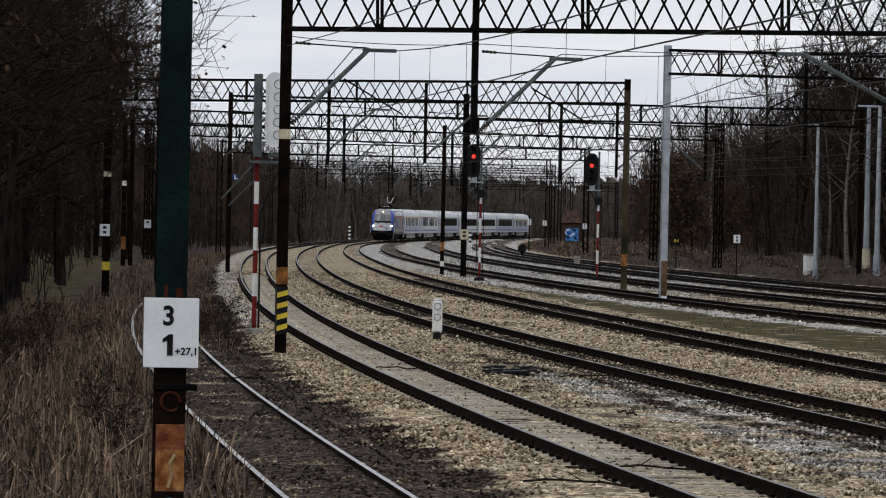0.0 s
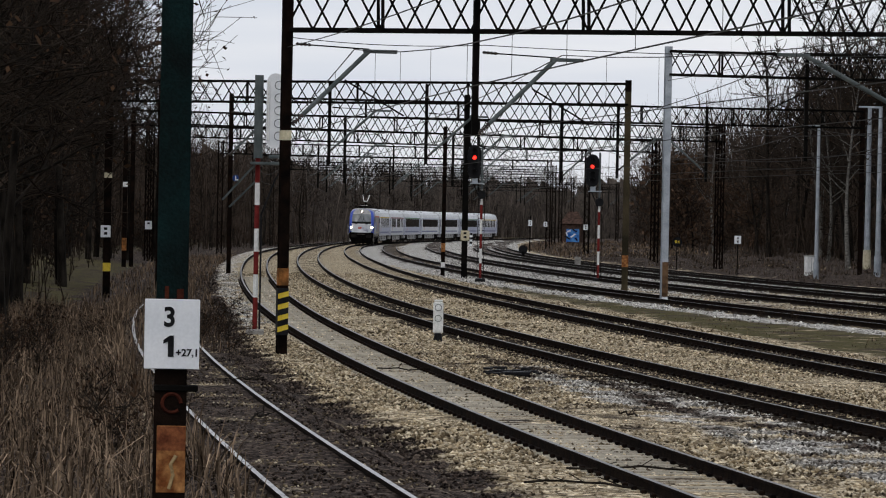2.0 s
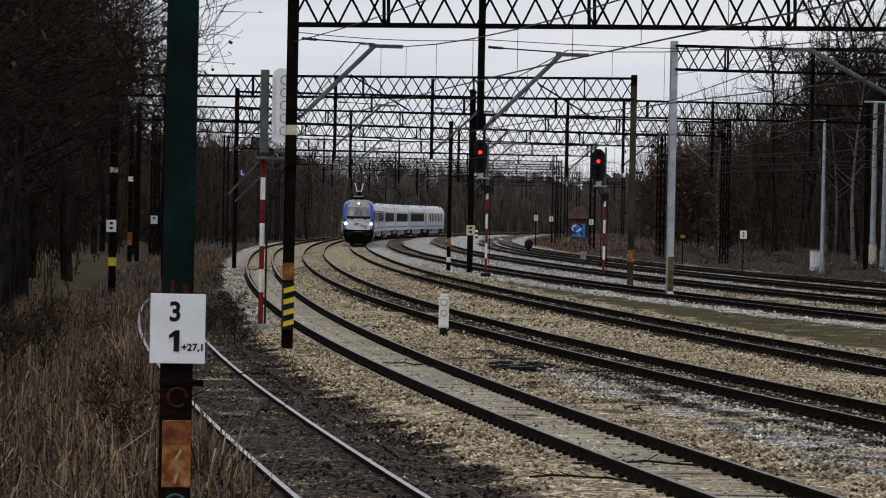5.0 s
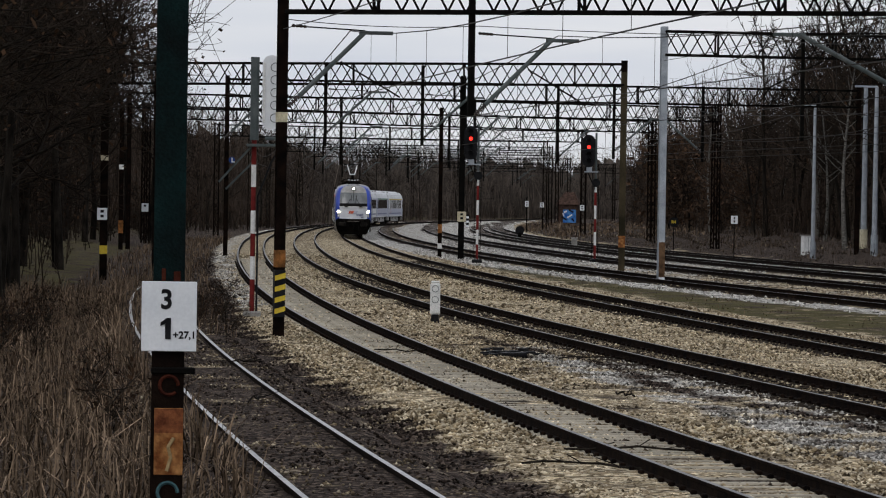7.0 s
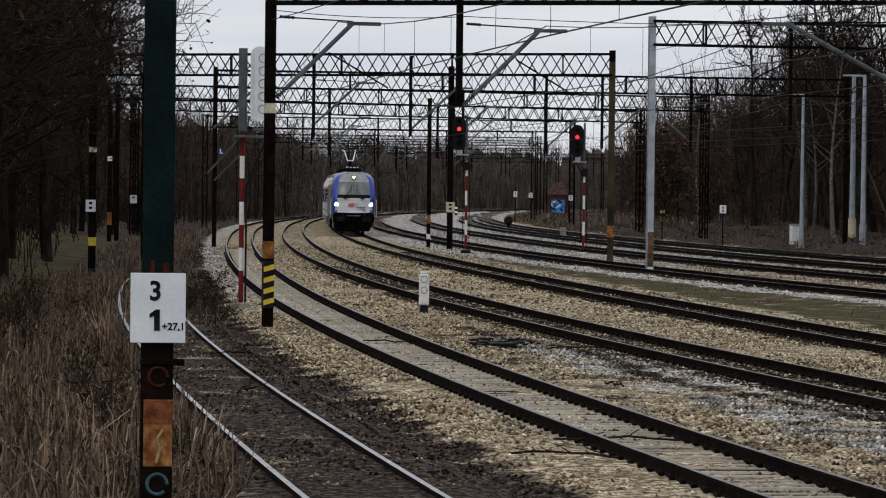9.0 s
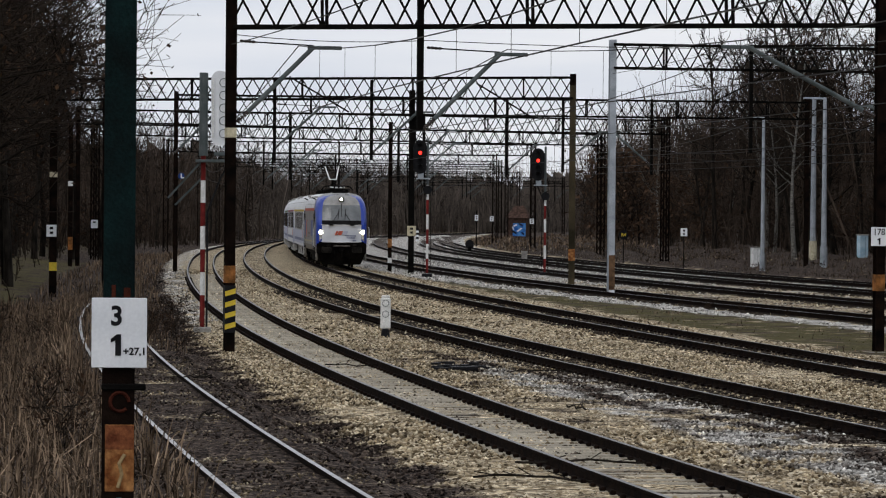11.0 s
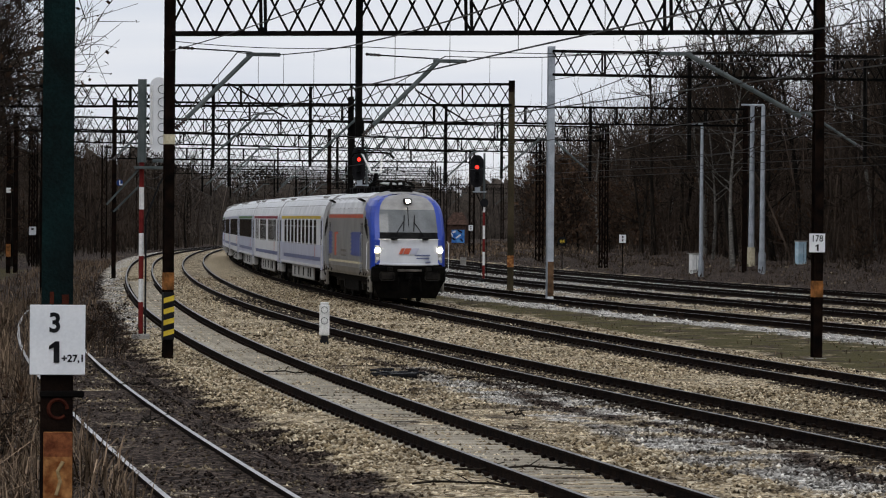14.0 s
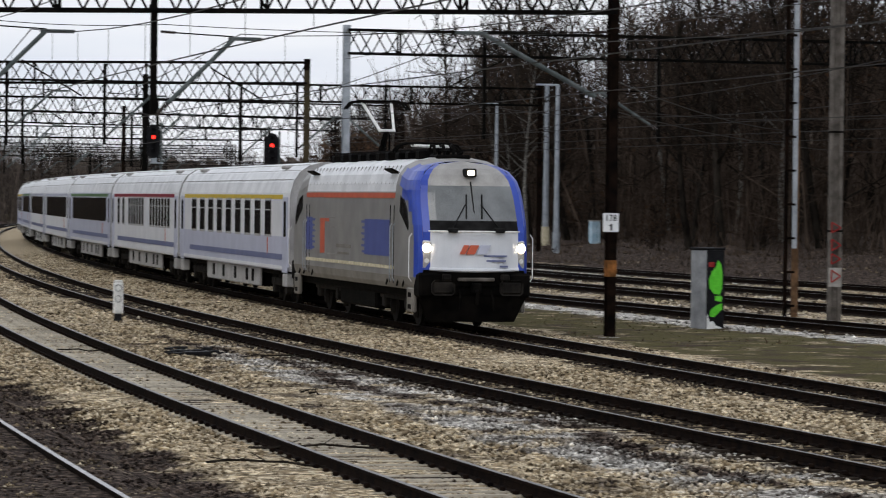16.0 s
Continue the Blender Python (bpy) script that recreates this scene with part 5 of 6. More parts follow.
def distance_ridge(pts, h, jag, span=(0, 1), gain=(1, 1)):
    """A ragged mass of far woods along a line of the plan, its height changing with distance."""
    g, top = Geo(), []
    line = []
    for a, b in zip(pts[:-1], pts[1:]):
        n = max(2, int(math.dist(a, b) / 0.45))
        line += [(a[0] + (b[0] - a[0]) * i / n, a[1] + (b[1] - a[1]) * i / n) for i in range(n)]
    v = []
    for i, (x, y) in enumerate(line):
        z = h * float(np.interp(y, span, gain)) + jag * (noise.noise((x * 0.12, y * 0.12, 7)) * 1.4 + noise.noise((x * 0.5, y * 0.5, 2)) * 0.8 + float(rng.uniform(-1.3, 0.8)))
        v += [(x, y, -0.5), (x, y, z), (x + 4, y + 4, z - 3), (x + 4, y + 4, -0.5)]
    fs = [(i * 4 + k, i * 4 + 4 + k, i * 4 + 5 + k, i * 4 + 1 + k) for i in range(len(line) - 1) for k in range(3)]
    g.add(v, fs)
    return g


lone("backdrop", distance_ridge([(95, 110), (76, 170), (70, 230), (62, 300), (58, 380), (60, 480), (72, 620), (90, 800)], 10.0, 2.6, (230, 330, 480, 800), (1.65, 1.35, 1.2, 1.35)), M_FARWOOD, "dark bare woods in the distance", "woods", kind="structure")
lone("backdrop", distance_ridge([(-40, 120), (-46, 200), (-50, 300), (-48, 420), (-42, 520), (-34, 640), (-30, 805)], 6.8, 2.2, (250, 420, 800), (1.0, 1.6, 1.75)), M_FARWOOD, "dark bare woods in the distance", "woods", kind="structure")
lone("backdrop", distance_ridge([(-60, 800), (0, 806), (60, 806), (120, 800)], 10.6, 2.4), M_FARWOOD, "dark bare woods in the distance", "woods", kind="structure")


def blades(name, n, xs, ys, keep, h0, h1, lean, material, label, wide=0.012):
    """Thin bent blades scattered over the ground."""
    x, y = rng.uniform(*xs, n), rng.uniform(*ys, n)
    ok = keep(x, y)
    x, y = x[ok], y[ok]
    z, _ = ground_form(x, y)
    k = len(x)
    hh = rng.uniform(h0, h1, k)
    az, ln = rng.uniform(0, 2 * math.pi, k), rng.uniform(0, lean, k)
    ax, ay = np.cos(az), np.sin(az)
    ln = ln * rng.uniform(0.3, 1.3, k)
    base = np.stack([x, y, z - 0.04], 1)
    mid = base + np.stack([ax * ln * hh * 0.35, ay * ln * hh * 0.35, hh * 0.6], 1)
    tip = base + np.stack([ax * ln * hh, ay * ln * hh, hh * np.clip(1 - 0.3 * ln, 0.15, 1)], 1)
    side = np.stack([-ay, ax, np.zeros(k)], 1) * wide
    v = np.stack([base - side, base + side, mid + side * 0.8, mid - side * 0.8, tip + side * 0.2, tip - side * 0.2], 1).reshape(-1, 3)
    i = (np.arange(k) * 6)[:, None]
    f = np.concatenate([i + np.array([[0, 1, 2, 3]]), i + np.array([[3, 2, 4, 5]])], 0)
    ob = new(name, raw_mesh(name, v, f, material))
    return tagged(ob, label, "grass", kind="stuff")


def left_of(line, lo, hi):
    def keep(x, y):
        d, s = side_of(x, y, LINE[line])
        return (-d > lo) & (-d < hi)
    return keep


blades("dry_grass", 46000, (-17, -2), (36, 128), left_of("A", 1.1, 12), 0.2, 0.9, 2.2, M_DRY, "tall dry brown grass and weeds")
blades("dry_weeds", 15000, (-26, -6), (112, 300), lambda x, y: left_of("B", 2.3, 7.5)(x, y), 0.1, 0.55, 1.4, M_DRY, "dry brown weeds along the ballast shoulder", 0.02)
blades("dry_weeds", 9000, (-13, -3), (84, 215), lambda x, y: left_of("B", 3.0, 6.0)(x, y), 0.15, 0.6, 0.8, M_DRY, "dry brown weeds beside the ballast")
blades("strip_tufts", 16000, (0, 42), (84, 190), lambda x, y: (side_of(x, y, LINE["D"])[0] > 2.9) & (side_of(x, y, LINE["E"])[0] < -2.9) & (np.sin(x * 2.1 + y * 0.7) + np.sin(y * 0.9 - x * 0.6) + rng.normal(0, 0.5, len(x)) > 0.9), 0.06, 0.2, 1.8, M_DRY, "dry brown tufts on the strip between tracks", 0.014)
blades("strip_grass", 36000, (-5, 42), (84, 230), lambda x, y: (side_of(x, y, LINE["D"])[0] > 2.9) & (side_of(x, y, LINE["E"])[0] < -2.9), 0.02, 0.075, 1.6, M_MOSS, "short olive grass on the strip between tracks", 0.028)
blades("bank_grass", 16000, (8, 50), (320, 520), lambda x, y: (side_of(x, y, LINE["H"])[0] > 3.0) & (side_of(x, y, LINE["H"])[0] < 20), 0.1, 0.5, 1.6, M_DRY, "dry grass along the far bank", 0.035)
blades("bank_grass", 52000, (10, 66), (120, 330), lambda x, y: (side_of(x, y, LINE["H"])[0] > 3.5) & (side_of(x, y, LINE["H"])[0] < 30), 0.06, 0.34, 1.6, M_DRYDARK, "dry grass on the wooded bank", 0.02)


# ---- loose stones ----
def stones(name, n, xs, ys, keep, r0, r1, label):
    x, y = rng.uniform(*xs, n), rng.uniform(*ys, n)
    ok = keep(x, y)
    x, y = x[ok], y[ok]
    z, cov = ground_form(x, y)
    k = len(x)
    r = rng.uniform(r0, r1, k)[:, None, None]
    octa = np.array([(1, 0, 0), (-1, 0, 0), (0, 1, 0), (0, -1, 0), (0, 0, 1), (0, 0, -1)], float)
    v = octa[None] * rng.uniform(0.6, 1.25, (k, 6, 1)) + rng.normal(0, 0.18, (k, 6, 3))
    a = rng.uniform(0, 2 * math.pi, k)
    c, s = np.cos(a)[:, None], np.sin(a)[:, None]
    v = np.stack([v[..., 0] * c - v[..., 1] * s, v[..., 0] * s + v[..., 1] * c, v[..., 2] * 0.75], -1) * r + np.stack([x, y, z + 0.012], 1)[:, None]
    t = np.array([(0, 2, 4), (2, 1, 4), (1, 3, 4), (3, 0, 4), (2, 0, 5), (1, 2, 5), (3, 1, 5), (0, 3, 5)])
    f = (t[None] + (np.arange(k) * 6)[:, None, None]).reshape(-1, 3)
    me = raw_mesh(name, v.reshape(-1, 3), f, M_STONE)
    at = me.attributes.new("cover", "FLOAT_COLOR", "POINT")
    cc = np.repeat(np.concatenate([cov, np.ones((k, 1))], 1), 6, 0)
    cc[:, 1] = 0
    if name == "bank_litter":
        cc[:, 0] = 0.62
    if name == "siding_stones":
        cc[:, 0] = 0.62
    if name == "white_stones":
        cc[:, 0], cc[:, 2] = 0, 1
    at.data.foreach_set("color", cc.astype(np.float32).ravel())
    return tagged(new(name, me), label, "ballast", kind="stuff")


def on_ballast(x, y):
    dB, dE, dD = side_of(x, y, LINE["B"])[0], side_of(x, y, LINE["E"])[0], side_of(x, y, LINE["D"])[0]
    free = np.ones(len(x), bool)
    for key in "BCD":
        d = side_of(x, y, LINE[key])[0]
        free &= np.abs(np.abs(d) - 0.7535) > 0.11
    return (dB > -3.4) & (dD < 2.7) & free


stones("ballast_stones", 72000, (-7, 16), (40, 96), on_ballast, 0.022, 0.05, "loose tan and grey ballast stones")
stones("ballast_stones", 42000, (-16, 16), (96, 210), on_ballast, 0.035, 0.065, "loose tan and grey ballast stones further on")
stones("siding_stones", 46000, (-11, 6), (40, 118), lambda x, y: (np.abs(side_of(x, y, LINE["A"], -80, 76)[0]) < 2.6) & (np.abs(np.abs(side_of(x, y, LINE["A"], -80, 76)[0]) - 0.7535) > 0.1), 0.015, 0.035, "fine dirty stones and cinders on the siding")
stones("bank_litter", 14000, (6, 60), (140, 520), lambda x, y: (side_of(x, y, LINE["H"])[0] > 2.5) & (side_of(x, y, LINE["H"])[0] < 16), 0.03, 0.09, "stones and litter scattered on the bank")
def in_yard(x, y):
    free = (side_of(x, y, LINE["E"])[0] > -1.1) & (side_of(x, y, LINE["H"])[0] < 3.0)
    for key in "EFGH":
        if key in LINE:
            free &= np.abs(np.abs(side_of(x, y, LINE[key])[0]) - 0.7535) > 0.12
    return free


stones("yard_stones", 52000, (0, 44), (96, 300), in_yard, 0.035, 0.07, "dirty grey-brown stones between the far tracks")
stones("white_stones", 12000, (-4, 30), (84, 230), lambda x, y: (side_of(x, y, LINE["E"])[0] > -3.3) & (side_of(x, y, LINE["E"])[0] < -1.1), 0.04, 0.08, "pale ballast stones along the far tracks")


# ---- litter on the tracks ----
def fallen_branch(x, y, length, turn, seed):
    r = np.random.default_rng(seed)
    g = Geo()
    pts = [(i * length / 6, float(r.normal(0, 0.06)) * length * 0.3, 0.03 + abs(float(r.normal(0, 0.05)))) for i in range(7)]
    g.path(pts, 0.016, 5)
    for q in pts[1:-1]:
        e = (q[0] + float(r.uniform(0.1, 0.4)) * length * 0.5, q[1] + float(r.normal(0, 0.25)) * length * 0.5, q[2] + float(r.uniform(0, 0.15)))
        g.path([q, e], 0.008, 4)
    lone("fallen_branch", g, M_BARK, "thin dead branch lying in the ballast", "branch", pose(x, y, height(x, y) + 0.02, 0, 0, turn), "fallen branches")


for k, (x, y, ln_, tu) in enumerate(((1.7, 48.5, 2.2, 20), (2.6, 45.5, 1.6, 160), (-1.4, 79.0, 1.4, 5), (3.4, 62.0, 1.5, 100), (2.6, 77.0, 1.8, 12), (5.4, 66.0, 1.3, 30), (-4.1, 70.0, 1.2, 60), (-3.0, 57.0, 1.4, 80))):
    fallen_branch(x, y, ln_, tu, 40 + k)
g = Geo()
r = np.random.default_rng(9)
for _ in range(26):
    c = (float(r.normal(0, 0.3)), float(r.normal(0, 0.9)), float(r.uniform(0.02, 0.1)))
    g.box(c, (float(r.uniform(0.1, 0.3)), float(r.uniform(0.1, 0.4)), float(r.uniform(0.03, 0.08))), 0, 0.01, Matrix.Rotation(float(r.uniform(0, 3)), 3, "Z"))
lone("debris_heap", g, M_BLACK, "heap of black sodden debris between the tracks", "debris", pose(1.5, 79.5, -0.22), kind="stuff")


# ---- train ----
M_LGREY = mat("grey_vehicle_paint", (0.21, 0.203, 0.19), (0.28, 0.272, 0.255), 1.2, 0.42, 0.1, 0.02, vary=0.08)
M_LDGREY = mat("dirty_grey_sill_paint", (0.18, 0.166, 0.145), (0.25, 0.232, 0.205), 1.5, 0.5, 0.05, 0.03, vary=0.12)
M_LBLUE = mat("bright_blue_paint", (0.013, 0.043, 0.324), (0.018, 0.058, 0.396), 1.5, 0.32, 0, 0.01, vary=0.06)
M_DBLUE = mat("blue_lettering_field", (0.055, 0.075, 0.25), (0.075, 0.1, 0.3), 1.5, 0.45, 0, 0.01, vary=0.06)
M_LWHITE = mat("white_nose_paint", (0.58, 0.6, 0.64), (0.68, 0.7, 0.73), 1.5, 0.35, 0, 0.01, vary=0.05)
M_SILVER = mat("silver_roof_paint", (0.62, 0.63, 0.64), (0.78, 0.79, 0.8), 1.0, 0.5, 0.1, 0.03, vary=0.1)
M_CAPGREY = mat("grimy_grey_roof_front", (0.27, 0.262, 0.25), (0.38, 0.372, 0.355), 1.5, 0.5, 0, 0.03)
M_UNDER = mat("black_underframe", (0.0025, 0.0025, 0.0025), (0.008, 0.007, 0.006), 3.0, 0.75, 0.1, 0.15, spec=0.02)
M_BOGIE = mat("dusty_bogie_steel", (0.007, 0.0065, 0.006), (0.024, 0.021, 0.018), 4.0, 0.8, 0.1, 0.2)
M_GLASS = mat("dark_tinted_glass", (0.012, 0.013, 0.014), (0.02, 0.021, 0.022), 1.0, 0.08, 0, 0)
M_SCREEN = mat("windscreen_glass", (0.1, 0.108, 0.11), (0.2, 0.21, 0.215), 0.8, 0.08, 0, 0)
M_REDSTRIPE = mat("red_orange_stripe", (0.5, 0.09, 0.045), (0.58, 0.12, 0.06), 2.0, 0.45, 0, 0.01, vary=0.06)
M_YSTRIPE = mat("yellow_class_stripe", (0.55, 0.4, 0.05), (0.65, 0.48, 0.08), 2.0, 0.5, 0, 0.01, vary=0.06)
M_RSTRIPE = mat("dark_red_stripe", (0.2, 0.02, 0.035), (0.28, 0.035, 0.05), 2.0, 0.5, 0, 0.01, vary=0.06)
M_GSTRIPE = mat("green_stripe", (0.1, 0.19, 0.09), (0.14, 0.24, 0.12), 2.0, 0.5, 0, 0.01, vary=0.06)
M_CWHITE = mat("white_coach_paint", (0.68, 0.69, 0.71), (0.78, 0.79, 0.81), 1.0, 0.4, 0, 0.01, vary=0.07)
M_CLILAC = mat("pale_blue_grey_coach_paint", (0.46, 0.48, 0.58), (0.54, 0.56, 0.67), 1.0, 0.42, 0, 0.01, vary=0.07)
M_CBLUE = mat("slate_blue_stripe", (0.12, 0.14, 0.26), (0.16, 0.18, 0.32), 1.0, 0.45, 0, 0.01, vary=0.06)
M_SKIRT = mat("dusty_grey_skirt", (0.33, 0.325, 0.315), (0.46, 0.455, 0.445), 1.5, 0.6, 0, 0.03)
M_LIGHT = mat("lit_headlamp", (0.9, 0.88, 0.8), (1, 0.96, 0.88), 2, 0.3, 0, 0, glow=((1.0, 0.84, 0.6), 22.0))
M_RUBBER = mat("black_rubber", (0.01, 0.01, 0.01), (0.02, 0.02, 0.02), 4, 0.8, 0, 0.05, spec=0.02)


def wheelset(parent, x, r, name="wheelset"):
    g = Geo()
    g.tube((0, -0.9, 0), (0, 0.9, 0), 0.09, None, 8)
    for y in (-0.75, 0.75):
        g.tube((0, y - 0.065, 0), (0, y + 0.065, 0), r, None, 24)
        g.tube((0, y * 0.955 - 0.015, 0), (0, y * 0.955 + 0.015, 0), r + 0.03, None, 24)
        for k in range(6):
            a = math.pi * k / 3
            g.box((math.cos(a) * r * 0.6, y + (0.07 if y > 0 else -0.07), math.sin(a) * r * 0.6), (0.12, 0.02, 0.05), 0, 0, Matrix.Rotation(-a, 3, "Y"))
    return part(name, g, M_BOGIE, parent, m=pose(x, 0, r))


def bogie(parent, x, base, r):
    g = Geo()
    for y in (-1.05, 1.05):
        g.box((0, y, r + 0.18), (base + 1.1, 0.16, 0.24), 0, 0.03)
        for dx in (-base / 2, base / 2):
            g.box((dx, y, r), (0.42, 0.2, 0.36), 0, 0.04)
            g.tube((dx - 0.3, y, r + 0.1), (dx - 0.3, y, r + 0.5), 0.09, None, 8)
            g.tube((dx + 0.3, y, r + 0.1), (dx + 0.3, y, r + 0.5), 0.09, None, 8)
            g.box((dx + 0.62, y * 0.95, r - 0.1), (0.1, 0.14, 0.5), 0, 0.02)
        g.tube((-0.5, y, r + 0.35), (0.4, y, r + 0.05), 0.06, None, 8)
    g.box((0, 0, r + 0.2), (0.7, 2.1, 0.3), 0, 0.03)
    b = part("bogie", g, M_BOGIE, parent, m=pose(x, 0, 0))
    return [wheelset(b, -base / 2, r), wheelset(b, base / 2, r)]


# half profile of the locomotive from sill to roof ridge
LP = [(1.40, 0.98), (1.46, 1.1), (1.5, 1.3), (1.5, 1.75), (1.5, 2.2), (1.5, 2.62), (1.49, 2.95), (1.48, 3.24), (1.45, 3.5), (1.38, 3.76), (1.22, 3.99), (0.94, 4.14), (0.5, 4.23), (0.0, 4.26)]


# the same behind the cabs, where the eaves stand higher
LM = [(y, float(np.interp(z, (0, 2.62, 3.24, 3.5, 4.26), (0, 2.62, 3.46, 3.68, 4.38)))) for y, z in LP]


def nose_x(z):
    """How far forward the cab front stands at a height."""
    return float(np.interp(z, (0.9, 1.5, 2.45, 2.7, 3.3, 3.62, 3.9, 4.1, 4.26), (9.55, 9.62, 9.57, 9.47, 9.1, 8.9, 8.66, 8.4, 7.9)))


def loco_body(t, end):
    """One half of the locomotive shell with its cab; end is +1 (front) or -1 (rear)."""
    buckets = {(k, sg): Geo() for k in ("sill_panel", "corner_fairing", "roof_front", "cab_side") for sg in (1, -1)}
    us = [0, 0.06, 0.12, 0.18, 0.24] + [0.3 + 0.035 * k for k in range(21)]
    squeeze = np.interp(us, (0, 0.5, 0.72, 0.86, 0.95, 1.0), (1, 1, 0.995, 0.975, 0.935, 0.87))
    rows = []
    for u, q in zip(us, squeeze):
        row = []
        for (y, z), (_, zm) in zip(LP, LM):
            xf = nose_x(z) - 0.28
            row.append((end * (6.6 + (xf - 6.6) * u), y * q, z + (zm - z) * max(0.0, 1 - u / 0.55)))
        rows.append(row)
    n = len(LP)
    for i in range(len(us) - 1):
        for k in range(n - 1):
            zc = (LP[k][1] + LP[k + 1][1]) / 2
            if zc < 1.3:
                b = "sill_panel"
            elif abs(rows[i][k][0] + rows[i + 1][k + 1][0]) / 2 > 9.0 - (end > 0) * 9.0 + (end > 0) * float(np.interp(zc, (1.3, 2.5, 2.8, 3.1, 3.3, 3.5, 3.9, 4.3), (9.0, 8.9, 8.7, 8.3, 7.6, 7.0, 6.95, 7.4))):
                b = "corner_fairing"
            elif zc > 4.1:
                b = "roof_front"
            else:
                b = "cab_side"
            for sg in (1, -1):
                quad = [rows[i][k], rows[i + 1][k], rows[i + 1][k + 1], rows[i][k + 1]]
                buckets[(b, sg)].add([(x, y * sg, z) for x, y, z in quad], [(0, 1, 2, 3) if sg * end > 0 else (3, 2, 1, 0)])
    for k, mm in (("sill_panel", M_LDGREY), ("corner_fairing", M_LBLUE), ("roof_front", M_CAPGREY), ("cab_side", M_LGREY)):
        for sg in (1, -1):
            part(k, buckets[(k, sg)], mm, t, smooth=k == "corner_fairing")
    # front face: columns across, slightly bulged
    cols = np.linspace(-1, 1, 16)
    front = {k: Geo() for k in ("nose_panel", "windscreen", "brow", "blue_edge", "wiper_apron", "lower_apron")}
    zs = [1.1, 1.3, 1.5, 1.75, 2.2, 2.45, 2.74, 2.95, 3.22, 3.45, 3.62, 3.76, 3.9, 4.05, 4.16, 4.26]
    def face(c, z):
        half = float(np.interp(z, [q[1] for q in LP], [q[0] for q in LP])) * 0.87
        return (end * (nose_x(z) - 0.28 + 0.28 * (1 - abs(c) ** 2.2)), half * c, z)
    for a, b in zip(zs[:-1], zs[1:]):
        for c0, c1 in zip(cols[:-1], cols[1:]):
            zc, cc = (a + b) / 2, abs(c0 + c1) / 2
            if zc < 1.5:
                k = "lower_apron"
            elif cc > 0.8:
                k = "blue_edge"
            elif zc < 2.45:
                k = "nose_panel"
            elif zc < 2.7:
                k = "wiper_apron"
            elif zc < 3.6:
                k = "windscreen"
            else:
                k = "brow"
            front[k].add([face(c0, a), face(c1, a), face(c1, b), face(c0, b)], [(0, 1, 2, 3) if end > 0 else (3, 2, 1, 0)])
    part("nose_panel", front["nose_panel"], M_LWHITE, t, "white lower nose panel", smooth=True)
    part("nose_lip", Geo().path([(end * (nose_x(1.53) - 0.26 + 0.28 * (1 - abs(c) ** 2.2)), 1.2 * c, 1.53 - 0.03 * (1 - c * c)) for c in (-0.95, -0.6, -0.3, 0, 0.3, 0.6, 0.95)], 0.05, 6), M_LWHITE, t)
    part("windscreen", front["windscreen"], M_SCREEN, t, "large raked windscreen", smooth=True)
    part("lower_apron", front["lower_apron"], M_UNDER, t)
    part("wiper_apron", front["wiper_apron"], M_RUBBER, t)
    part("brow", front["brow"], M_CAPGREY, t, "grimy grey brow above the windscreen", smooth=True)
    part("blue_edge", front["blue_edge"], M_LBLUE, t, smooth=True)
    # lamps
    for sg in (-1, 1):
        hous = part("headlamp", Geo().box((0, 0, 0), (0.14, 0.24, 0.72), 0, 0.03), M_OLDWHITE, t, "headlamp unit in the blue corner", pose(end * 9.3, sg * 1.19, 1.88, 0, 0, end * sg * 20))
        part("lamp_glass", Geo().box((end * 0.068, 0, 0), (0.02, 0.19, 0.66), 0, 0.006), M_CAPGREY, hous)
        part("main_beam", Geo().tube((end * 0.06, 0, 0.17), (end * 0.1, 0, 0.17), 0.108, None, 18), M_LIGHT if end > 0 else M_LAMPGLASS, hous, "lit headlamp" if end > 0 else "")
        part("tail_light", Geo().tube((end * 0.06, 0, -0.15), (end * 0.09, 0, -0.15), 0.06, None, 14), M_OLDWHITE, hous)
        part("grab_rail", Geo().path([(end * 9.0, sg * 1.53, 1.2), (end * 9.0, sg * 1.6, 1.3), (end * 9.0, sg * 1.6, 2.3), (end * 9.0, sg * 1.53, 2.4)], 0.014, 6), M_OLDWHITE, t)
        part("buffer", Geo().tube((end * 9.2, sg * 0.875, 1.06), (end * 9.75, sg * 0.875, 1.06), 0.13, None, 12).box((end * 9.8, sg * 0.875, 1.06), (0.08, 0.6, 0.38), 0, 0.08), M_BOGIE, t)
        # cab side window, pointed at the lower front corner
        wv = [(end * 7.3, 2.95), (end * 8.4, 2.48), (end * 8.42, 2.66), (end * 8.2, 3.0), (end * 7.8, 3.26), (end * 7.3, 3.36)]
        g = Geo()
        yo = [1.505 if z < 2.7 else float(np.interp(z, [q[1] for q in LP], [q[0] for q in LP])) + 0.012 for _, z in wv]
        g.add([(x, sg * (y + 0.012), z) for (x, z), y in zip(wv, yo)] + [(x, sg * (y - 0.03), z) for (x, z), y in zip(wv, yo)], [tuple(range(6)), tuple(range(6, 12))[::-1]] + [(i, (i + 1) % 6, 6 + (i + 1) % 6, 6 + i) for i in range(6)])
        part("cab_window", g, M_GLASS, t)
        part("step_panel", Geo().box((end * 8.45, sg * 1.4, 0.72), (0.75, 0.12, 0.62), 0, 0.03), M_LDGREY, t, "grey step panel below the cab")
        for z in (0.55, 0.85):
            part("step_hole", Geo().box((end * 8.45, sg * 1.462, z), (0.4, 0.01, 0.12)), M_UNDER, t)
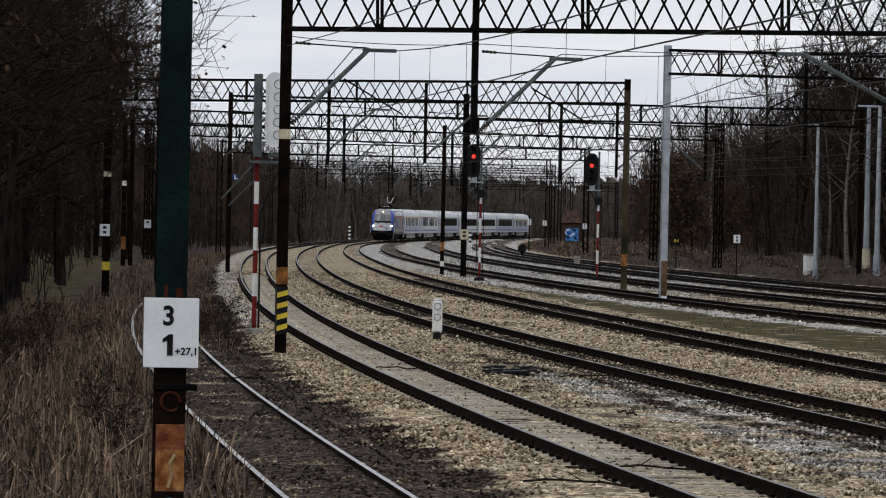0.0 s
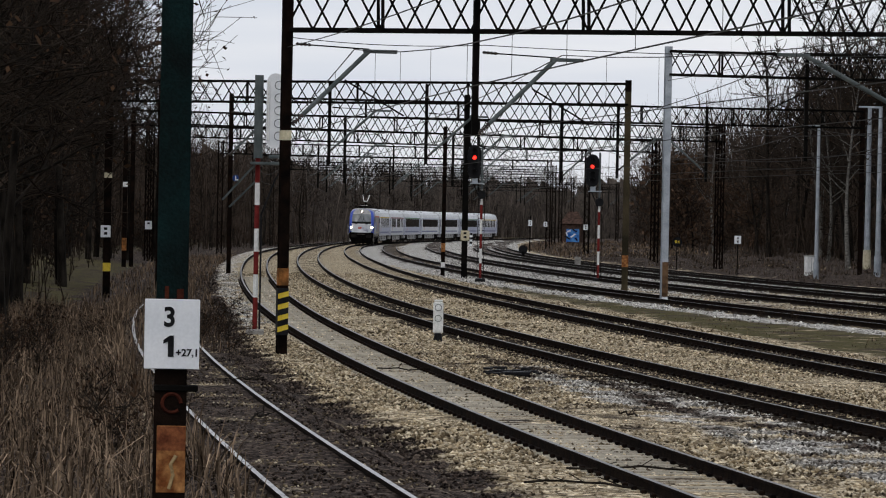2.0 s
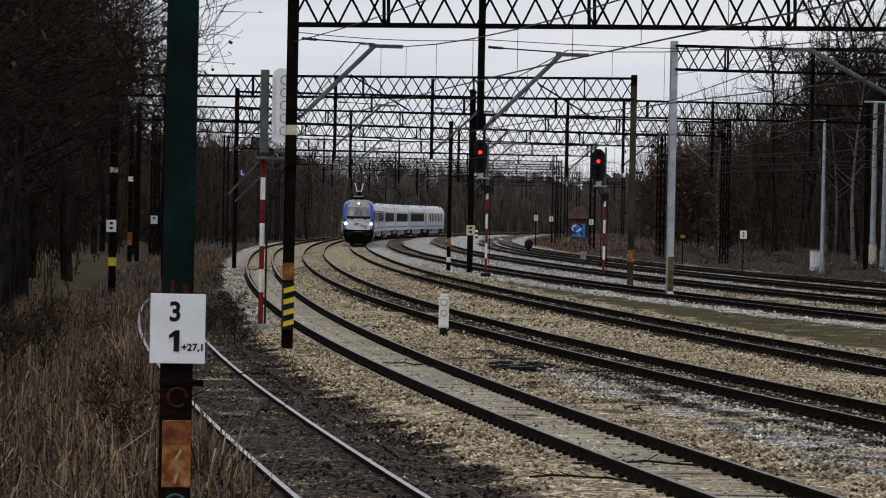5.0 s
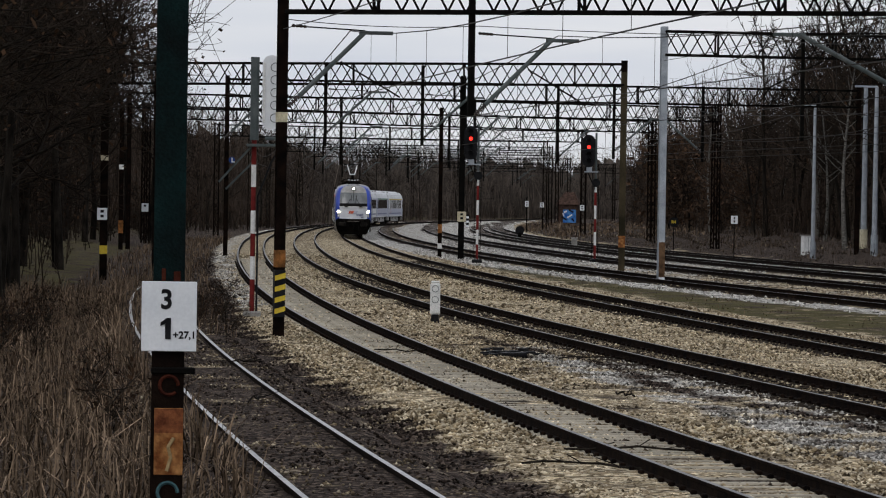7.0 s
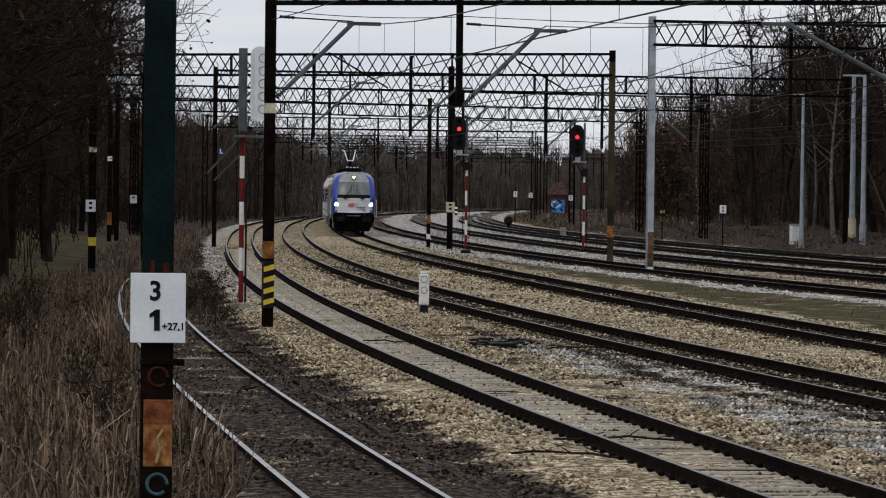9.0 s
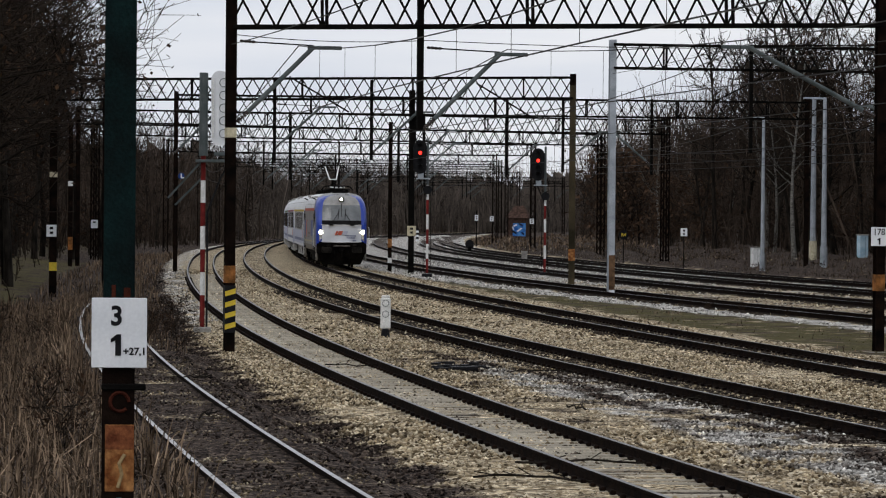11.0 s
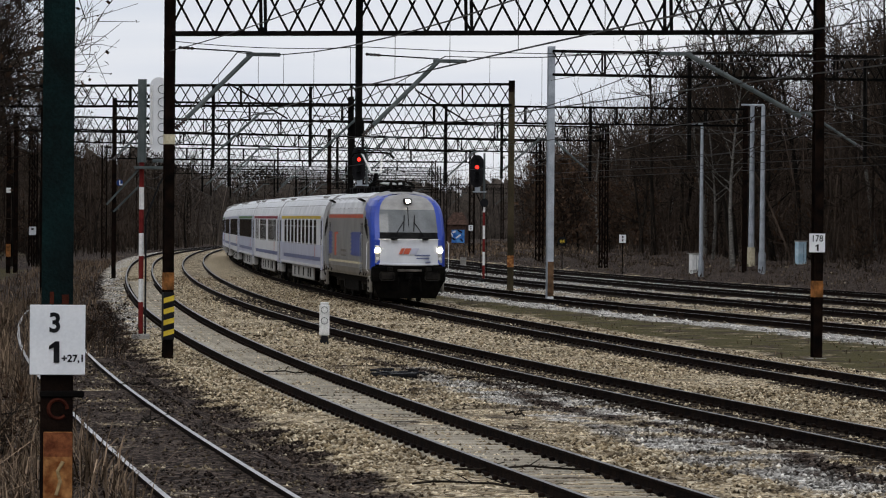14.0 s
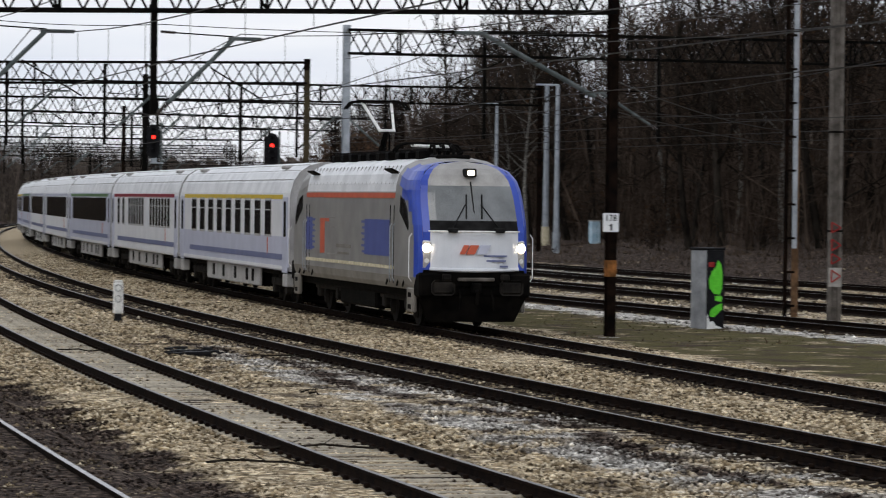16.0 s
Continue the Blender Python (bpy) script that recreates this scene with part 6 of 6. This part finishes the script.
        for x in (7.0, 7.75, 5.6):
            part("sill_slot", Geo().box((end * x, sg * 1.478, 1.14), (0.12, 0.03, 0.22), 0, 0.01, Matrix.Rotation(sg * radians(14), 3, "X")), M_UNDER, t)
        for dx in (6.35, 6.75):
            part("handrail", Geo().path([(end * dx, sg * 1.52, 1.15), (end * dx, sg * 1.57, 1.25), (end * dx, sg * 1.57, 2.55), (end * dx, sg * 1.52, 2.65)], 0.014, 6), M_GALV, t)
        part("cab_door", Geo().box((end * 6.55, sg * 1.503, 2.1), (0.03, 0.012, 2.0)).box((end * 6.05, sg * 1.503, 2.1), (0.03, 0.012, 2.0)), M_UNDER, t)
    part("top_lamp", Geo().box((end * (nose_x(3.8) - 0.02), 0.0, 3.95), (0.36, 0.3, 0.22), 0, 0.03), M_RUBBER, t)
    part("top_beam", Geo().box((end * (nose_x(3.8) + 0.17), 0.0, 3.95), (0.04, 0.17, 0.13), 0, 0.03), M_LIGHT if end > 0 else M_LAMPGLASS, t, "lit square lamp above the windscreen" if end > 0 else "")
    part("front_handrail", Geo().path([(end * 9.25, -1.25, 2.47), (end * 9.62, -0.8, 2.47), (end * 9.68, 0, 2.47), (end * 9.62, 0.8, 2.47), (end * 9.25, 1.25, 2.47)], 0.024, 6), M_OLDWHITE, t)
    for y0, y1 in ((-0.6, -0.2), (0.6, 0.2)):
        part("wiper", Geo().box((end * 9.6, y0, 2.5), (0.14, 0.26, 0.12), 0, 0.02).tube((end * 9.56, y0, 2.55), (end * 9.2, y1, 3.15), 0.016, None, 5).tube((end * 9.43, y1 - 0.02, 2.8), (end * 9.06, y1 + 0.05, 3.4), 0.02, None, 5), M_RUBBER, t)
    part("screen_pillar", Geo().bar((end * 9.49, 0, 2.62), (end * 8.85, 0, 3.72), 0.03), M_RUBBER, t)
    # buffer beam, plough, steps
    g = Geo().box((end * 9.15, 0, 1.12), (0.7, 2.86, 0.62), 0, 0.06).box((end * 9.35, 0, 1.3), (0.3, 1.1, 0.2), 0, 0.03)
    part("buffer_beam", g, M_UNDER, t)
    part("draw_gear_bar", Geo().box((end * 9.66, 0, 1.27), (0.08, 0.95, 0.09), 0, 0.02), M_OLDCONC, t, "dusty draw gear bar")
    for y in (-0.75, 0.75):
        part("jumper_socket", Geo().box((end * 9.6, y, 1.32), (0.18, 0.22, 0.16), 0, 0.03), M_BOGIE, t)
    g = Geo()
    pl = [(9.35, -1.38), (9.62, -0.9), (9.72, 0), (9.62, 0.9), (9.35, 1.38)]
    low = [(x - 0.2, y * 0.8) for x, y in pl]
    g.add([(end * x, y, 0.85) for x, y in pl] + [(end * x, y, 0.2) for x, y in low] + [(end * (x - 0.3), y, 0.85) for x, y in pl] + [(end * (x - 0.3), y, 0.2) for x, y in low], [(i, i + 1, 6 + i, 5 + i) for i in range(4)] + [(10 + i, 15 + i, 16 + i, 11 + i) for i in range(4)] + [(5 + i, 6 + i, 16 + i, 15 + i) for i in range(4)])
    part("snow_plough", g, M_UNDER, t)
    part("coupling", Geo().path([(end * 9.5, 0, 1.05), (end * 9.85, 0, 0.95), (end * 9.8, 0, 0.65)], 0.05, 6).box((end * 9.6, 0, 1.05), (0.3, 0.26, 0.26), 0, 0.03), M_UNDER, t)
    for y in (-0.4, 0.4):
        part("brake_hose", Geo().path([(end * 9.55, y, 1.0), (end * 9.75, y * 1.05, 0.8), (end * 9.72, y * 1.1, 0.5)], 0.03, 5), M_UNDER, t)


def pantograph(t, x, raised):
    """Single-arm pantograph: lower arm to a knee in front, two pale tubes back to the contact head."""
    g = Geo()
    for y in (-0.55, 0.55):
        g.bar((x - 0.8, y, 4.55), (x + 0.8, y, 4.55), 0.07)
        for dx in (-0.7, 0.7):
            g.tube((x + dx, y, 4.28), (x + dx, y, 4.55), 0.075, 0.05, 8)
    for dx in (-0.7, 0.0, 0.7):
        g.bar((x + dx, -0.55, 4.55), (x + dx, 0.55, 4.55), 0.06)
    kx, kz = (x + 0.75, 5.2) if raised else (x + 0.95, 4.66)
    hx, hz = (x - 0.75, 6.06) if raised else (x - 0.7, 4.76)
    g.tube((x - 0.1, 0, 4.57), (kx, 0, kz), 0.1, 0.075, 8)
    g.tube((x + 0.3, 0.16, 4.57), (kx - 0.1, 0.1, kz - 0.1), 0.03, None, 6)
    part("pantograph_base", g, M_UNDER, t)
    u = Geo()
    for sg in (-1, 1):
        u.tube((kx, sg * 0.2, kz), (hx, sg * 0.42, hz - 0.06), 0.042, None, 6)
    u.tube((kx, -0.24, kz), (kx, 0.24, kz), 0.04, None, 6)
    part("upper_arm", u, M_OLDWHITE, t, "pale tubular pantograph arm")
    hd = Geo()
    for dx in (-0.2, 0.2):
        hd.path([(hx + dx, -0.92, hz - 0.24), (hx + dx, -0.78, hz - 0.06), (hx + dx, -0.55, hz), (hx + dx, 0.55, hz), (hx + dx, 0.78, hz - 0.06), (hx + dx, 0.92, hz - 0.24)], 0.036, 5)
    hd.bar((hx - 0.2, -0.42, hz - 0.05), (hx + 0.2, -0.42, hz - 0.05), 0.04)
    hd.bar((hx - 0.2, 0.42, hz - 0.05), (hx + 0.2, 0.42, hz - 0.05), 0.04)
    part("contact_head", hd, M_UNDER, t)


def locomotive():
    t = thing("locomotive", "grey, blue and white electric locomotive with lit headlamps", "locomotive")
    n = len(LP)
    g, gs, gr = {1: Geo(), -1: Geo()}, {1: Geo(), -1: Geo()}, Geo()
    for k in range(n - 1):
        zc = (LM[k][1] + LM[k + 1][1]) / 2
        tgt = gs if zc < 1.3 else (g if zc < 3.3 else gr)
        for sg in (1, -1):
            quad = [(-6.6, LM[k][0] * sg, LM[k][1]), (6.6, LM[k][0] * sg, LM[k][1]), (6.6, LM[k + 1][0] * sg, LM[k + 1][1]), (-6.6, LM[k + 1][0] * sg, LM[k + 1][1])]
            (tgt if tgt is gr else tgt[sg]).add(quad, [(0, 1, 2, 3) if sg < 0 else (3, 2, 1, 0)])
    for sg in (1, -1):
        part("side_wall", g[sg], M_LGREY, t)
        part("sill_panel", gs[sg], M_LDGREY, t)
    part("roof", gr, M_SILVER, t, "silver panelled roof")
    for end in (1, -1):
        loco_body(t, end)
    part("floor_frame", Geo().box((0, 0, 0.95), (17.5, 2.5, 0.4), 0, 0.05), M_UNDER, t)
    part("transformer_tank", Geo().box((0, 0, 0.62), (5.2, 2.4, 0.6), 0, 0.06), M_UNDER, t)
    for sg in (-1, 1):
        part("roof_edge_stripe", Geo().box((0, sg * 1.482, 3.36), (13.2, 0.03, 0.14), 0, 0.004), M_REDSTRIPE, t, "red-orange stripe below the roof")
        part("sill_stripe", Geo().box((0, sg * 1.503, 1.5), (13.2, 0.012, 0.09)), M_CREAM, t)
        for x0, w in ((4.25, 3.4), (-6.1, 1.0)):
            f = part("blue_field", Geo().box((x0, sg * 1.503, 2.25), (w, 0.01, 0.95)), M_DBLUE, t, "blue lettering field with toothed edge")
            inner = -1 if x0 > 0 else 1
            for q in range(6):
                part("tooth", Geo().box((x0 + inner * (w / 2 + 0.18 + 0.05 * (q % 2)), sg * 1.503, 1.85 + q * 0.16), (0.4 + 0.1 * (q % 2), 0.01, 0.06)), M_DBLUE, f)
        part("logo_shape", Geo().box((-3.9, sg * 1.503, 2.2), (0.7, 0.01, 1.0)).box((-3.2, sg * 1.503, 2.66), (0.7, 0.01, 0.1)), M_REDSTRIPE, t)
        part("logo_outline", Geo().box((-2.9, sg * 1.503, 2.72), (2.0, 0.01, 0.03)).box((-2.9, sg * 1.503, 1.7), (2.0, 0.01, 0.03)).box((-2.3, sg * 1.503, 2.46), (1.2, 0.01, 0.03)), M_CAPGREY, t)
        part("lettering_bar", Geo().box((-0.6, sg * 1.503, 1.95), (2.2, 0.01, 0.1)).box((-0.6, sg * 1.503, 1.75), (1.7, 0.01, 0.06)), M_LDGREY, t)
        for x in np.linspace(-6.2, 6.2, 24):
            part("roof_rib", Geo().bar((x, sg * 1.452, 3.66), (x, sg * 1.24, 4.14), 0.025), M_CAPGREY, t)
        for x in (-5.6, 6.0):
            part("roof_grille", Geo().box((x, sg * 1.385, 3.96), (0.95, 0.05, 0.42), 0, 0.01, Matrix.Rotation(sg * radians(-64), 3, "X")), M_UNDER, t)
    roofg = Geo()
    r = np.random.default_rng(3)
    for k in range(26):
        x = -6.4 + k * 0.5
        roofg.tube((x, r.uniform(-0.7, 0.7), 4.25), (x + r.uniform(-0.2, 0.2), r.uniform(-0.7, 0.7), 4.36 + r.uniform(0.05, 0.26)), 0.05, 0.035, 7)
    for y in (-0.6, 0.0, 0.55):
        roofg.bar((-6.8, y, 4.56), (6.5, y, 4.56), 0.05)
    roofg.box((6.3, 0, 4.36), (1.0, 0.9, 0.14), 0, 0.04).box((-6.6, 0, 4.4), (1.3, 1.3, 0.22), 0, 0.04)
    for k in range(14):
        x = -5.8 + k * 0.9
        roofg.box((x, -0.75 + 0.1 * (k % 3), 4.42), (0.5, 0.25, 0.18 + 0.05 * (k % 2)), 0, 0.03)
    for y in (-0.25, 0.0, 0.25):
        roofg.path([(4.9, y, 4.3), (5.15, y, 4.68), (5.5, y, 4.68), (5.8, y, 4.3)], 0.045, 6)
    part("roof_gear", roofg, M_UNDER, t, "dark roof insulators and busbars")
    pantograph(t, 4.2, False)
    pantograph(t, -2.9, True)
    for name, y0, w, mm in (("front_logo_shape", -0.42, 0.13, M_REDSTRIPE), ("front_logo_shape", -0.26, 0.22, M_REDSTRIPE), ("front_logo_tail", 0.0, 0.26, M_CLILAC)):
        g = Geo()
        g.add([(9.64 - x, y, z) for x in (0.0, 0.08) for y, z in ((y0, 1.9), (y0 + w, 1.9), (y0 + w + 0.11, 2.13), (y0 + 0.11, 2.13))], [(0, 1, 2, 3), (7, 6, 5, 4), (0, 4, 5, 1), (1, 5, 6, 2), (2, 6, 7, 3), (3, 7, 4, 0)])
        part(name, g, mm, t)
    for k, (y, z, w) in enumerate(((0.5, 1.86, 0.6), (0.52, 1.74, 0.5), (0.72, 1.6, 0.2))):
        part("lettering_bar", Geo().box((9.58, y, z), (0.05, w, 0.045)), M_CBLUE, t)
    axles = bogie(t, 4.95, 3.0, 0.575) + bogie(t, -4.95, 3.0, 0.575)
    return t, axles


CP = [(1.33, 1.02), (1.41, 1.15), (1.415, 2.0), (1.415, 3.1), (1.40, 3.25), (1.30, 3.6), (1.1, 3.92), (0.8, 4.13), (0.4, 4.23), (0.0, 4.25)]


def coach(style):
    stripe, label, panes = {
        "first": (M_YSTRIPE, "white first class coach with a yellow stripe", [(-8.9 + k * 2.2, 1.2) for k in range(9)]),
        "diner": (M_RSTRIPE, "white dining coach with a dark red stripe", [(-9.6, 0.8), (-7.6, 0.8)] + [(-5.0 + k * 1.05, 0.72) for k in range(6)] + [(3.4 + k * 1.05, 0.72) for k in range(7)]),
        "open": (M_GSTRIPE, "white and lilac coach with a dark window band", [(-9.3 + k * 1.88, 1.72) for k in range(11)]),
        "second": (M_CLILAC, "white and lilac coach with a slate blue stripe", [(-9.3 + k * 1.88, 1.6) for k in range(11)]),
    }[style]
    t = thing("passenger_coach", label, "railway coach", group="train coaches")
    H = 13.0
    low, mid, roof = Geo(), Geo(), Geo()
    for k in range(len(CP) - 1):
        zc = (CP[k][1] + CP[k + 1][1]) / 2
        tgt = low if zc < 2.0 else (mid if zc < 3.2 else roof)
        xs = (-H, H) if zc < 3.5 else (-H + 0.12, H - 0.12)
        for sg in (1, -1):
            tgt.add([(xs[0], CP[k][0] * sg, CP[k][1]), (xs[1], CP[k][0] * sg, CP[k][1]), (xs[1], CP[k + 1][0] * sg, CP[k + 1][1]), (xs[0], CP[k + 1][0] * sg, CP[k + 1][1])], [(0, 1, 2, 3) if sg < 0 else (3, 2, 1, 0)])
    part("lower_side", low, M_CLILAC if style in ("first", "open") else M_CWHITE, t)
    part("window_side", mid, M_CWHITE if style != "open" else M_CLILAC, t)
    rp = part("roof", roof, M_SILVER, t, "pale silver roof")
    for sg in (-1, 1):
        for z, y in ((3.68, 1.262), (3.97, 1.03), (4.15, 0.745)):
            part("roof_seam", Geo().bar((-12.6, sg * y, z), (12.6, sg * y, z), 0.022), M_SKIRT, rp)
        for x in (-9.5, 9.5):
            part("roof_vent", Geo().box((x, sg * 0.95, 4.08), (0.5, 0.3, 0.12), 0, 0.03), M_CAPGREY, rp)
    for end in (-1, 1):
        g = Geo()
        ring = [(end * (H - 0.02), y, z) for y, z in CP] + [(end * (H - 0.02), -y, z) for y, z in CP[-2::-1]]
        g.add(ring, [tuple(range(len(ring)))])
        part("end_wall", g, M_SKIRT, t)
        part("gangway", Geo().box((end * (H + 0.14), 0, 2.2), (0.34, 1.5, 2.3), 0, 0.08), M_RUBBER, t)
        for sg in (-1, 1):
            part("buffer", Geo().tube((end * H, sg * 0.875, 1.06), (end * (H + 0.2), sg * 0.875, 1.06), 0.2, None, 12), M_UNDER, t)
            d = part("door", Geo().box((end * 12.15, sg * 1.416, 2.05), (0.95, 0.03, 2.15), 0, 0.01), M_CLILAC, t)
            part("door_window", Geo().box((end * 12.15, sg * 1.436, 2.5), (0.42, 0.012, 1.0), 0, 0.004), M_GLASS, d)
            part("step", Geo().box((end * 12.15, sg * 1.3, 0.75), (0.8, 0.25, 0.4), 0, 0.03), M_SKIRT, t)
    dark = style in ("open", "second")
    for sg in (-1, 1):
        part("class_stripe", Geo().box((0, sg * 1.418, 3.13), (23.2, 0.012, 0.13)), stripe, t)
        part("blue_stripe", Geo().box((1.0, sg * 1.42, 1.42), (22.0, 0.012, 0.16)), M_CBLUE, t)
        part("sill_line", Geo().box((0, sg * 1.42, 1.12), (23.4, 0.012, 0.1)), M_CWHITE, t)
        part("logo_shape", Geo().box((8.6, sg * 1.42, 1.7), (0.12, 0.012, 0.5)), M_REDSTRIPE, t)
        if dark:
            part("window_band", Geo().box((0.1, sg * 1.418, 2.56), (21.0, 0.014, 0.95)), M_RUBBER, t, "dark band around the windows")
        for x, w in panes:
            wd = part("window", Geo().box((x, sg * 1.42, 2.53), (w, 0.03, 1.0), 0, 0.012), M_GLASS, t)
            if not dark:
                part("window_frame", Geo().box((x, sg * 1.418, 2.53), (w + 0.12, 0.018, 1.12), 0, 0.008), M_SKIRT, wd)
                part("window_bar", Geo().box((x, sg * 1.437, 2.75), (w - 0.06, 0.01, 0.035)), M_SKIRT, wd)
        g = Geo().box((-0.2, sg * 1.22, 0.72), (12.4, 0.1, 0.6), 0, 0.03)
        sk = part("skirt", g, M_SKIRT, t, "dusty grey equipment skirt")
        for x in (-4.6, -2.2, 0.6, 3.3, 4.6):
            part("hatch", Geo().box((x, sg * 1.275, 0.75), (0.5, 0.02, 0.4), 0, 0.006), M_UNDER, sk)
    part("underframe", Geo().box((0, 0, 0.98), (25.4, 2.3, 0.25), 0, 0.04).box((0, 0, 0.65), (11.5, 2.2, 0.5), 0, 0.05), M_UNDER, t)
    axles = bogie(t, 9.5, 2.5, 0.46) + bogie(t, -9.5, 2.5, 0.46)
    return t, axles


def heighten(t):
    """Raise windows, stripes and roof of a coach to their true height."""
    for o in t.children_recursive:
        if o.name.startswith(("bogie", "wheelset")):
            continue
        co = np.empty(len(o.data.vertices) * 3, np.float32)
        o.data.vertices.foreach_get("co", co)
        co[2::3] = np.interp(co[2::3], (0, 1.1, 3.13, 4.25), (0, 1.1, 3.3, 4.38))
        o.data.vertices.foreach_set("co", co)


loco, loco_axles = locomotive()
coaches = [coach("first"), coach("diner"), coach("open"), coach("second")]
for built, _ in coaches:
    heighten(built)
train = [(loco, 9.8, 4.95)]
protos = {"first": coaches[0][0], "diner": coaches[1][0], "open": coaches[2][0], "second": coaches[3][0]}
behind, first_use = 19.6, set()
for style in ("first", "diner", "open", "second", "second", "open", "first"):
    ob = protos[style]
    if style in first_use:
        ob = copy_thing(ob, Matrix())
    first_use.add(style)
    train.append((ob, behind + 13.2, 9.5))
    behind += 26.4


# ---- sleepers ----
def lay_sleepers(key, a, b, step, material, size, top):
    me = Geo().box((0, 0, 0), size, 0, 0.03).mesh("sleeper", material)
    r = np.random.default_rng(ord(key))
    for s in np.arange(a, b, step):
        x, y, th = LINE[key].at(s + r.uniform(-0.03, 0.03))
        ob = new("sleeper", me)
        ob.parent = TRACKS[key]
        ob.matrix_basis = pose(float(x), float(y), top - size[2] / 2 + float(r.uniform(-0.008, 0.008)), 0, 0, math.degrees(th) + float(r.uniform(-0.7, 0.7)))


lay_sleepers("A", -25, 45, 0.65, M_OLDSLEEP, (0.25, 2.4, 0.16), -0.115)
lay_sleepers("B", -30, 130, 0.6, M_SLEEPER, (0.22, 1.86, 0.2), -0.164)
lay_sleepers("C", -80, 40, 0.62, M_OLDSLEEP, (0.25, 2.5, 0.18), -0.17)
lay_sleepers("D", -55, 90, 0.6, M_OLDSLEEP, (0.26, 2.5, 0.18), -0.165)
for key, a, b in (("E", -30, 100), ("F", -10, 100), ("G", -10, 80)):
    lay_sleepers(key, a, b, 0.62, M_OLDSLEEP, (0.25, 2.5, 0.18), -0.165)


# ---- motion of the train along its track ----
def front_s(t):
    """Place of the locomotive's front on its track, falling as it nears."""
    u = 16.0 - t
    return -13.14 + 25.056 * u + 0.0507 * u ** 2 - 0.130864 * u ** 3 + 0.0148051 * u ** 4 - 0.000439423 * u ** 5


def motions():
    ln = LINE["D"]
    for ob, back, half in train:
        rows = []
        for k in range(33):
            t = k * 0.5
            s = front_s(t) + back
            xa, ya, _ = ln.at(s - half)
            xb, yb, _ = ln.at(s + half)
            za, zb = float(dip(ya)), float(dip(yb))
            rows.append((t, pose(float(xa + xb) / 2, float(ya + yb) / 2, (za + zb) / 2, 0, math.degrees(math.atan2(zb - za, 2 * half)), math.degrees(math.atan2(ya - yb, xa - xb)))))
        walk(ob, rows)
    for ax in loco_axles:
        rows, x = [], ax.location.x
        for k in range(int(16.0 / 0.03333) + 1):
            t = k / 30
            turn = -(front_s(0) - front_s(t)) / 0.575
            rows.append((t, pose(x, 0, 0.575, 0, -math.degrees(turn), 0)))
        walk(ax, rows)


motions()
